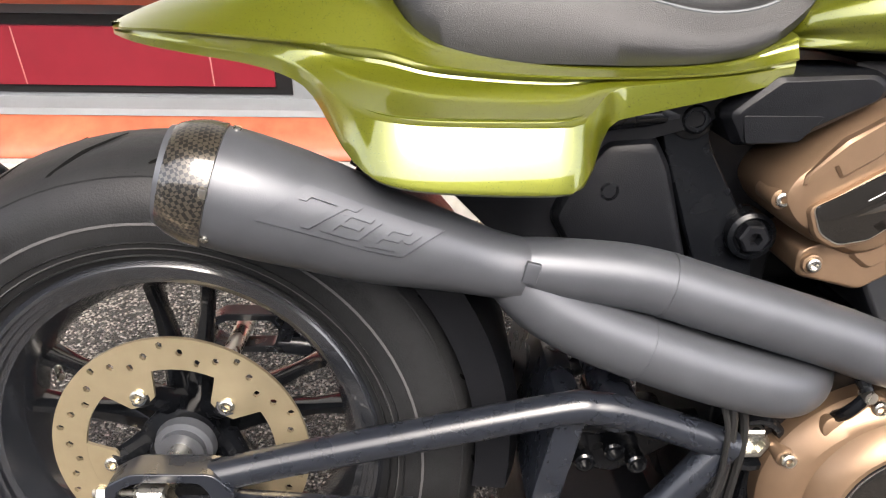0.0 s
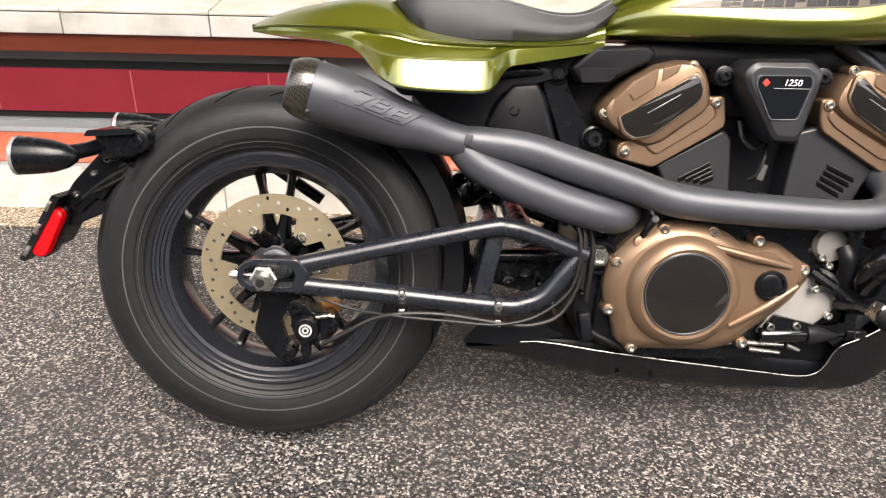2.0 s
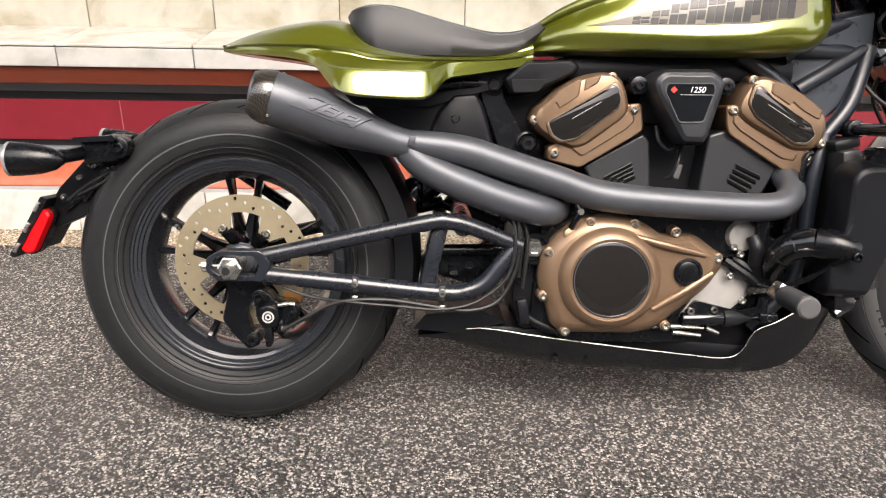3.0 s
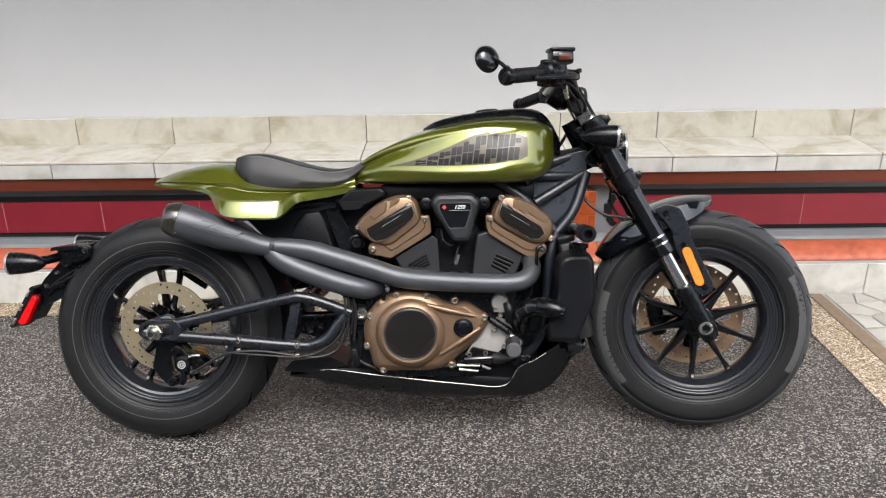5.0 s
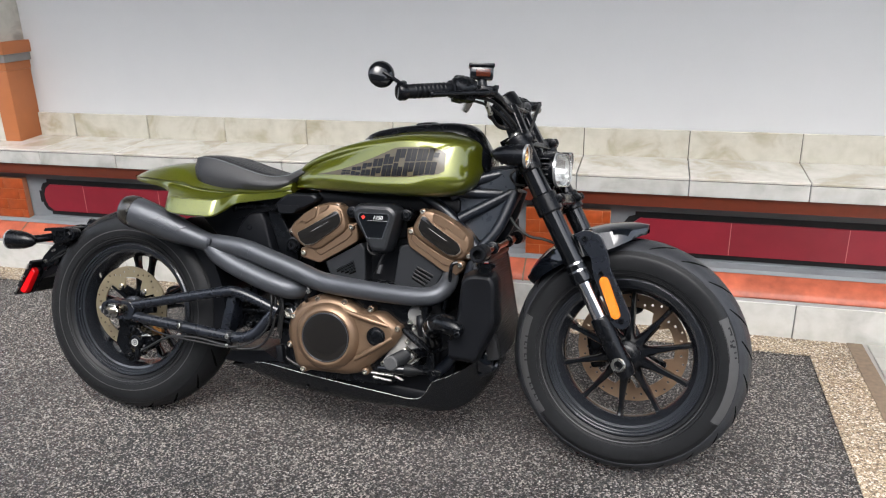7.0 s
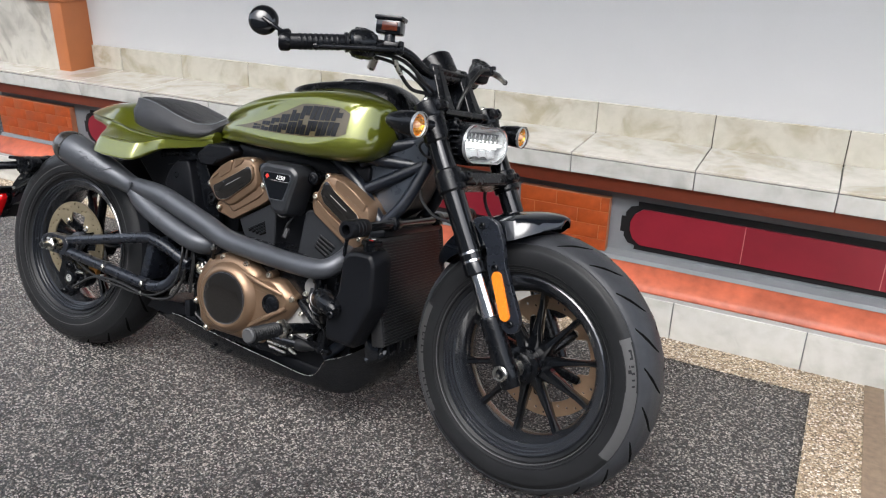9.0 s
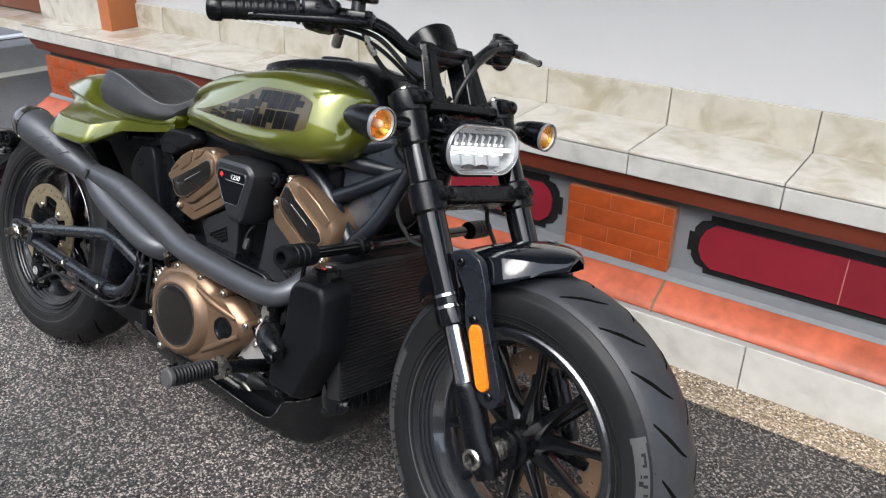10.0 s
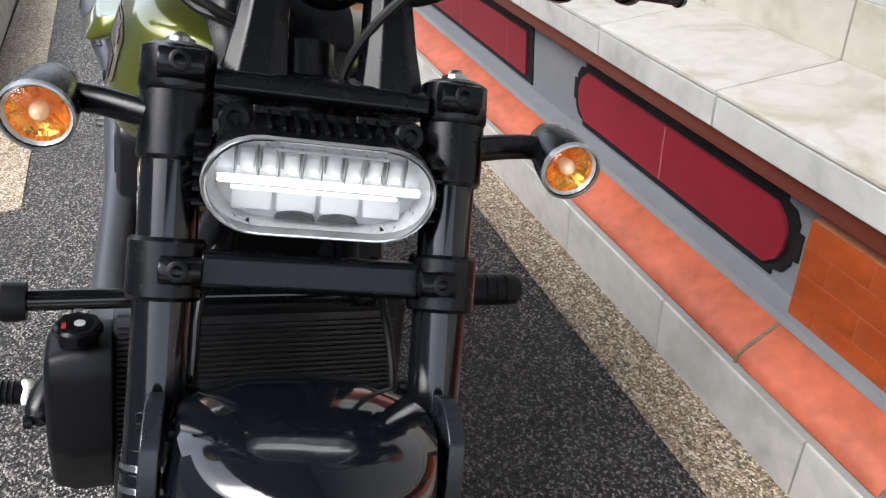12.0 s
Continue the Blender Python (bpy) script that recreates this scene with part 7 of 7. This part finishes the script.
for s in (-1, 1):
    part("clamp_ring", steered(revolve([(-0.028, 0.031), (-0.024, 0.034), (0.024, 0.034), (0.028, 0.031)], along(0.205, s * 0.13), -U, 28)), SATIN, fork)
    part("clamp_ring", steered(revolve([(-0.022, 0.027), (-0.018, 0.033), (0.016, 0.034), (0.02, 0.032)], along(0.028, s * 0.13), -U, 28)), SATIN, fork)
    part("clamp_lug", steered(cyl(along(0.205, s * 0.098, 0.034), along(0.205, s * 0.134, 0.034), 0.0125, n=18, bev=0.002)), SATIN, fork)
    part("clamp_lug", steered(cyl(along(0.026, s * 0.106, 0.03), along(0.026, s * 0.146, 0.03), 0.0145, n=18, bev=0.002)), SATIN, fork)
    bolt(fork, along(0.205, s * 0.118, 0.045), NRM, 0.0095, MATTE, steered, length=0.004)
    bolt(fork, along(0.026, s * 0.127, 0.043), NRM, 0.0095, MATTE, steered, length=0.004)
    part("signal_clamp", steered(revolve([(-0.03, 0.029), (-0.026, 0.032), (0.03, 0.032), (0.034, 0.029)], along(0.075, s * 0.13), -U, 26)), SATIN, fork)
    # risers with their tapering arms
    part("riser", steered(skin([[along(a, s * yy + dy, f) for dy, f in ((-k * 0.017, -0.03), (k * 0.017, -0.03), (k * 0.017, 0.012), (k * 0.008, 0.022), (-k * 0.008, 0.022), (-k * 0.017, 0.012))] for a, yy, k in ((0.027, 0.065, 1.85), (-0.02, 0.061, 1.45), (-0.06, 0.058, 1.25), (-0.092, 0.057, 1.1))])), SATIN, fork, "tall black handlebar riser", bevel=0.003)

# head lamp
HL = Vector((1.333, 0, 0.815))
shape = [(side * 0.054 + 0.0495 * math.cos(radians(a)), 0.046 * math.sin(radians(a))) for side, first in ((1, -90), (-1, 90)) for a in range(first, first + 181, 12)]


def lamp_ring(k, x, kz=None):
    return [HL + Vector((x, py * k, pz * (kz or k))) for py, pz in shape]


head_lamp = part("head_lamp", steered(skin([lamp_ring(0.62, -0.085), lamp_ring(0.86, -0.075), lamp_ring(0.99, -0.05), lamp_ring(1.02, -0.012), lamp_ring(1.02, 0.002), lamp_ring(1.0, 0.0045), lamp_ring(0.975, -0.034)], caps=True)), SATIN, bike, "oblong lit head lamp in a finned black housing")
for k in range(-6, 7):
    part("housing_fin", steered(box(tuple(HL + Vector((-0.035, 0.0125 * k, 0.048 - 0.004 * max(0, abs(k) - 4)))), (0.05, 0.004, 0.006), (0, 0, 0), 0.001)), SATIN, head_lamp)
    part("housing_fin", steered(box(tuple(HL + Vector((-0.035, 0.0125 * k, -0.049 + 0.004 * max(0, abs(k) - 4)))), (0.055, 0.004, 0.009), (0, 0, 0), 0.001)), SATIN, head_lamp)
for k in range(5):
    for s in (-1, 1):
        part("housing_fin", steered(box(tuple(HL + Vector((-0.035, s * 0.1045, -0.028 + 0.014 * k))), (0.055, 0.014, 0.004), (0, 0, 0), 0.001)), SATIN, head_lamp)
bowl = bmesh.new()
bowl.faces.new(add_ring_skin(bowl, [lamp_ring(0.965, 0.001), lamp_ring(0.93, -0.01), lamp_ring(0.9, -0.02)], caps=False)[-1])
part("lamp_bowl", steered(bowl), BOWL, head_lamp, "bright reflector bowl")
part("led_strip", steered(box(tuple(HL + Vector((-0.006, 0, 0.001))), (0.006, 0.182, 0.0065), (0, 0, 0), 0.001)), LED, head_lamp, "lit white light bar")
part("led_strip", steered(box(tuple(HL + Vector((-0.008, -0.004, -0.0075))), (0.006, 0.15, 0.003), (0, 0, 0), 0.001)), LED, head_lamp, "lit white light bar")
part("strip_shelf", steered(box(tuple(HL + Vector((-0.012, 0, -0.0035))), (0.012, 0.18, 0.004), (0, 0, 0), 0.001)), BOWL, head_lamp)
for k in range(9):
    yk = -0.076 + 0.019 * k
    part("lamp_divider", steered(box(tuple(HL + Vector((-0.014, yk, 0.0165))), (0.016, 0.0016, 0.025), (0, 0, 6 if k % 2 else -8), 0.0004)), LAMP_EDGE, head_lamp)
for k in range(8):
    yk = -0.0665 + 0.019 * k
    part("led_cell", steered(box(tuple(HL + Vector((-0.018, yk, 0.0165))), (0.01, 0.014, 0.022), (0, 24, 0), 0.003)), LED_CELL, head_lamp)
    part("led_chip", steered(box(tuple(HL + Vector((-0.0115, yk + 0.002, 0.009))), (0.002, 0.006, 0.004))), LED, head_lamp)
for k in range(4):
    yk = -0.06 + 0.04 * k
    part("led_cell", steered(box(tuple(HL + Vector((-0.019, yk, -0.0225))), (0.008, 0.0365, 0.022), (0, -24, 0), 0.003)), LED_CELL, head_lamp)
    if k in (1, 2):
        arc = [(yk + 0.0185 * math.cos(radians(a)), -0.0375 + 0.0085 * math.sin(radians(a))) for a in range(0, 181, 15)]
        part("cell_shade", steered(skin([[HL + Vector((dx, py, pz)) for py, pz in arc] for dx in (-0.014, -0.0095)])), SMOKED, head_lamp, "smoked arc below a lamp cell")
    part("led_chip", steered(box(tuple(HL + Vector((-0.02, yk, -0.014))), (0.003, 0.012, 0.003))), LED, head_lamp)
part("lamp_rim", steered(skin([lamp_ring(1.016, 0.0015), lamp_ring(1.014, 0.005), lamp_ring(1.0, 0.009), lamp_ring(0.972, 0.007, 0.95), lamp_ring(0.966, -0.004, 0.94)], caps=False)), LAMP_EDGE, head_lamp, "clear wrapped edge of the lens")
part("lamp_trim", steered(skin([lamp_ring(0.985, 0.0065), lamp_ring(0.98, 0.009), lamp_ring(0.965, 0.0085, 0.95)], caps=False)), CHROME, head_lamp, "fine bright trim line")
lens = part("lens", steered(skin([lamp_ring(0.96, 0.004, 0.94), lamp_ring(0.9, 0.009, 0.86), lamp_ring(0.6, 0.013, 0.5), lamp_ring(0.2, 0.0145, 0.15)], caps=True)), CLEAR, head_lamp, "clear lens")
lens.visible_shadow = False
part("lens_marking", steered(box(tuple(HL + Vector((0.0125, 0.004, 0.0385))), (0.0006, 0.098, 0.0028))), LAMP_EDGE, head_lamp)
part("lamp_bracket", steered(skin([[along(0.061 + a, y, f) for a, f in ((-0.009, -0.012), (-0.009, 0.012), (0.009, 0.012), (0.009, -0.012))] for y in (-0.09, 0.09)])), MATTE, head_lamp, bevel=0.002)
for s in (-1, 1):
    part("bracket_tab", steered(skin([[along(0.056 + a, y, f) for a, f in ((-0.004, 0.0), (-0.004, 0.022), (0.004, 0.022), (0.004, 0.0))] for y in sorted((s * 0.03, s * 0.064))])), SATIN, head_lamp, bevel=0.0015)
for s in (-1, 1):
    part("bracket_lug", steered(revolve([(-0.01, 0.0145), (0.016, 0.0145), (0.019, 0.012), (0.019, 0.0075), (0.012, 0.006), (0.012, 0)], along(0.069, s * 0.079, 0.02), NRM, 22)), SATIN, head_lamp, sharp=30)
    sy = s * 0.242 + 0.006
    signal((1.299, sy, 0.845), (1, 0, -0.06), steered, "turn_signal", "black bullet turn signal with clear amber lens beside the fork", tuple(along(0.07, s * 0.15, 0.01)), 0.03)

# handlebar
BAR = [(1.028, 0.39, 0.995), (1.082, 0.32, 1.007), (1.133, 0.258, 1.015), (1.165, 0.204, 1.016), (1.187, 0.152, 1.005), (1.198, 0.1, 0.978), (1.205, 0.06, 0.97), (1.206, 0.0, 0.969)]
hb = part("handlebar", steered(tube([(x, -y, z) for x, y, z in BAR] + BAR[-2::-1], 0.0125, 16)), SATIN, bike, "black drag handlebar with grips and levers")
for s in (-1, 1):
    def S(x, y, z):
        return Vector((x, s * y, z))
    g0, g1 = S(1.109, 0.288, 1.011), S(1.028, 0.39, 0.995)
    gd = (g1 - g0).normalized()
    part("grip", steered(cyl(g0, g1, 0.0175, n=22, bev=0.002)), MATTE, hb, "black rubber grip")
    for k in range(8):
        part("grip_rib", steered(revolve([(0, 0.0175), (0.002, 0.0186), (0.006, 0.0186), (0.008, 0.0175)], g0 + gd * (0.016 + 0.012 * k), gd, 22)), MATTE, hb)
    part("bar_end", steered(revolve([(-0.004, 0.02), (0.0, 0.0215), (0.014, 0.0215), (0.018, 0.019), (0.018, 0.011), (0.012, 0.009), (0.012, 0)], g1, gd, 24)), SATIN, hb)
    part("grip_flange", steered(revolve([(0, 0.0225), (0.006, 0.0225), (0.008, 0.018)], g0 - gd * 0.004, gd, 24)), MATTE, hb)
    # switch pod
    sc = S(1.132, 0.259, 1.015)
    pod = part("switch_pod", steered(revolve([(-0.03, 0.018), (-0.026, 0.026), (-0.012, 0.0315), (0.012, 0.032), (0.024, 0.029), (0.03, 0.022)], sc, gd, 24)), SATIN, hb, "black switch pod")
    part("switch_housing", steered(box(tuple(sc + Vector((0.006, -s * 0.008, -0.004))), (0.052, 0.05, 0.062), (0, 6, -s * 38), 0.015)), SATIN, hb, "rounded black switch housing")
    part("switch", steered(box(tuple(sc + Vector((-0.012, -s * 0.006, 0.028))), (0.028, 0.02, 0.014), (0, 0, -s * 38), 0.004)), MATTE, hb)
    part("switch", steered(box(tuple(sc + Vector((-0.02, -s * 0.012, -0.024))), (0.03, 0.022, 0.02), (0, 10, -s * 38), 0.004)), MATTE, hb)
    bolt(hb, sc + Vector((0.02, s * 0.02, 0.008)), (0.75, s * 0.6, 0.2), 0.005, SATIN, steered)
    # lever and its perch
    pv = S(1.2, 0.21, 1.01)
    part("lever_perch", steered(box(tuple(S(1.18, 0.204, 1.013)), (0.05, 0.035, 0.028), (0, 0, -s * 38), 0.006)), SATIN, hb)
    tip = S(1.097, 0.358, 0.992) if s < 0 else S(1.136, 0.398, 1.003)
    part("lever", steered(tube([(*pv, 0.0085), (*(pv * 0.72 + tip * 0.28 + Vector((0.008, 0, 0))), 0.0095), (*(pv * 0.4 + tip * 0.6 + Vector((0.004, 0, 0))), 0.0075), (*tip, 0.0065), (*(tip + (tip - pv).normalized() * 0.008), 0.0085), (*(tip + (tip - pv).normalized() * 0.017), 0.006)], n=14, per=5)), SATIN, hb, "black lever with a ball end")
    bolt(hb, pv + Vector((0.006, 0, 0.012)), (0, 0, 1), 0.007, SATIN, steered)
# brake reservoir on the right
part("brake_reservoir", steered(box((1.158, -0.194, 1.061), (0.062, 0.042, 0.034), (0, 0, 22), 0.006)), GLOSS, hb, "black brake fluid reservoir with a brown window")
part("reservoir_lid", steered(box((1.158, -0.194, 1.081), (0.068, 0.048, 0.01), (0, 0, 22), 0.003)), SATIN, hb)
part("reservoir_window", steered(box((1.1705, -0.2135, 1.061), (0.038, 0.004, 0.02), (0, 0, 22), 0.002)), FLUID, hb, "red-brown sight window")
part("reservoir_stem", steered(cyl((1.165, -0.2, 1.013), (1.16, -0.196, 1.048), 0.013, n=14)), SATIN, hb)
# bar-end mirror, its dark back turned to the road
mc = Vector((0.982, -0.424, 1.036))
mn = Vector((0.62, -0.76, 0.18)).normalized()
mir = part("bar_end_mirror", steered(revolve([(-0.012, 0.0), (-0.012, 0.03), (-0.011, 0.0325), (-0.006, 0.0335), (0.002, 0.031), (0.009, 0.022), (0.012, 0.01), (0.0125, 0)], mc, mn, 36)), GLOSS, bike, "round black bar-end mirror")
part("mirror_glass", steered(revolve([(0, 0.029), (0.0008, 0.029), (0.0008, 0)], mc - mn * 0.0125, -mn, 36)), CHROME, mir)
part("mirror_arm", steered(tube([tuple(mc + mn * 0.01), (1.011, -0.42, 1.024), (1.024, -0.402, 1.013)], 0.005, 10)), SATIN, mir)
part("mirror_joint", steered(cyl((1.024, -0.41, 1.007), (1.024, -0.385, 1.015), 0.0095, n=14, bev=0.002)), SATIN, mir)
part("mirror_clamp", steered(revolve([(0, 0.0205), (0.016, 0.0205), (0.018, 0.018)], Vector((1.028, -0.39, 0.995)), Vector((-0.78, -0.62, 0)), 20)), SATIN, mir)
# dial behind the risers, and the clamp across them
dial = part("instrument", steered(revolve([(-0.035, 0.0), (-0.035, 0.03), (-0.02, 0.046), (0.01, 0.052), (0.022, 0.053), (0.026, 0.05), (0.026, 0.046), (0.02, 0.044), (0.02, 0)], (1.168, 0.0, 0.984), (-0.72, 0, 0.7), 40)), SATIN, bike, "round black instrument in a bowl housing")
part("dial_glass", steered(revolve([(0.021, 0.0445), (0.0225, 0.0445), (0.0225, 0)], (1.168, 0, 0.984), (-0.72, 0, 0.7), 36)), DARK_GLASS, dial)
part("riser_cap", steered(box((1.203, 0, 0.984), (0.034, 0.135, 0.02), (0, 27, 0), 0.006)), SATIN, hb)
# cables and hoses
for pts, r in (([(1.168, 0.2, 1.012), (1.205, 0.18, 1.014), (1.228, 0.14, 1.012), (1.236, 0.09, 0.995), (1.235, 0.05, 0.955), (1.23, 0.025, 0.91), (1.23, 0.016, 0.87)], 0.005),
               ([(1.165, -0.19, 1.005), (1.17, -0.175, 0.98), (1.175, -0.155, 0.955), (1.187, -0.125, 0.928), (1.212, -0.09, 0.922), (1.225, -0.05, 0.91)], 0.0048),
               ([(1.13, -0.235, 1.0), (1.185, -0.17, 0.99), (1.222, -0.12, 0.945), (1.222, -0.08, 0.925), (1.2, -0.05, 0.9)], 0.0045),
               ([(1.12, -0.24, 0.995), (1.175, -0.17, 0.978), (1.21, -0.11, 0.935), (1.205, -0.07, 0.91)], 0.004),
               ([(1.19, 0.05, 0.9), (1.17, 0.03, 0.86), (1.15, 0.02, 0.83)], 0.005),
               ([(1.2, -0.05, 0.76), (1.22, -0.09, 0.68), (1.27, -0.1, 0.635), (1.32, -0.1, 0.625), (1.37, -0.1, 0.61)], 0.004),
               ([(1.322, 0.06, 0.74), (1.305, 0.085, 0.67), (1.34, 0.1, 0.6), (1.4, 0.1, 0.5), (1.43, 0.1, 0.35)], 0.0045),
               ([(1.26, -0.1, 0.83), (1.225, -0.12, 0.8), (1.235, -0.11, 0.775), (1.26, -0.1, 0.77)], 0.0035)):
    part("cable", steered(tube(pts, r, 8)), CABLE, hb)
part("hose_crimp", steered(cyl((1.168, -0.181, 0.99), (1.1745, -0.157, 0.958), 0.0068, n=12)), STEEL, hb)
part("hose_crimp", steered(cyl((1.135, -0.21, 0.99), (1.115, -0.2, 0.965), 0.0095, n=12)), STEEL, hb)

# front fender
rows = []
for a, w, r, drop in ((146, 0.035, 0.35, 0.01), (140, 0.075, 0.354, 0.02), (128, 0.108, 0.36, 0.036), (115, 0.118, 0.363, 0.046), (104, 0.118, 0.364, 0.048), (96, 0.108, 0.364, 0.04), (90, 0.086, 0.364, 0.026), (86, 0.052, 0.363, 0.012), (83, 0.024, 0.362, 0.004)):
    rows.append((a, w, r, drop))
rings = []
for a, w, r, drop in spline(rows, 4):
    def pt(y, rr):
        return Vector((FRONT.x + rr * math.cos(radians(a)), y, FRONT.z + rr * math.sin(radians(a))))
    right = [(0, r), (w * 0.45, r - 0.002), (w * 0.8, r - 0.012), (w * 0.93, r - 0.02), (w, r - 0.022 - drop), (w - 0.004, r - 0.022 - drop), (w * 0.9, r - 0.022), (w * 0.75, r - 0.016), (0, r - 0.004)]
    rings.append([pt(-y, rr) for y, rr in right] + [pt(y, rr) for y, rr in right[-2:0:-1]])
fender = part("front_fender", steered(skin(rings)), FENDER_PAINT, bike, "gloss black short front fender", sharp=50)
for s in (-1, 1):
    bolt(fender, (1.358, s * 0.104, 0.612), (0, s, 0), 0.009, SATIN, steered)
    bolt(fender, (1.437, s * 0.129, 0.622), (0, s, 0), 0.009, SATIN, steered)
    part("fender_stay", steered(box((1.435, s * 0.098, 0.625), (0.03, 0.04, 0.012), (0, -20, 0), 0.003)), BLUE_BLACK, fender)
